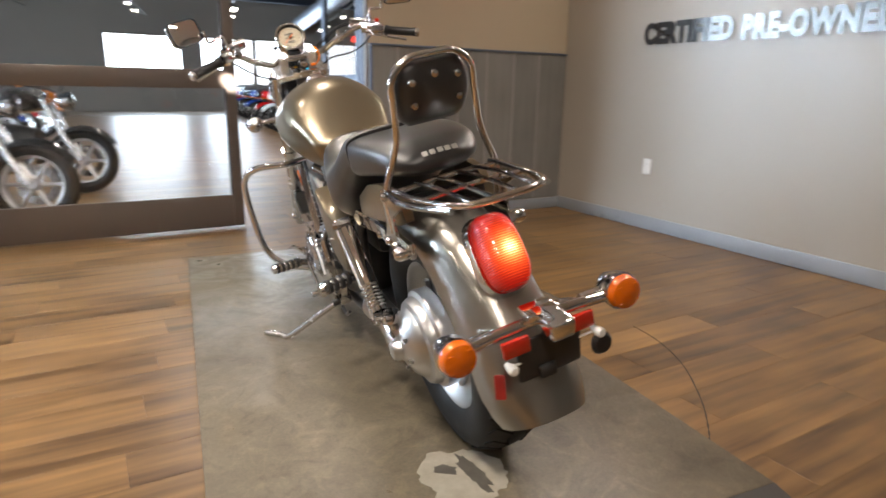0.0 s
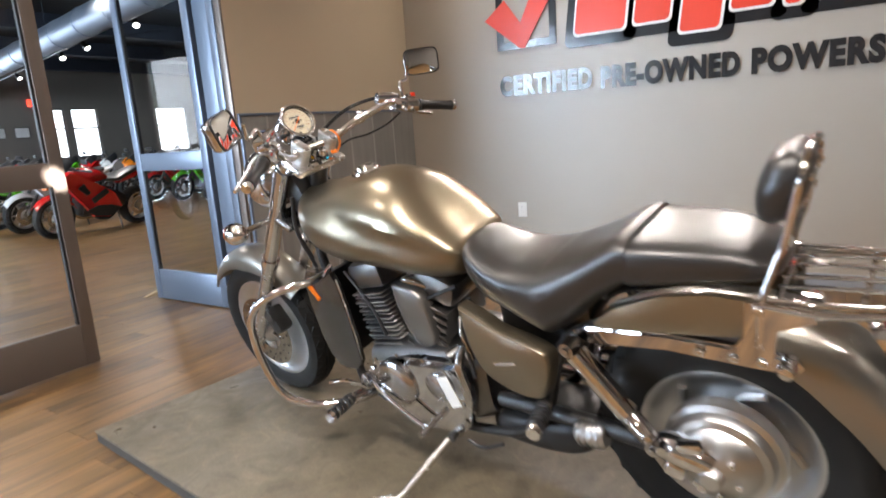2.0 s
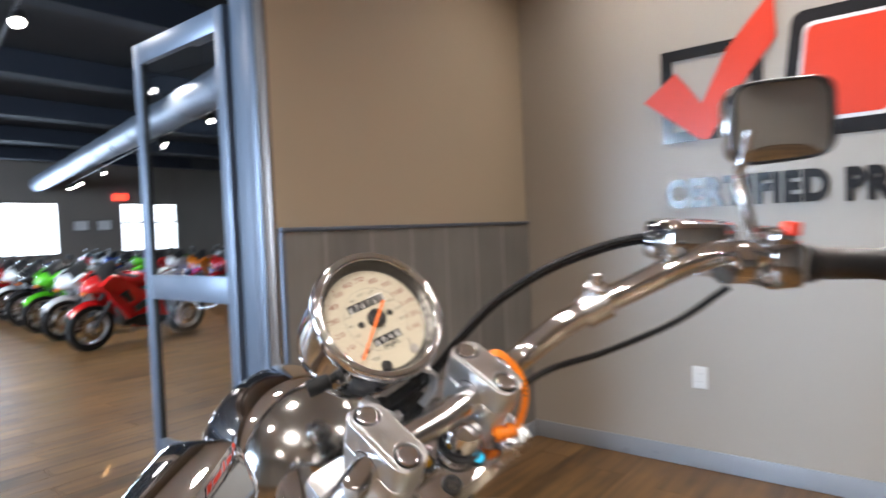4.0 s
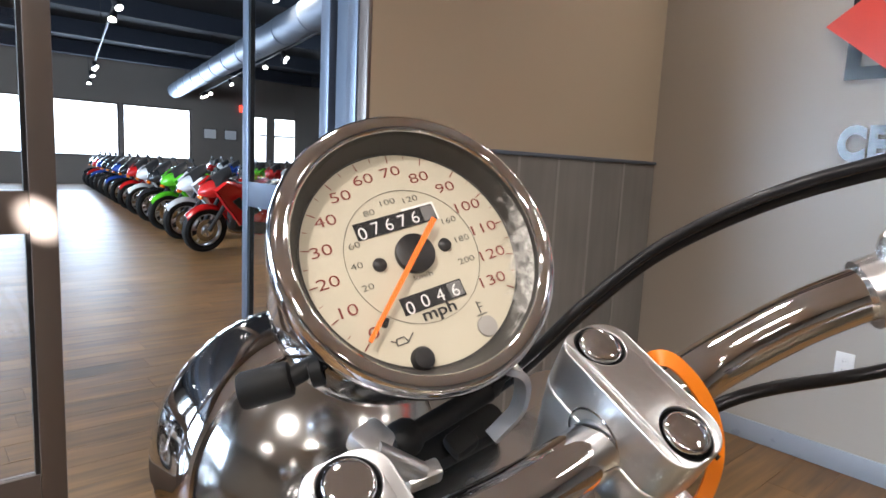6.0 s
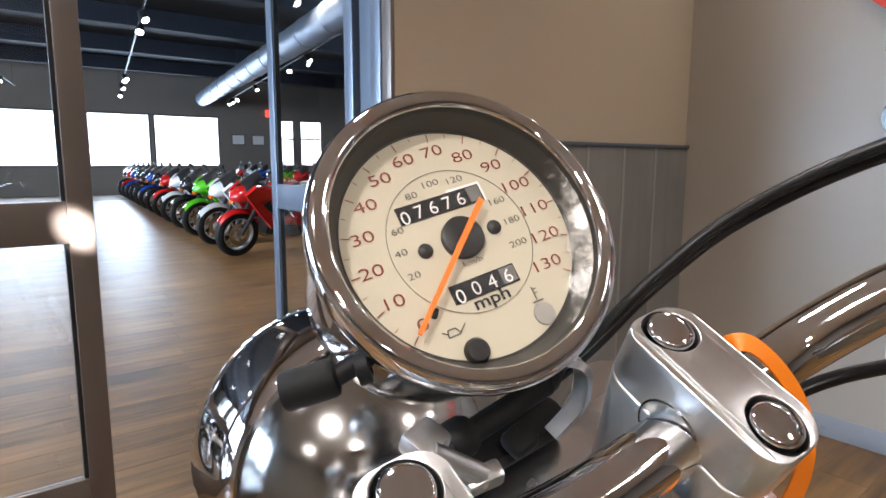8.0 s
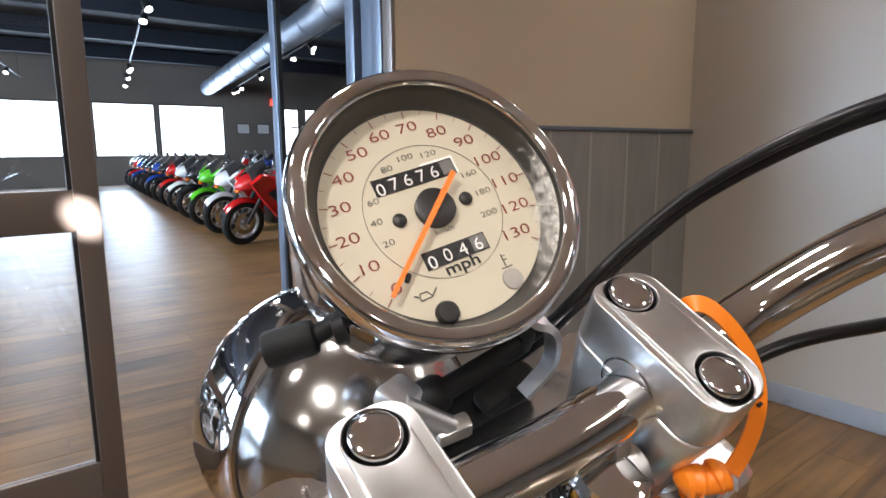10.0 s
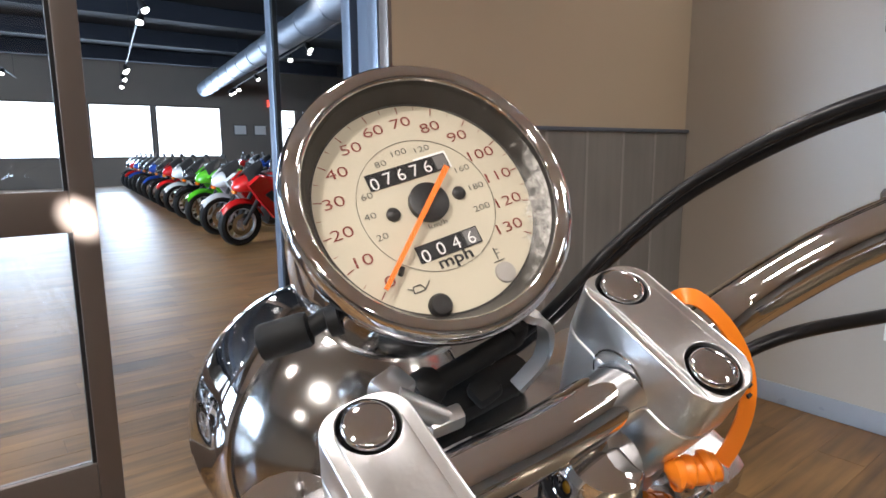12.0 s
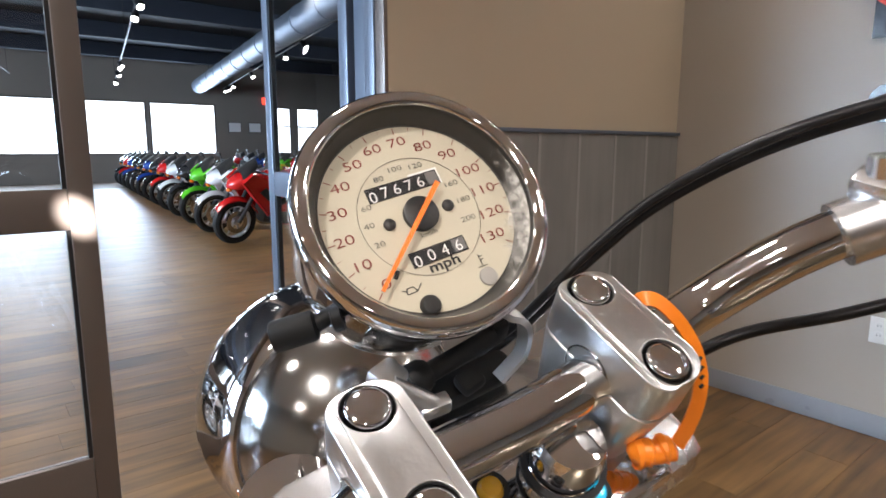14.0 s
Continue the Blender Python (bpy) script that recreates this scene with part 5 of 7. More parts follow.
def slab(outline, holes, thick, bevel):
    """A flat piece in x, y with round holes and softened edges, centred on z = 0."""
    cu = bpy.data.curves.new("slab", "CURVE")
    cu.dimensions, cu.fill_mode, cu.extrude, cu.bevel_depth, cu.bevel_resolution, cu.offset = "2D", "BOTH", thick / 2 - bevel, bevel, 2, -bevel
    for ring in [outline] + [[(hx + hr * math.cos(k * math.pi / 16), hy - hr * math.sin(k * math.pi / 16)) for k in range(32)] for hx, hy, hr in holes]:
        sp = cu.splines.new("POLY")
        sp.points.add(len(ring) - 1)
        for p, (x, y) in zip(sp.points, ring):
            p.co = (x, y, 0, 1)
        sp.use_cyclic_u = True
    tmp = bpy.data.objects.new("slab", cu)
    scene.collection.objects.link(tmp)
    me = bpy.data.meshes.new_from_object(tmp.evaluated_get(bpy.context.evaluated_depsgraph_get()))
    bpy.data.objects.remove(tmp)
    bpy.data.curves.remove(cu)
    bm = bmesh.new()
    bm.from_mesh(me)
    bpy.data.meshes.remove(me)
    bmesh.ops.remove_doubles(bm, verts=bm.verts, dist=1e-6)
    return bm


CAP = stadium(0.0362, 0.0168, 0.0118)
for x, dz in ((-0.0765, -0.002), (0.0460, 0.003)):
    m = Matrix(((0, -1, 0, x), (FW.y, 0, UP.y, BAR_C.y), (FW.z, 0, UP.z, BAR_C.z + dz), (0, 0, 0, 1)))
    bm = slab(CAP, [(-0.0241, 0, 0.0112), (0.0241, 0, 0.0112)], 0.0265, 0.0006)
    for v in bm.verts:
        if v.co.z > 0.005:
            v.co.z -= 0.0035 * (v.co.x / 0.0365) ** 2
    bmesh.ops.transform(bm, matrix=m @ pose(0, 0, 0.0138), verts=bm.verts)
    cl = part("bar_clamp", bm, SATIN, bike, "brushed aluminium handlebar clamp with chrome bolts")
    bm = slab(CAP, [], 0.062, 0.0012)
    for v in bm.verts:
        v.co.x *= 1 - 0.30 * max(0.0, -v.co.z / 0.031)
    bmesh.ops.transform(bm, matrix=m @ pose(0, 0, -0.0315), verts=bm.verts)
    part("riser", bm, SATIN, cl)
    bm = bmesh.new()
    lathe(bm, [(0.0128, -0.0174), (0.0137, -0.0172), (0.0137, 0.0172), (0.0128, 0.0174)], m @ Vector((0, 0, 0)), UX, 28)
    part("bore_ring", bm, DARK_CHROME, cl, "dark edge of the bar's bore")
    for f in (-0.0241, 0.0241):
        p = m @ Vector((f, 0, 0.0256))
        bm = bmesh.new()
        lathe(bm, [(0, -0.0085), (0.0109, -0.0080), (0.0110, -0.0010)], p, UP, 28)
        part("bolt_recess", bm, BLACK_METAL, cl)
        bm = bmesh.new()
        lathe(bm, [(0.0094, -0.008), (0.0096, -0.0006), (0.0091, 0.0007), (0.0078, 0.0015), (0.0045, 0.0020), (0, 0.0021)], p, UP, 32)
        part("clamp_bolt", bm, CHROME, cl)
bm = bmesh.new()
BAR = [(0.462, 1.040, 1.140), (0.343, 1.099, 1.178), (0.261, 1.143, 1.210), (0.20, 1.217, 1.187), (0.155, 1.258, 1.169), (0.112, 1.288, 1.146), (0.065, 1.291, 1.139), (0, 1.29, 1.137)]
full = [(CX + x, y, z) for x, y, z in BAR] + [(CX - x, y, z - min(0.028, 0.45 * max(0, x - 0.07))) for x, y, z in BAR[-2:2:-1]] + [(-0.262, 1.172, 1.186), (-0.335, 1.125, 1.176), (-0.435, 1.070, 1.150)]
tube(bm, full, 0.0128, 18, 7)
bars = part("handlebar", bm, CHROME, bike, "chrome pulled-back handlebar")
for s in (-1, 1):
    e, i = (Vector((CX + 0.462, 1.040, 1.140)), Vector((CX + 0.345, 1.098, 1.175))) if s > 0 else (Vector((-0.435, 1.070, 1.150)), Vector((-0.335, 1.125, 1.178)))
    d = (e - i).normalized()
    bm = bmesh.new()
    lathe(bm, [(0.013, 0), (0.020, 0.0), (0.020, 0.012), (0.0165, 0.018), (0.0165, 0.118), (0.018, 0.120), (0.018, 0.126), (0.012, 0.127)], i, d, 20)
    part("grip", bm, BLACK, bars, "black rubber grip")
    bm = bmesh.new()
    lathe(bm, [(0.017, 0.0), (0.018, 0.010), (0.014, 0.016), (0, 0.017)], i + d * 0.127, d, 18)
    part("bar_end", bm, CHROME, bars)
    bm = bmesh.new()
    box(bm, (0.050, 0.042, 0.050), i - d * 0.030, turned(0, 0, 0) @ d.to_track_quat("X", "Z").to_matrix().to_4x4(), 0.012)
    box(bm, (0.030, 0.036, 0.020), i - d * 0.030 + Vector((0, 0, 0.028)), d.to_track_quat("X", "Z").to_matrix().to_4x4(), 0.006)
    part("switch_housing", bm, CHROME, bars, "chrome switch housing")
    bm = bmesh.new()
    box(bm, (0.016, 0.014, 0.014), i - d * 0.030 + Vector((0, -0.016, 0.036)), d.to_track_quat("X", "Z").to_matrix().to_4x4(), 0.003)
    part("kill_switch", bm, SIGN_RED if s > 0 else BLACK, bars, "red switch button" if s > 0 else "black switch button")
    bm = bmesh.new()
    box(bm, (0.085, 0.048, 0.042), i - d * 0.090 + Vector((0, 0.035, 0.024)), d.to_track_quat("X", "Z").to_matrix().to_4x4(), 0.01)
    rod(bm, i - d * 0.075 + Vector((0, 0.0, 0)), i - d * 0.095, 0.020, 0.020, 14)
    part("brake_reservoir", bm, CHROME, bars, "chrome master cylinder")
    bm = bmesh.new()
    l0 = i - d * 0.05 + Vector((0, 0.050, -0.004))
    tube(bm, [l0 - d * 0.02, l0 + d * 0.03 + Vector((0, 0.022, -0.004)), l0 + d * 0.09 + Vector((0, 0.028, -0.014)), l0 + d * 0.165 + Vector((0, 0.035, -0.020))], lambda t: 0.009 - 0.003 * t, 10)
    part("lever", bm, BRUSHED, bars, "bright brake lever")
    # mirror
    base = i - d * 0.055 + Vector((0, 0, 0.025))
    mc = Vector((0.432, 1.130, 1.313)) if s > 0 else Vector((-0.428, 1.109, 1.298))
    bm = bmesh.new()
    tube(bm, [base, base + Vector((s * 0.012, 0.012, 0.05)), mc + Vector((-s * 0.075, 0.024, -0.045)), mc + Vector((-s * 0.066, 0.012, 0.0))], 0.0055, 10)
    part("mirror_stem", bm, CHROME, bars)
    tilt = (Matrix.Rotation(radians(-37.4), 4, "Z") @ Matrix.Rotation(radians(-1), 4, "X") @ Matrix.Rotation(radians(5), 4, "Y")) if s > 0 else \
           (Matrix.Rotation(radians(29.3), 4, "Z") @ Matrix.Rotation(radians(-8.9), 4, "X") @ Matrix.Rotation(radians(-7.5), 4, "Y"))
    mm = Matrix.Translation(mc) @ tilt
    bm = bmesh.new()
    shape = []
    for k in range(32):
        a = 2 * math.pi * k / 32
        c, q = math.cos(a), math.sin(a)
        shape.append((0.064 * math.copysign(abs(c) ** 0.4, c), 0.046 * math.copysign(abs(q) ** 0.4, q)))
    rings = [[(x * f, y, z * f) for x, z in shape] for f, y in ((0.96, -0.004), (1.0, 0.0), (1.0, 0.010), (0.90, 0.026), (0.6, 0.038), (0.1, 0.042))]
    ring_mesh(bm, rings)
    mb = part("mirror", bm, CHROME, bars, "rounded rectangular chrome mirror")
    mb.matrix_local = mm
    bm = bmesh.new()
    ring_mesh(bm, [[(x * f, y, z * f) for x, z in shape] for f, y in [(0.93, -0.0040)] + [(0.93 * q, -0.0048 - 0.0030 * (1 - q * q)) for q in (1.0, 0.85, 0.7, 0.55, 0.4, 0.25, 0.1)]])
    gl = part("mirror_glass", bm, MIRROR, bars, "slightly domed mirror glass")
    gl.matrix_local = mm
    bm = bmesh.new()
    ring_mesh(bm, [[(x * f, y, z * f) for x, z in shape] for f, y in ((0.935, -0.0045), (0.935, -0.0075), (0.985, -0.0075), (1.01, -0.003), (0.985, -0.0015))])
    rim = part("rim", bm, BLACK, bars, "black mirror rim")
    rim.matrix_local = mm

# cable guide clamped on the right half of the bar
bm = bmesh.new()
g0, g1 = Vector((0.160, 1.245, 1.175)), Vector((0.178, 1.228, 1.182))
rod(bm, g0, g1, 0.0165, 0.0165, 18)
box(bm, (0.016, 0.022, 0.014), (g0 + g1) / 2 + Vector((0.002, -0.004, 0.019)), turned(20, -20, 0), 0.004)
rod(bm, (g0 + g1) / 2 + Vector((0.002, -0.004, 0.016)), (g0 + g1) / 2 + Vector((0.002, -0.006, 0.034)), 0.006, 0.006, 12)
part("cable_guide", bm, BRUSHED, bars, "bright cable guide clamp")

# headlight
HL = Vector((CX - 0.002, 1.555, 1.025))
bm = bmesh.new()
lathe(bm, [(0.0, -0.098), (0.03, -0.094), (0.06, -0.078), (0.084, -0.052), (0.0925, -0.034), (0.0965, -0.018)], HL, (0, 1, -0.05), 64)
hl = part("headlight", bm, SHELL, bike, "round chrome headlight shell")
bm = bmesh.new()
lathe(bm, [(0.0955, -0.020), (0.0985, -0.0215), (0.1015, -0.018), (0.1055, 0.000), (0.1095, 0.025), (0.1118, 0.044), (0.1125, 0.056), (0.108, 0.066), (0.097, 0.067)], HL, (0, 1, -0.05), 64)
part("headlight_rim", bm, CHROME, hl, "chrome headlight trim ring")
bm = bmesh.new()
lathe(bm, [(0.099, 0.064), (0.08, 0.078), (0.04, 0.088), (0, 0.09)], HL, (0, 1, -0.05), 40)
part("headlight_lens", bm, GLASS, hl, "clear headlight lens")

# speedometer
G_C = Vector((-0.0082, 1.3540, 1.2237))
GM = Matrix.Translation(G_C) @ pose(0, 0, 0, 58.1) @ pose(0, 0, 0, 0, -3.4) @ pose(0, 0, 0, 0, 0, -0.8)
# x right, y up the dial, z towards the rider
FACE = mat("cream_dial", (0.54, 0.49, 0.37), 0.5, vary=0.04, scale=60)
DIAL_RED = mat("dial_print_red", (0.22, 0.045, 0.035), 0.6, vary=0)
DIAL_GREY = mat("dial_print_grey", (0.12, 0.115, 0.10), 0.6, vary=0)
NEEDLE = mat("orange_needle", (0.95, 0.19, 0.02), 0.4, vary=0.03, scale=30)
ORANGE_TAG = mat("orange_plastic", (0.85, 0.22, 0.01), 0.4, vary=0.06, scale=30)


def on_gauge(ob):
    ob.matrix_local = GM
    return ob


bm = bmesh.new()
lathe(bm, [(0.0, -0.098), (0.030, -0.095), (0.048, -0.084), (0.0560, -0.066), (0.0582, -0.045), (0.0588, -0.012), (0.0588, -0.004), (0.0602, -0.003), (0.0626, 0.000), (0.0640, 0.0050), (0.0641, 0.0090), (0.0630, 0.0125), (0.0608, 0.0142), (0.0582, 0.0143),
           (0.0562, 0.0137), (0.0552, 0.0127), (0.0551, 0.0118)], (0, 0, 0), (0, 0, 1), 96)
gauge = on_gauge(part("speedometer", bm, CHROME, bike, "round chrome speedometer with a cream dial"))
bm = bmesh.new()
lathe(bm, [(0.0551, 0.0122), (0.0545, 0.0100), (0.0507, 0.0004), (0.0498, 0.0003), (0.0498, -0.001)], (0, 0, 0), (0, 0, 1), 80)
part("dial_wall", bm, mat("grey_dial_wall", (0.030, 0.028, 0.025), 0.5, vary=0.15, scale=40), gauge)
bm = bmesh.new()
lathe(bm, [(0.0525, -0.001), (0.0525, 0.0), (0, 0.0001)], (0, 0, 0), (0, 0, 1), 64)
part("dial", bm, FACE, gauge, "cream speedometer dial")
bm = bmesh.new()
lathe(bm, [(0.0541, 0.0096), (0.0541, 0.0104), (0, 0.0114), (0, 0.0106), (0.0541, 0.0096)], (0, 0, 0), (0, 0, 1), 64)
cover = part("dial_glass", bm, dusty_glass_mat("dial_glass"), gauge, "clear dial glass, dusty along one edge")
cover.visible_shadow = False


def dial_text(text, x, y, size, material, turn=0, bold=0.0, stretch=1.0):
    letters("numeral", text, size, material, gauge, pose(x, y, 0.0004, 0, 0, turn), 0.00005, bold, stretch=stretch)


for k in range(14):
    v = 10 * k
    a = radians(221 - 1.98 * v)
    r = 0.0408 if v < 75 else 0.0390 if v < 95 else 0.0378
    dial_text(str(v), r * math.cos(a), r * math.sin(a), 0.0070, DIAL_RED, 0, -0.00004, 1.5)
bm = bmesh.new()
for k in range(0, 27):
    a = radians(221 - 1.98 * 5 * k)
    l = 0.0036 if k % 2 == 0 else 0.0020
    rm = Matrix.Rotation(a, 4, "Z")
    box(bm, (l, 0.0005 if k % 2 == 0 else 0.0003, 0.0001), (0.0492 - l / 2, 0, 0.0004))
    bmesh.ops.transform(bm, matrix=rm, verts=bm.verts[-8:])
part("scale_mark", bm, DIAL_RED, gauge, smooth=False)
for v, a in ((20, 197), (40, 175), (60, 155), (80, 117), (100, 95), (120, 71), (160, 25), (180, 1), (200, -23)):
    r = 0.0268 if v < 150 else 0.0250
    dial_text(str(v), r * math.cos(radians(a)), r * math.sin(radians(a)), 0.0040, DIAL_GREY, 0, -0.00003, 1.45)
bm = bmesh.new()
lathe(bm, [(0.03130, 0.0003), (0.03130, 0.0005), (0.03150, 0.0005), (0.03150, 0.0003), (0.03130, 0.0003)], (0, 0, 0), (0, 0, 1), 96)
part("ring_line", bm, DIAL_GREY, gauge)
for name, x0, x1, y0, y1, text in (("odometer", -0.0216, 0.0180, 0.0128, 0.0206, "07676"), ("trip_meter", -0.0150, 0.0156, -0.0246, -0.0168, "0046")):
    bm = bmesh.new()
    span(bm, (x0, y0, 0.0002), (x1, y1, 0.0007))
    part(name, bm, BLACK, gauge, "black counter window with white digits", smooth=False)
    step = (x1 - x0) / (6 if name == "odometer" else 4)
    for k, ch in enumerate(text):
        letters("digit", ch, 0.0082, WHITE_PL, gauge, pose(x0 + step * (k + 0.42), (y0 + y1) / 2 - (0.0016 if k == 0 else 0.0007), 0.0009), 0.00005, -0.00004, stretch=1.05)
    bm = bmesh.new()
    span(bm, (x1 - step * 0.98, y0 + 0.0006, 0.0007), (x1 - 0.0006, y1 - 0.0006, 0.0009))
    part("last_wheel", bm, mat("grey_wheel", (0.16, 0.155, 0.15), 0.5), gauge, "greyish last counter wheel", smooth=False)
    if name == "odometer":
        bm = bmesh.new()
        span(bm, (x1 - step * 2.3, y1, 0.0002), (x1 + 0.0010, y1 + 0.0011, 0.0006))
        span(bm, (x1, y0, 0.0002), (x1 + 0.0010, y1, 0.0006))
        part("window_lip", bm, WHITE_PL, gauge, "pale bevelled window edge", smooth=False)
dial_text("mph", 0.0004, -0.0272, 0.0072, BLACK, 0, 0.00012, 1.35)
dial_text("km/h", 0.0000, -0.0104, 0.0034, DIAL_GREY, 0, 0, 1.4)
bm = bmesh.new()
lathe(bm, [(0.0090, 0.0002), (0.0090, 0.0030), (0.0080, 0.0036), (0, 0.0038)], (0, 0, 0), (0, 0, 1), 32)
part("needle_hub", bm, BLACK, gauge)
bm = bmesh.new()
na = radians(220.5)
nd = Vector((math.cos(na), math.sin(na), 0))
ns = Vector((-nd.y, nd.x, 0))
z = 0.0042
ring = lambda p, w: [p + ns * w, p - ns * w, p - ns * w + Vector((0, 0, 0.0008)), p + ns * w + Vector((0, 0, 0.0008))]
ring_mesh(bm, [ring(-nd * 0.0188 + Vector((0, 0, z)), 0.0013), ring(Vector((0, 0, z)), 0.0012), ring(nd * 0.0462 + Vector((0, 0, z)), 0.0009)])
part("needle", bm, NEEDLE, gauge, "orange pointer resting at zero", smooth=False)
for x in (-0.0170, 0.0158):
    bm = bmesh.new()
    lathe(bm, [(0.0031, 0.0), (0.0031, 0.0012), (0.0022, 0.0020), (0, 0.0022)], (x, 0, 0), (0, 0, 1), 18)
    part("screw", bm, BLACK_METAL, gauge)
bm = bmesh.new()
lathe(bm, [(0.0052, 0.0), (0.0052, 0.0015), (0.0042, 0.0032), (0.0025, 0.0036), (0, 0.0030)], (-0.0156, -0.0436, 0), (0, 0, 1), 22)
part("oil_lamp", bm, BLACK, gauge, "dark oil warning lamp")
bm = bmesh.new()
lathe(bm, [(0.0048, 0.0), (0.0046, 0.0010), (0, 0.0014)], (0.0187, -0.0409, 0), (0, 0, 1), 22)
part("temperature_lamp", bm, mat("grey_lamp", (0.33, 0.31, 0.28), 0.4), gauge, "grey temperature warning lamp")
bm = bmesh.new()
for a, b in (((-0.0235, -0.0350), (-0.0180, -0.0350)), ((-0.0235, -0.0350), (-0.0228, -0.0322)), ((-0.0228, -0.0322), (-0.0195, -0.0322)), ((-0.0180, -0.0350), (-0.0195, -0.0322)), ((-0.0180, -0.0345), (-0.0150, -0.0320)), ((-0.0235, -0.0335), (-0.0255, -0.0322)),
             ((0.0160, -0.0352), (0.0212, -0.0352)), ((0.0185, -0.0345), (0.0185, -0.0290)), ((0.0185, -0.0300), (0.0203, -0.0300)), ((0.0185, -0.0318), (0.0203, -0.0318))):
    rod(bm, (*a, 0.0004), (*b, 0.0004), 0.00028, seg=5)
part("symbol", bm, DIAL_GREY, gauge, "small printed lamp symbols", smooth=False)
bm = bmesh.new()
box(bm, (0.0022, 0.0042, 0.0020), (-0.0248, -0.0244, 0.0012), turned(0, 0, -40), 0.0004, 1)
part("needle_stop", bm, BLACK, gauge, smooth=False)
# gauge mount
bm = bmesh.new()
gp = lambda x, y, z: GM @ Vector((x, y, z))
k0, k1, k2 = Vector((-0.0610, 1.3450, 1.1965)), Vector((-0.0745, 1.3478, 1.1925)), Vector((-0.0925, 1.3560, 1.1910))
kd = (k2 - k1).normalized()
rod(bm, k0, k1, 0.0040, 0.0040, 14)
lathe(bm, [(0.0040, -0.013), (0.0062, -0.0125), (0.0062, -0.008), (0.0042, -0.0075)], k1, kd, 16)
lathe(bm, [(0.0040, -0.001), (0.0066, 0.0), (0.0072, 0.0015), (0.0073, 0.010), (0.0074, 0.0182), (0.0068, 0.0195), (0, 0.0197)], k1, kd, 20)
ob = part("reset_knob", bm, RUBBER, gauge, "black rubber trip reset knob")
ob.matrix_local = GM.inverted()
bm = bmesh.new()
rod(bm, (-0.036, 1.338, 1.151), (0.012, 1.341, 1.153), 0.0052, 0.0052, 16)
box(bm, (0.012, 0.014, 0.016), (0.017, 1.346, 1.154), turned(31, 0, 8), 0.004)
# added dark block, stands for the shade in the gap below the mount
box(bm, (0.080, 0.018, 0.016), (-0.014, 1.352, 1.128), turned(31), 0.006)
box(bm, (0.014, 0.012, 0.009), (-0.010, 1.335, 1.139), turned(31, -10, 0), 0.003)
mount = part("gauge_mount", bm, RUBBER, bike, "black rubber-mounted gauge bracket with an added shade block")
bm = bmesh.new()
lathe(bm, [(0.0, -0.006), (0.007, -0.006), (0.0085, -0.003), (0.0085, 0.003), (0.007, 0.006), (0, 0.006)], (-0.036, 1.339, 1.151), (1, 0.05, 0.03), 18)
part("bushing", bm, RUBBER, mount, "black rubber bushing")
bm = bmesh.new()
line = smooth_line([Vector(p) for p in ((0.016, 1.356, 1.174), (0.0239, 1.3437, 1.162), (0.0294, 1.339, 1.1567), (0.0299, 1.3365, 1.1498), (0.0249, 1.3361, 1.140), (0.0176, 1.3382, 1.1341), (0.0105, 1.3405, 1.1291))], 5)
rings = []
for k, p in enumerate(line):
    d = (line[min(k + 1, len(line) - 1)] - line[max(k - 1, 0)]).normalized()
    flat = Vector((0, 0.86, 0.51))
    flat = (flat - d * flat.dot(d)).normalized() * 0.0036
    thin = d.cross(flat).normalized() * 0.0021
    rings.append([p - flat - thin, p + flat - thin, p + flat + thin, p - flat + thin])
ring_mesh(bm, rings)
part("gauge_bracket", bm, CAST, bike, "bent bright steel gauge bracket")
bm = bmesh.new()
box(bm, (0.016, 0.014, 0.010), (-0.055, 1.328, 1.164), turned(30, 0, 20), 0.003)
box(bm, (0.015, 0.008, 0.009), (-0.040, 1.318, 1.146), turned(30, 0, -10), 0.002)
rod(bm, (-0.057, 1.322, 1.163), (-0.040, 1.318, 1.146), 0.005, 0.005, 10)
part("cable_holder", bm, CAST, bike, "cast bracket lug beside the clamp")

# warning lamp panel and ignition between the clamps
bm = bmesh.new()
box(bm, (0.118, 0.058, 0.014), Vector((0.004, 1.325, 1.085)) - FW * 0.020 + UP * 0.0145, turned(31), 0.006)
panel = part("lamp_panel", bm, CHROME, bike, "chrome warning lamp panel")
for x, f, col, e in (-0.0272, -0.0088, (0.45, 0.24, 0.02), 0), (0.0153, -0.0342, (0.03, 0.42, 0.62), 1.3), (-0.0240, -0.0400, (0.03, 0.03, 0.03), 0):
    p = Vector((x, 1.325, 1.085)) + FW * f + UP * 0.0215
    bm = bmesh.new()
    lathe(bm, [(0.0066, -0.002), (0.0066, 0.003), (0.0048, 0.0055), (0, 0.0065)], p, UP, 18)
    part("indicator_lamp", bm, mat("indicator", col, 0.12, vary=0, coat=1.0, emit=e), panel, "small round indicator lamp")
    bm = bmesh.new()
    lathe(bm, [(0.0066, 0.0015), (0.0092, 0.0022), (0.0096, -0.003)], p, UP, 18)
    part("lamp_ring", bm, BLACK, panel)
bm = bmesh.new()
lathe(bm, [(0.020, -0.034), (0.020, -0.026), (0.0172, -0.024), (0.0172, -0.006), (0.0150, -0.0015), (0.008, 0.0005), (0, 0.001)], (0.0085, 1.2830, 1.1205), UP, 32)
part("stem_nut", bm, CHROME, panel, "domed chrome steering stem nut")
bm = bmesh.new()
lathe(bm, [(0.0195, -0.0245), (0.0212, -0.024), (0.0212, -0.021), (0.0180, -0.0205)], (0.0085, 1.2830, 1.1205), UP, 32)
part("stem_seal", bm, BLACK, panel)
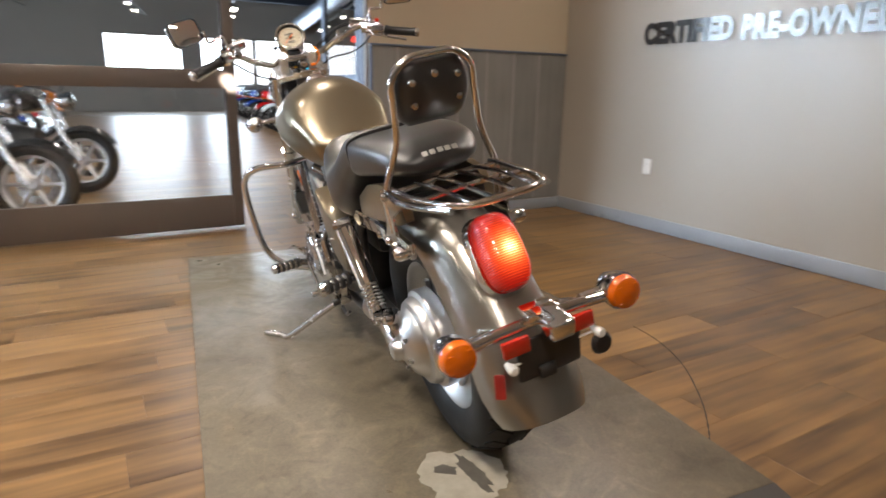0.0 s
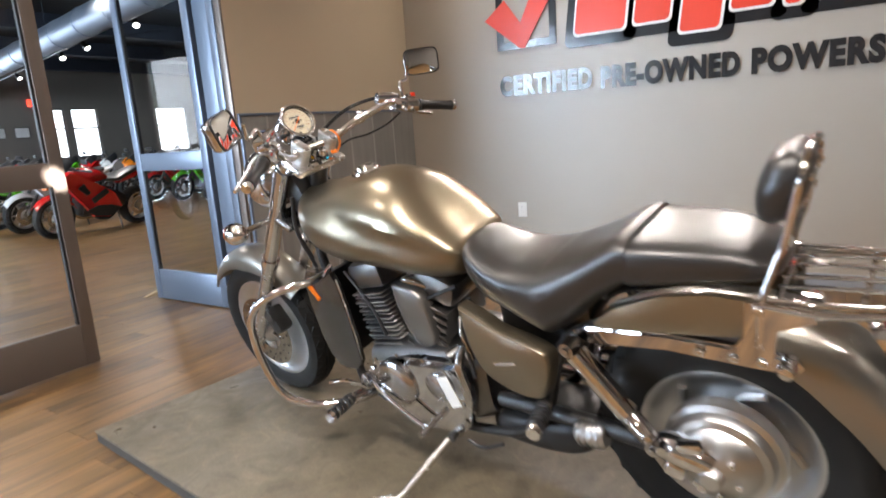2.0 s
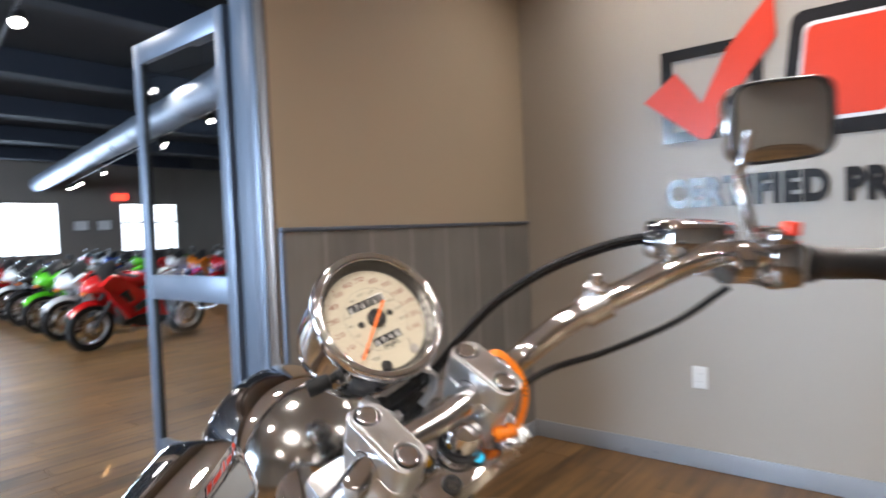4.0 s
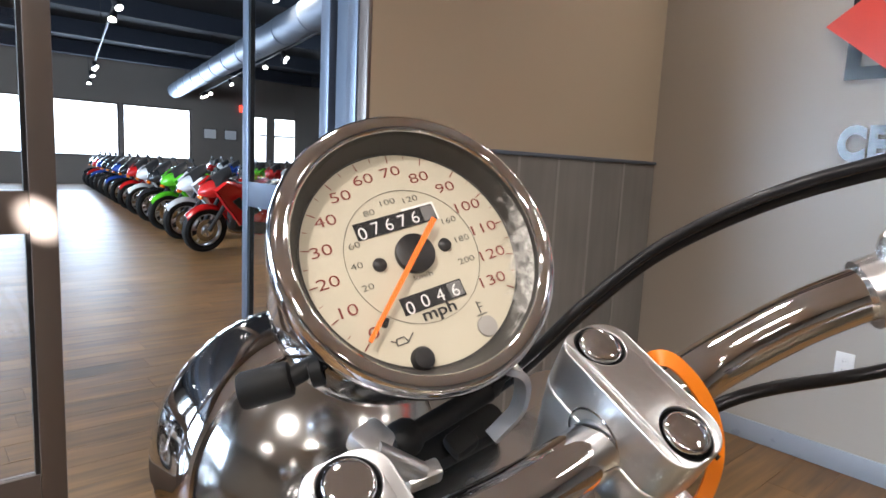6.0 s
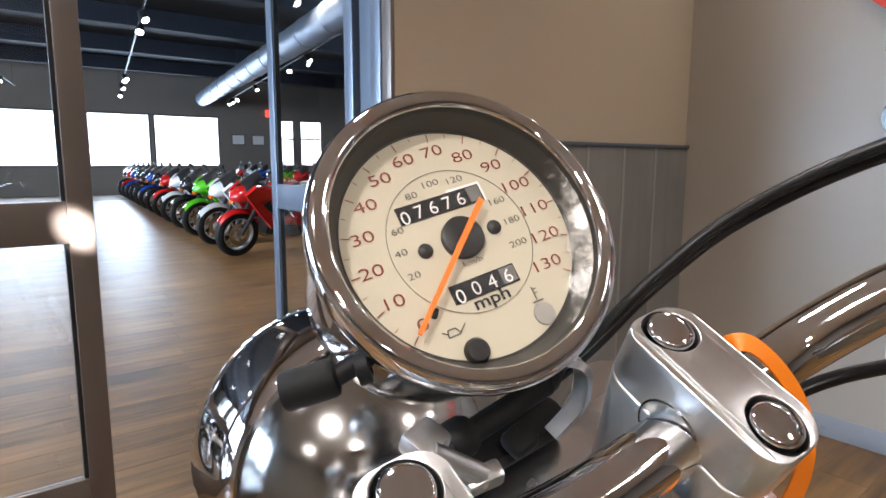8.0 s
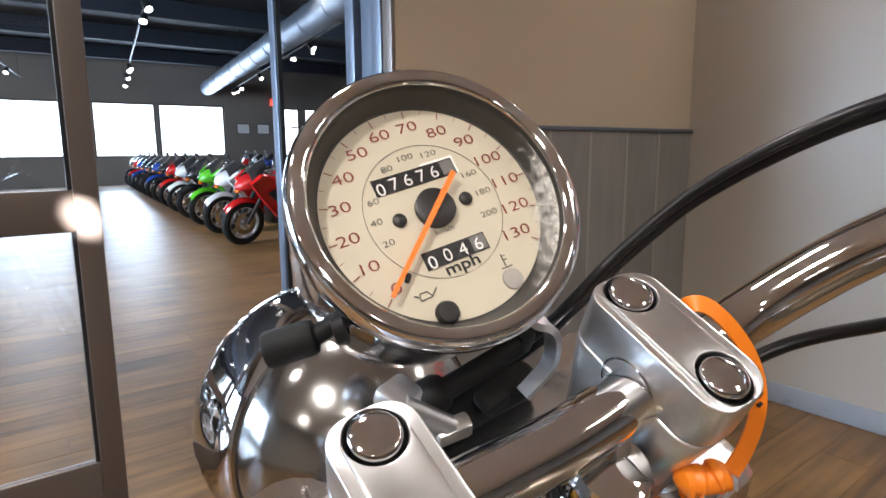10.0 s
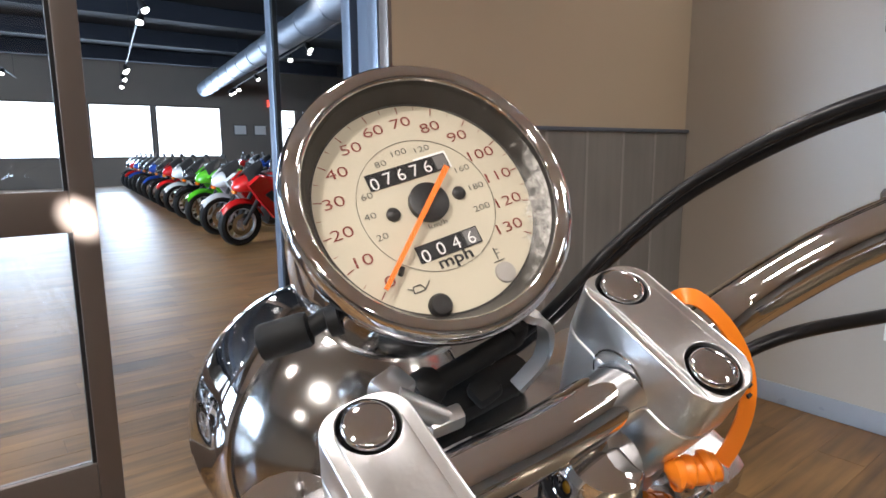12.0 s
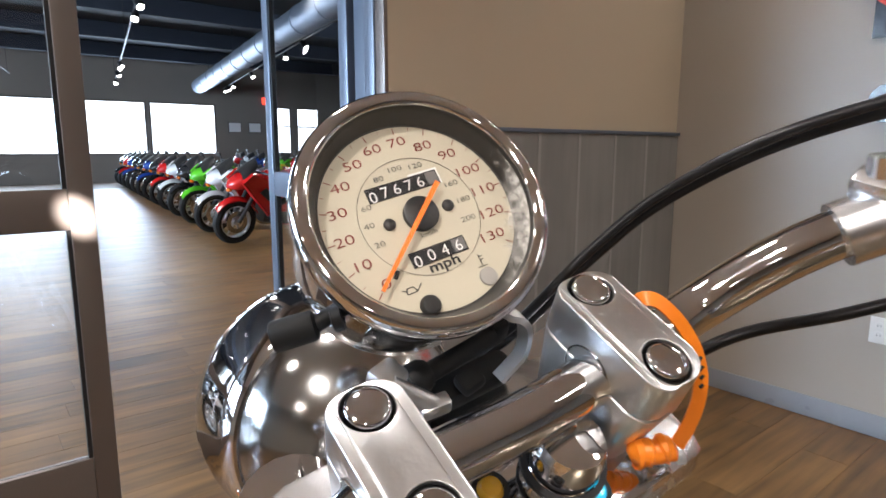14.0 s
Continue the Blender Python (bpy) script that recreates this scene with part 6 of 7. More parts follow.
# orange dealer tag looped round the clamp
bm = bmesh.new()
pts = [(0.0625, 1.294, 1.158), (0.0640, 1.2870, 1.1665), (0.0690, 1.2812, 1.1655), (0.0745, 1.2745, 1.1550), (0.0772, 1.2690, 1.1420), (0.0765, 1.2658, 1.1290), (0.0715, 1.2645, 1.1170), (0.0640, 1.2655, 1.1060), (0.0560, 1.2670, 1.0985)]
line = smooth_line(pts, 6)
rings = []
for k, p in enumerate(line):
    n = Vector((-0.15, -0.80, 0.55)).normalized() * 0.0006
    w = (line[min(k + 1, len(line) - 1)] - line[max(k - 1, 0)]).cross(n).normalized() * 0.0036
    rings.append([p + w + n, p - w + n, p - w - n, p + w - n])
ring_mesh(bm, rings)
tag = part("dealer_tag", bm, ORANGE_TAG, bike, "orange plastic loop tag round the clamp")
bm = bmesh.new()
c0, c1 = Vector((0.0350, 1.2775, 1.0985)), Vector((0.0550, 1.2668, 1.0980))
rnd = random.Random(8)
lumps = [rnd.uniform(-0.0008, 0.0009) for _ in range(9)]
tube(bm, [c0.lerp(c1, k / 8) + Vector((0, 0, lumps[k] * 0.6)) for k in range(9)], lambda t: (0.0066 + lumps[min(8, int(t * 8.99))]) * (1 - 0.55 * max(0, abs(2 * t - 1) - 0.8) / 0.2), 12, 3)
tube(bm, [(0.0372, 1.2785, 1.1030), (0.0400, 1.2790, 1.1105), (0.0516, 1.2745, 1.1160), (0.0610, 1.2720, 1.1215)], 0.0014, 8, 5)
part("tag_clip", bm, ORANGE_TAG, tag)
bm = bmesh.new()
for k in range(4):
    p = line[27 + 2 * k]
    box(bm, (0.0035, 0.0008, 0.0016), p + n * 1.4, turned(-30, 0, 10))
part("tag_print", bm, BLACK, tag, "tiny dark print as plain bars", smooth=False)
# cables
for pts, r in (([(0.010, 1.420, 1.060), (0.020, 1.410, 1.100), (0.055, 1.370, 1.140), (0.096, 1.350, 1.172), (0.135, 1.323, 1.200), (0.175, 1.270, 1.226), (0.235, 1.212, 1.234), (0.290, 1.150, 1.218)], 0.0031),
               ([(0.015, 1.424, 1.053), (0.025, 1.414, 1.093), (0.060, 1.374, 1.133), (0.101, 1.354, 1.165), (0.140, 1.327, 1.193), (0.180, 1.274, 1.219), (0.240, 1.216, 1.227), (0.295, 1.154, 1.211)], 0.0031),
               ([(0.030, 1.400, 1.060), (0.090, 1.330, 1.088), (0.143, 1.294, 1.112), (0.205, 1.258, 1.113), (0.255, 1.198, 1.134), (0.285, 1.150, 1.165)], 0.0037),
               ([(-0.05, 1.38, 1.06), (-0.12, 1.34, 1.07), (-0.20, 1.26, 1.10), (-0.29, 1.15, 1.165)], 0.0037)):
    bm = bmesh.new()
    tube(bm, pts, r, 10, 8)
    part("cable", bm, SHEATH, bike, "black control cable")

# ---- sign on the east wall ----
SX = ROOM_X - 0.002
EAST = Matrix(((0, 0, -1, SX), (-1, 0, 0, 0), (0, 1, 0, 0), (0, 0, 0, 1)))   # x: towards -y, y: up, z: into the room


def on_wall(y, z, out=0.0):
    return Matrix.Translation((-out, y, z)) @ EAST


sign = thing("wall_lettering", "raised gloss black wall lettering", "lettering")
# words set letter by letter along the wall
def wall_word(text, y0, y1, z, height):
    ob = letters("word", text, height * 1.38, LETTER, sign, Matrix.Identity(4), 0.006, height * 0.078, "LEFT", space=1.12)
    me = ob.data
    xs = [v.co.x for v in me.vertices]
    ys = [v.co.y for v in me.vertices]
    w, h = max(xs) - min(xs), max(ys) - min(ys)
    sx, sy = (y0 - y1) / w, height / h
    me.transform(Matrix.Diagonal((sx, sy, 1, 1)) @ Matrix.Translation((-min(xs), -min(ys), 0)))
    # each letter is a part of its own
    bm = bmesh.new()
    bm.from_mesh(me)
    bmesh.ops.remove_doubles(bm, verts=bm.verts, dist=1e-5)
    left = set(bm.verts)
    while left:
        stack, island = [next(iter(left))], set()
        while stack:
            v = stack.pop()
            if v not in island:
                island.add(v)
                stack += [e.other_vert(v) for e in v.link_edges]
        left -= island
        order = list(island)
        index = {v: k for k, v in enumerate(order)}
        faces = [[index[v] for v in f.verts] for f in {f for v in order for f in v.link_faces}]
        lm = bpy.data.meshes.new("letter")
        lm.from_pydata([v.co[:] for v in order], [], faces)
        lm.materials.append(LETTER)
        letter = new("letter", lm)
        letter.parent = sign
        letter.matrix_local = on_wall(y0, z, 0.007)
    bm.free()
    bpy.data.objects.remove(ob)


wall_word("CERTIFIED", 3.632, 2.885, 1.388, 0.158)
wall_word("PRE-OWNED", 2.825, 1.915, 1.380, 0.160)
wall_word("POWERSPORTS", 1.850, 0.62, 1.378, 0.165)

logo = thing("wall_logo", "red and black tick-box logo in raised plain shapes", "logo")
bm = bmesh.new()
for lo, hi in (((-0.49, 0, 0), (-0.435, 0.485, 0.008)), ((-0.055, 0, 0), (0, 0.485, 0.008)), ((-0.435, 0, 0), (-0.055, 0.055, 0.008)), ((-0.435, 0.43, 0), (-0.055, 0.485, 0.008))):
    span(bm, (lo[0] + 0.49, lo[1], lo[2]), (hi[0] + 0.49, hi[1], hi[2]))
ob = part("tick_box", bm, LETTER, logo, "black square tick box frame", smooth=False)
ob.matrix_local = on_wall(3.642, 1.738)
bm = bmesh.new()
plate(bm, [(-0.095, 0.235), (0.075, 0.365), (0.205, 0.185), (0.33, 0.44), (0.545, 0.680), (0.552, 0.45), (0.42, 0.285), (0.235, 0.0), (0.19, 0.005)], 0.006, pose(0, 0, 0.009))
ob = part("tick", bm, SIGN_RED, logo, "large red tick mark")
ob.matrix_local = on_wall(3.642, 1.738)


def blob(name, pts, material, out, label, thick=0.006):
    bm = bmesh.new()
    plate(bm, pts, thick)
    ob = part(name, bm, material, logo, label, smooth=False)
    ob.matrix_local = on_wall(3.06, 1.66, out)


def rounded(x0, x1, y0, y1, slant=0.08, r=0.05, n=4):
    pts = []
    for cx, cy, a0 in ((x1 - r, y1 - r, 0), (x0 + r, y1 - r, 90), (x0 + r, y0 + r, 180), (x1 - r, y0 + r, 270)):
        for k in range(n + 1):
            a = radians(a0 + 90 * k / n)
            x, y = cx + r * math.cos(a), cy + r * math.sin(a)
            pts.append((x + slant * (y - y0), y))
    return pts


# dealer name as plain letter-sized blocks on a black field with a white edge
blocks = [(0.03, 0.42, 0.10, 0.565), (0.455, 0.72, 0.115, 0.45), (0.755, 1.03, 0.02, 0.45), (1.065, 1.33, 0.115, 0.45), (1.365, 1.49, 0.10, 0.60), (1.525, 1.94, 0.115, 0.45), (1.975, 2.24, 0.10, 0.58)]
for x0, x1, y0, y1 in blocks:
    blob("logo_field", rounded(x0 - 0.065, x1 + 0.065, y0 - 0.07, y1 + 0.06, 0.12), LETTER, 0.0, "black logo field", 0.003)
for k, (x0, x1, y0, y1) in enumerate(blocks):
    blob("logo_edge", rounded(x0, x1, y0, y1, 0.12, 0.035), SIGN_WHITE, 0.0035 + 0.0002 * k, "white logo edge", 0.002)
    blob("logo_block", rounded(x0 + 0.016, x1 - 0.016, y0 + 0.018, y1 - 0.018, 0.12, 0.03), SIGN_RED, 0.0058 + 0.0002 * k, "red logo block", 0.002)

# ---- the hall beyond the doors ----
STEEL = mat("galvanised_duct", (0.27, 0.31, 0.37), 0.45, 0.8, vary=0.12, scale=4, rough_vary=0.08)
BEAM = mat("blue_black_steel", (0.018, 0.022, 0.032), 0.8, 0.0, vary=0.2, scale=3)
SPOT_GLOW = mat("lit_spot_lens", (1.0, 0.96, 0.88), 0.4, vary=0, rough_vary=0, emit=26.0)
# spiral duct
d0, d1 = Vector((4.3, 5.3, 3.62)), Vector((8.2, 27.5, 3.62))
duct = thing("air_duct", "round galvanised spiral air duct under the ceiling", "duct")
bm = bmesh.new()
rod(bm, d0, d1, 0.27, 0.27, 28)
part("pipe", bm, STEEL, duct)
dd = (d1 - d0).normalized()
for k in range(15):
    bm = bmesh.new()
    lathe(bm, [(0.27, -0.03), (0.285, -0.025), (0.285, 0.025), (0.27, 0.03)], d0 + dd * (0.8 + 1.5 * k), dd, 28)
    part("seam_band", bm, STEEL, duct)
for k in range(5):
    p = d0 + dd * (1.5 + 4.6 * k)
    bm = bmesh.new()
    rod(bm, p + Vector((0, 0, 0.26)), p + Vector((0, 0, HALL_H - 3.62)), 0.008, seg=8)
    part("hanger", bm, BEAM, duct)
# ceiling joists
for k in range(6):
    bm = bmesh.new()
    y = 7.0 + 3.9 * k
    span(bm, (HALL_X0, y, HALL_H - 0.45), (HALL_X1, y + 0.34, HALL_H - 0.02))
    solo("ceiling_beam", bm, BEAM, "dark blue-black steel ceiling joist", "beam", "structure", smooth=False)
# track lights
rail_rows = [((2.2, 9.2), (6.2, 33.0), (0.0, 4.3, 5.35, 12.5, 13.0, 15.0, 17.5)), ((5.9, 11.5), (9.7, 30.0), (1.0, 4.0, 5.8, 10.3, 14.0, 15.2, 16.0)), ((-1.2, 9.0), (2.7, 30.0), (2.0, 6.0, 8.5, 13.5, 15.5)), ((-4.6, 9.0), (-1.6, 27.0), (1.0, 3.5, 7.0, 11.5, 13.0))]
for (ax, ay), (bx, by), stops in rail_rows:
    a, b = Vector((ax, ay, 3.62)), Vector((bx, by, 3.62))
    u = (b - a).normalized()
    tr = thing("track_light", "black ceiling track with bright spot lamps", "track light", group="ceiling tracks")
    end = min((b - a).length, 18.4)
    bm = bmesh.new()
    rod(bm, a - u * 0.3, a + u * end, 0.02, seg=8)
    part("track", bm, BLACK, tr)
    for x in (0.5, end * 0.5, end - 0.4):
        bm = bmesh.new()
        rod(bm, a + u * x, a + u * x + Vector((0, 0, HALL_H - 3.62)), 0.006, seg=6)
        part("rod", bm, BLACK, tr)
    for k, s in enumerate(stops):
        p = a + u * s
        aim = Vector((0.25 if k % 2 else -0.3, -0.62, -0.75)).normalized()
        bm = bmesh.new()
        rod(bm, p, p + Vector((0, 0, -0.10)), 0.012, seg=8)
        lathe(bm, [(0.0, -0.14), (0.045, -0.13), (0.062, -0.05), (0.066, 0.06), (0.060, 0.062)], p + Vector((0, 0, -0.14)), aim, 16)
        head = part("lamp_head", bm, BLACK, tr)
        bm = bmesh.new()
        lathe(bm, [(0.060, 0.058), (0.045, 0.075), (0, 0.082)], p + Vector((0, 0, -0.14)), aim, 16)
        part("lens", bm, SPOT_GLOW, head, "bright lamp lens")
# exit sign and notices on the far wall
bm = bmesh.new()
box(bm, (0.55, 0.06, 0.26), (11.2, HALL_Y1 - 0.04, 3.22), None, 0.01)
solo("exit_sign", bm, mat("lit_red_sign", (1.0, 0.06, 0.03), 0.4, vary=0, rough_vary=0, emit=2.5), "glowing red exit sign above the windows", "sign")
for x in (9.7, 10.55):
    p = thing("framed_notice", "small pale framed notice on the hall wall", "notice", pose(x, HALL_Y1 - 0.002, 2.1, 90, 0, 0), group="wall notices")
    bm = bmesh.new()
    box(bm, (0.56, 0.44, 0.03), (0, 0, 0.015), None, 0.006)
    part("frame", bm, BRONZE, p)
    bm = bmesh.new()
    box(bm, (0.48, 0.36, 0.006), (0, 0, 0.033))
    part("sheet", bm, SIGN_WHITE, p, smooth=False)


def parked_bike(name, label, m, colour, second, naked=False):
    """A parked motorcycle: x right, y ahead, origin under the front axle's contact."""
    paint = mat("gloss_paint", colour, 0.25, vary=0.06, scale=4, coat=1.0, rough_vary=0.03)
    trim = mat("gloss_trim", second, 0.3, vary=0.06, scale=4, coat=0.8, rough_vary=0.03)
    b = thing(name, label, "motorcycle", m, group="bikes parked in the hall")
    for y, w, tag in ((0, 0.12, "front_wheel"), (-1.40, 0.17, "rear_wheel")):
        bm = bmesh.new()
        lathe(bm, [(0.20, -w * 0.3), (0.225, -w * 0.36), (0.20, 0), (0.225, w * 0.36), (0.20, w * 0.3)], (0, y, 0.31), UX, 28)
        wh = part(tag, bm, CAST, b)
        bm = bmesh.new()
        lathe(bm, [(0, -0.05), (0.035, -0.05), (0.048, -0.03), (0.048, 0.03), (0.035, 0.05), (0, 0.05)], (0, y, 0.31), UX, 16)
        part("hub", bm, CAST, wh)
        for k in range(6):
            a = k * 1.047
            bm = bmesh.new()
            rod(bm, (0, y + 0.04 * math.cos(a), 0.31 + 0.04 * math.sin(a)), (0, y + 0.205 * math.cos(a), 0.31 + 0.205 * math.sin(a)), 0.018, 0.012, 6)
            part("spoke", bm, CAST, wh)
        bm = bmesh.new()
        lathe(bm, [(0.215, -w * 0.38), (0.26, -w * 0.5), (0.295, -w * 0.36), (0.31, 0), (0.295, w * 0.36), (0.26, w * 0.5), (0.215, w * 0.38)], (0, y, 0.31), UX, 36)
        part("tyre", bm, TYRE, wh)
        bm = bmesh.new()
        lathe(bm, [(0.09, -0.004), (0.15, -0.004), (0.15, 0.004), (0.09, 0.004), (0.09, -0.004)], (-0.06, y, 0.31), UX, 24)
        part("brake_disc", bm, DARK_CHROME, wh)
    for s in (-1, 1):
        bm = bmesh.new()
        tube(bm, [(s * 0.10, 0.0, 0.31), (s * 0.10, -0.18, 0.62), (s * 0.10, -0.31, 0.88)], lambda t: 0.030 - 0.006 * t, 10, 3)
        part("fork_leg", bm, BLACK_METAL if not naked else BRUSHED, b)
    bm = bmesh.new()
    rings = []
    for k in range(9):
        a = radians(35 + 15 * k)
        rings.append([(x, 0.345 * math.cos(a) + 0.0, 0.31 + 0.345 * math.sin(a) - 0.05 * (abs(x) / 0.065) ** 2) for x in (-0.065, -0.04, 0, 0.04, 0.065)] + [(x, 0.337 * math.cos(a), 0.31 + 0.337 * math.sin(a) - 0.05 * (abs(x) / 0.065) ** 2) for x in (0.065, 0.04, 0, -0.04, -0.065)])
    ring_mesh(bm, rings)
    part("front_fender", bm, paint, b)
    bm = bmesh.new()
    loft(bm, blend_sections([(-1.15, 0.45, 0.08, 0.08, 0.08, 3), (-0.95, 0.46, 0.15, 0.16, 0.20, 3), (-0.65, 0.46, 0.17, 0.20, 0.22, 3), (-0.38, 0.46, 0.12, 0.15, 0.18, 3)], 3), 16)
    part("engine", bm, BLACK_METAL, b, "dark engine block")
    bm = bmesh.new()
    loft(bm, blend_sections([(-0.34, 0.88, 0.08, 0.05, 0.08, 2.4), (-0.48, 0.89, 0.17, 0.10, 0.12, 2.4), (-0.65, 0.88, 0.18, 0.09, 0.12, 2.4), (-0.80, 0.84, 0.12, 0.04, 0.06, 2.4)], 4), 20)
    part("tank", bm, paint, b)
    bm = bmesh.new()
    loft(bm, blend_sections([(-0.78, 0.80, 0.11, 0.03, 0.05, 3), (-0.95, 0.79, 0.15, 0.035, 0.05, 3), (-1.15, 0.85, 0.13, 0.04, 0.06, 3), (-1.40, 0.91, 0.09, 0.04, 0.04, 3)], 4), 18)
    part("seat", bm, LEATHER, b, "black seat")
    bm = bmesh.new()
    loft(bm, blend_sections([(-1.05, 0.76, 0.12, 0.05, 0.06, 2.6), (-1.35, 0.84, 0.11, 0.05, 0.07, 2.6), (-1.62, 0.93, 0.05, 0.02, 0.03, 2.4)], 4), 18)
    part("tail", bm, paint, b)
    bm = bmesh.new()
    tube(bm, [(-0.36, -0.36, 0.98), (-0.18, -0.28, 0.985), (0.18, -0.28, 0.985), (0.36, -0.36, 0.98)], 0.014, 10, 4)
    part("handlebar", bm, BLACK_METAL, b)
    for s in (-1, 1):
        bm = bmesh.new()
        tube(bm, [(s * 0.22, -0.27, 1.0), (s * 0.27, -0.25, 1.10), (s * 0.30, -0.25, 1.12)], 0.008, 8, 3)
        box(bm, (0.13, 0.03, 0.07), (s * 0.36, -0.25, 1.13), None, 0.012)
        part("mirror", bm, BLACK, b)
    if not naked:
        for s in (-1, 1):
            bm = bmesh.new()
            outer = [(0.02, 0.86), (-0.12, 0.98), (-0.30, 0.90), (-0.52, 0.78), (-0.80, 0.62), (-0.92, 0.40), (-0.70, 0.26), (-0.45, 0.30), (-0.30, 0.48), (-0.12, 0.68)]
            rings = []
            for q, f in ((0.24, 0.86), (0.26, 1.0), (0.20, 1.02)):
                cy, cz = -0.42, 0.62
                rings.append([(s * (q - 0.10 * max(0, (y + 0.30)) ), cy + (y - cy) * f, cz + (z - cz) * f) for y, z in outer])
            ring_mesh(bm, rings)
            part("fairing", bm, paint, b)
            bm = bmesh.new()
            box(bm, (0.008, 0.30, 0.09), (s * 0.268, -0.55, 0.60), turned(-28), 0.003)
            part("decal", bm, trim, b, "contrast stripe")
            bm = bmesh.new()
            plate(bm, [(-0.30, 0.40), (-0.44, 0.31), (-0.72, 0.27), (-0.90, 0.38), (-0.74, 0.44), (-0.50, 0.46)], 0.012, Matrix(((0, 0, s, s * 0.262), (1, 0, 0, 0), (0, 1, 0, 0), (0, 0, 0, 1))), 0.004)
            part("belly_panel", bm, BLACK, b, "black lower fairing panel")
            bm = bmesh.new()
            plate(bm, [(-0.20, 0.74), (-0.34, 0.62), (-0.40, 0.66), (-0.30, 0.80)], 0.010, Matrix(((0, 0, s, s * 0.258), (1, 0, 0, 0), (0, 1, 0, 0), (0, 0, 0, 1))), 0.003)
            part("vent", bm, BLACK, b, "black fairing vent")
        bm = bmesh.new()
        loft(bm, blend_sections([(0.12, 0.80, 0.03, 0.02, 0.03, 2.4), (0.05, 0.84, 0.12, 0.06, 0.10, 2.4), (-0.12, 0.90, 0.19, 0.08, 0.16, 2.4), (-0.28, 0.93, 0.18, 0.05, 0.14, 2.4)], 4), 20)
        part("nose", bm, paint, b)
        bm = bmesh.new()
        box(bm, (0.16, 0.03, 0.07), (0, 0.075, 0.82), turned(35), 0.012)
        part("headlight", bm, GLASS, b)
        bm = bmesh.new()
        rings = [[(x * w, y, z - 0.10 * (x * x)) for x in (-1, -0.5, 0, 0.5, 1)] + [(x * w, y - 0.006, z - 0.006 - 0.10 * (x * x)) for x in (1, 0.5, 0, -0.5, -1)] for w, y, z in ((0.16, -0.02, 0.99), (0.15, -0.16, 1.10), (0.10, -0.26, 1.16))]
        ring_mesh(bm, rings)
        part("windscreen", bm, BLACK, b, "dark smoked windscreen")
        bm = bmesh.new()
        box(bm, (0.10, 0.05, 0.05), (0.0, 0.10, 0.74), None, 0.02)
        part("marker_lamp", bm, AMBER, b)
    else:
        bm = bmesh.new()
        lathe(bm, [(0, -0.10), (0.06, -0.08), (0.09, 0), (0.09, 0.03)], (0, -0.12, 0.88), (0, 1, 0), 24)
        part("headlight", bm, CHROME, b, "round chrome headlight")
        bm = bmesh.new()
        lathe(bm, [(0.088, 0.028), (0.05, 0.045), (0, 0.05)], (0, -0.12, 0.88), (0, 1, 0), 24)
        part("headlight_lens", bm, GLASS, b)
    bm = bmesh.new()
    tube(bm, [(0.12, -0.35, 0.40), (0.14, -0.50, 0.22), (0.17, -0.95, 0.22), (0.19, -1.20, 0.33)], 0.03, 10, 4)
    tube(bm, [(0.19, -1.15, 0.31), (0.20, -1.25, 0.36), (0.21, -1.65, 0.50)], 0.055, 12, 3)
    part("exhaust", bm, CHROME, b, "chrome exhaust")
    bm = bmesh.new()
    tube(bm, [(-0.12, -0.95, 0.28), (-0.20, -0.93, 0.14), (-0.28, -0.90, 0.012)], 0.012, 8, 3)
    part("side_stand", bm, BLACK_METAL, b)
    return b


RED, WHITE, GREEN, DARK, BLUE, ORANGE = (0.55, 0.012, 0.012), (0.70, 0.70, 0.70), (0.10, 0.50, 0.02), (0.02, 0.02, 0.022), (0.02, 0.06, 0.30), (0.75, 0.20, 0.01)
tones = {"red": (RED, DARK), "white": (WHITE, BLUE), "green": (GREEN, DARK), "black": (DARK, WHITE), "blue": (BLUE, WHITE), "orange": (ORANGE, DARK)}
LEAN = Matrix.Rotation(radians(-9), 4, "Y")
row_dir = Vector((0.115, 1.0, 0)).normalized()
masters = {}


def park(tone, x, y, heading, naked=False):
    m = pose(x, y, 0.0, 0, 0, heading) @ Matrix.Translation((0.03, 0, 0)) @ LEAN
    key = (tone, naked)
    if key in masters:
        copy_thing(masters[key], m)
    else:
        kind = "roadster" if naked else "sport bike"
        masters[key] = parked_bike("parked_motorcycle", f"glossy {tone} {kind} parked on its stand in the hall", m, *tones[tone], naked)


for k, tone in enumerate(("red", "white", "green", "black", "white", "red", "black", "blue", "black", "black", "blue", "red", "black")):
    p = Vector((3.25, 10.75, 0)) + row_dir * 1.28 * k
    park(tone, p.x, p.y, 100)
for k, tone in enumerate(("red", "black", "green", "red", "orange", "white", "red", "green", "black", "blue", "white", "red")):
    p = Vector((6.9, 10.9, 0)) + row_dir * 1.28 * k
    park(tone, p.x, p.y, 100)
for k, tone in enumerate(("red", "green", "white", "black", "orange", "blue", "red", "white")):
    p = Vector((10.6, 11.6, 0)) + row_dir * 1.5 * k
    park(tone, p.x, p.y, 100)
for tone, x, y, h, nk in (("black", -0.655, 5.58, 252, True), ("black", -0.32, 7.12, 250, True), ("white", -2.6, 6.6, 250, True), ("black", -1.5, 10.2, 240, True), ("blue", -1.3, 11.6, 240, True), ("red", -1.2, 13.0, 240, True),
                          ("black", -1.0, 14.4, 240, False), ("orange", -0.9, 15.8, 240, False), ("white", -3.6, 8.6, 230, True), ("black", -3.4, 10.4, 235, False), ("red", -3.6, 12.2, 235, False)):
    park(tone, x, y, h, nk)

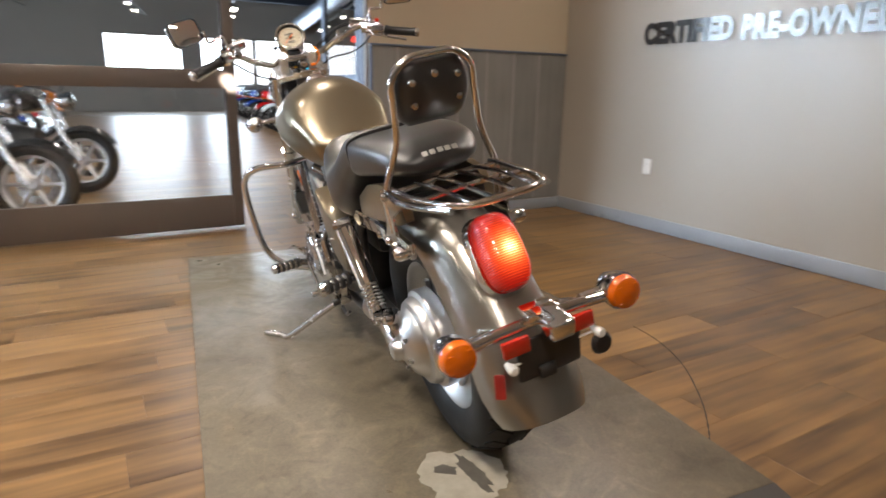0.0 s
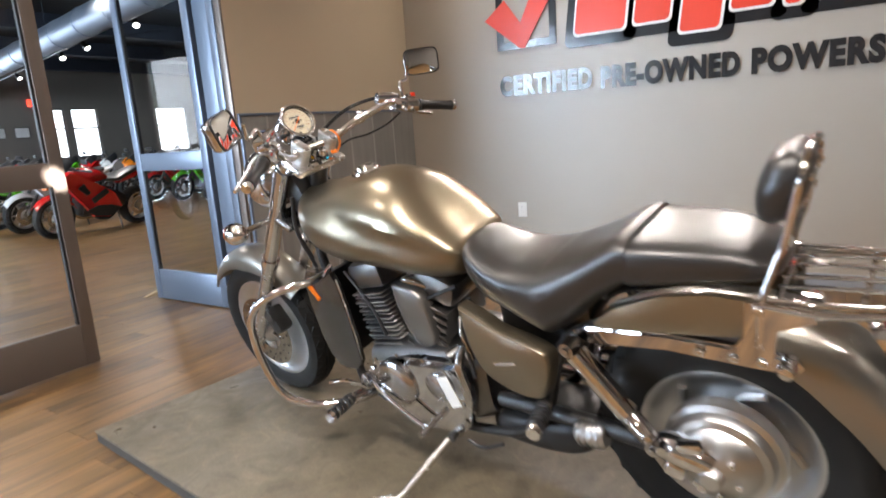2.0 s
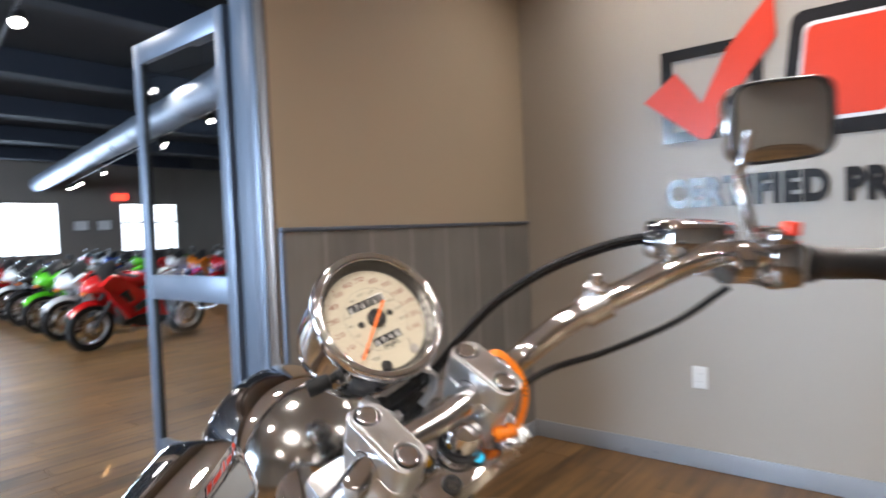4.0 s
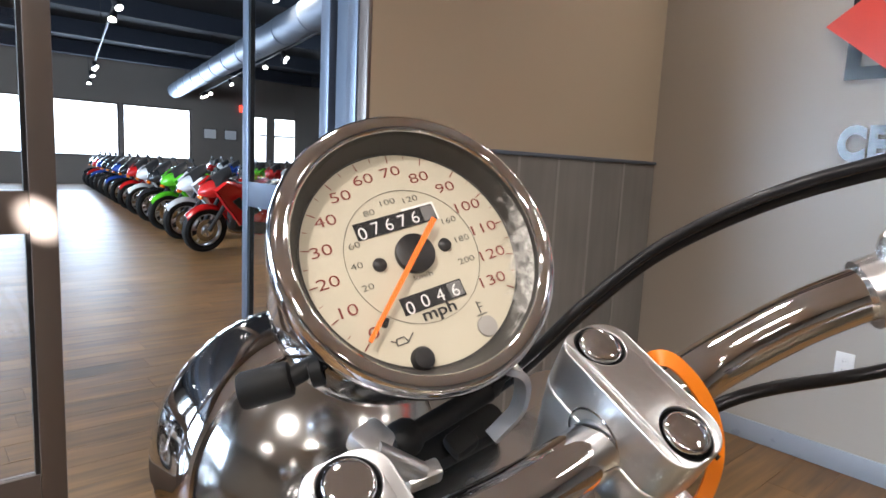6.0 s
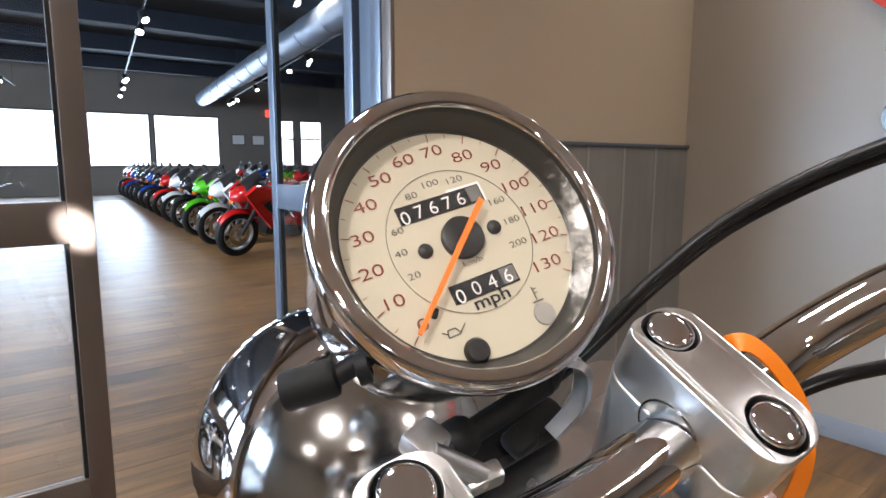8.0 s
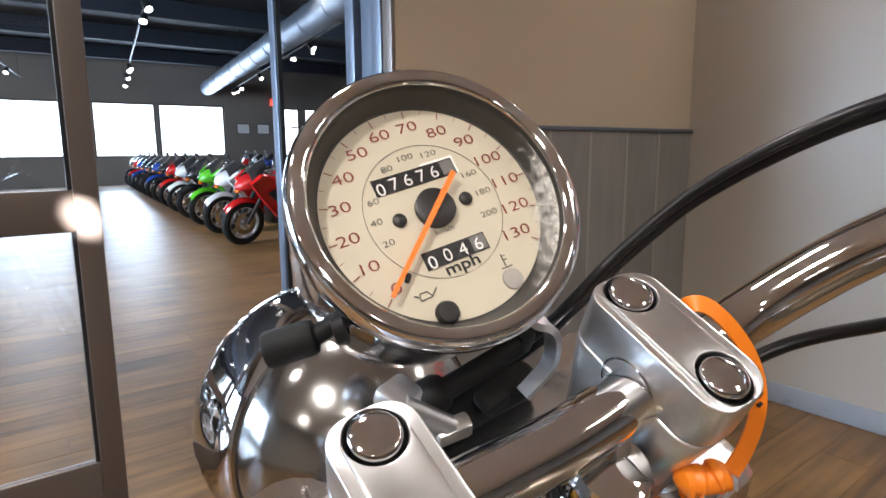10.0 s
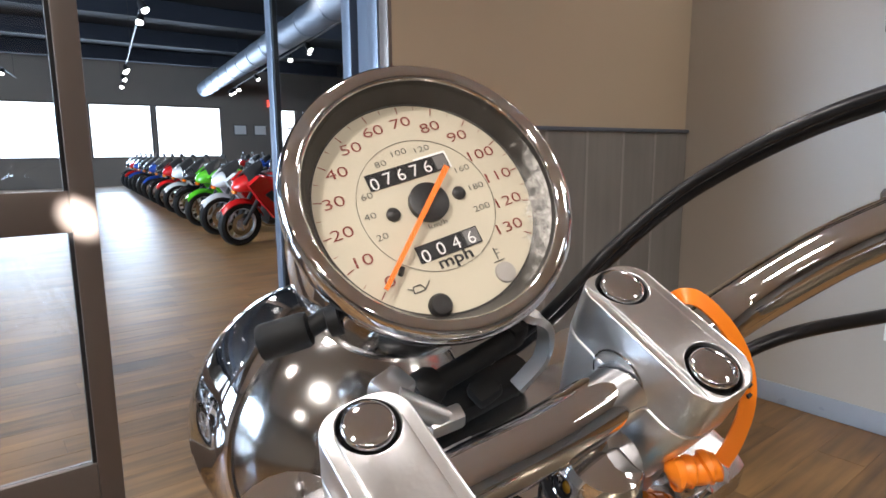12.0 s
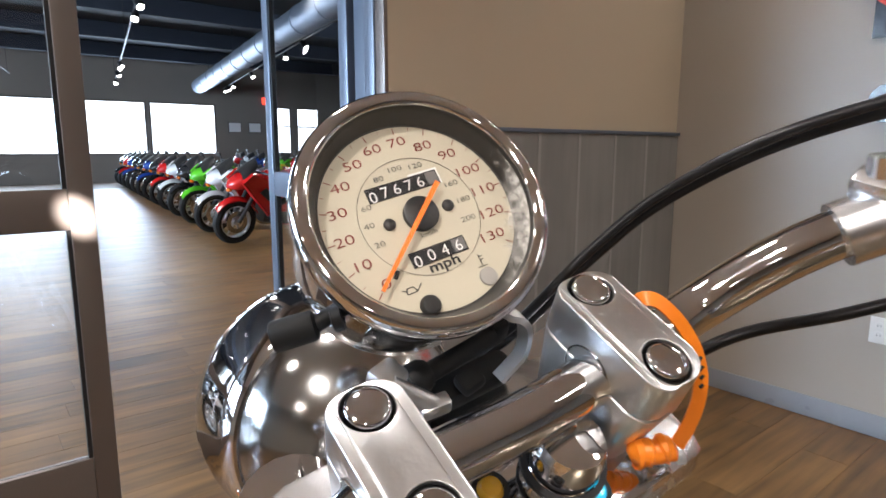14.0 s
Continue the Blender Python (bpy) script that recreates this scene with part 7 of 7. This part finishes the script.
# ---- floor planks ----
floor = bpy.data.objects["floor"]
PW, PL = 0.18, 1.22
plank_mesh = []
for ln in (PL,):
    bm = bmesh.new()
    span(bm, (0.0003, 0.0003, -0.003), (ln - 0.0003, PW - 0.0003, 0.0), 0.0006, 1)
    me = bpy.data.meshes.new("plank")
    bm.to_mesh(me)
    bm.free()
    me.materials.append(WOOD)
    plank_mesh.append(me)
near, count = [], 0
far_v, far_f = [], []
row = 0
y = -3.4
while y < 24:
    off = (row * 0.47) % 1.0 * PL
    x = (-6.1 if y > PART_Y - 0.2 else -4.4) - off
    while x < (8.0 if y > PART_Y else ROOM_X - 0.02):
        if -1.8 < x < 2.5 and 0.3 < y < 5.4 and count < 290:
            ob = new("plank", plank_mesh[0])
            ob.parent = floor
            ob.location = (x, y, 0)
            count += 1
        else:
            i = len(far_v)
            hall = y > PART_Y - 0.05
            u0 = max(x + 0.001, HALL_X0 + 0.01 if hall else ROOM_X0 + 0.01)
            u1 = min(x + PL - 0.001, HALL_X1 - 0.01 if hall else ROOM_X - 0.002)
            if u1 - u0 < 0.02:
                x += PL
                continue
            far_v += [(u0, y + 0.001, 0), (u1, y + 0.001, 0), (u1, y + PW - 0.001, 0), (u0, y + PW - 0.001, 0)]
            far_v += [(a, b, -0.003) for a, b, _ in far_v[i:i + 4]]
            far_f += [(i, i + 1, i + 2, i + 3), (i + 4, i + 5, i + 1, i), (i + 5, i + 6, i + 2, i + 1), (i + 6, i + 7, i + 3, i + 2), (i + 7, i + 4, i, i + 3)]
        x += PL
    y += PW
    row += 1
me = bpy.data.meshes.new("far_planks")
me.from_pydata(far_v, [], far_f)
FAR_WOOD = WOOD.copy()
nt = FAR_WOOD.node_tree
geo = nt.nodes.new("ShaderNodeNewGeometry")
for ln in list(nt.links):
    if ln.from_node.bl_idname == "ShaderNodeObjectInfo":
        nt.links.new(geo.outputs["Random Per Island"], ln.to_socket)
me.materials.append(FAR_WOOD)
ob = new("far_planks", me)
ob.parent = floor
tagged(ob, "brown wood-look vinyl planks", kind="stuff")
floor.data.materials[0] = GROUT
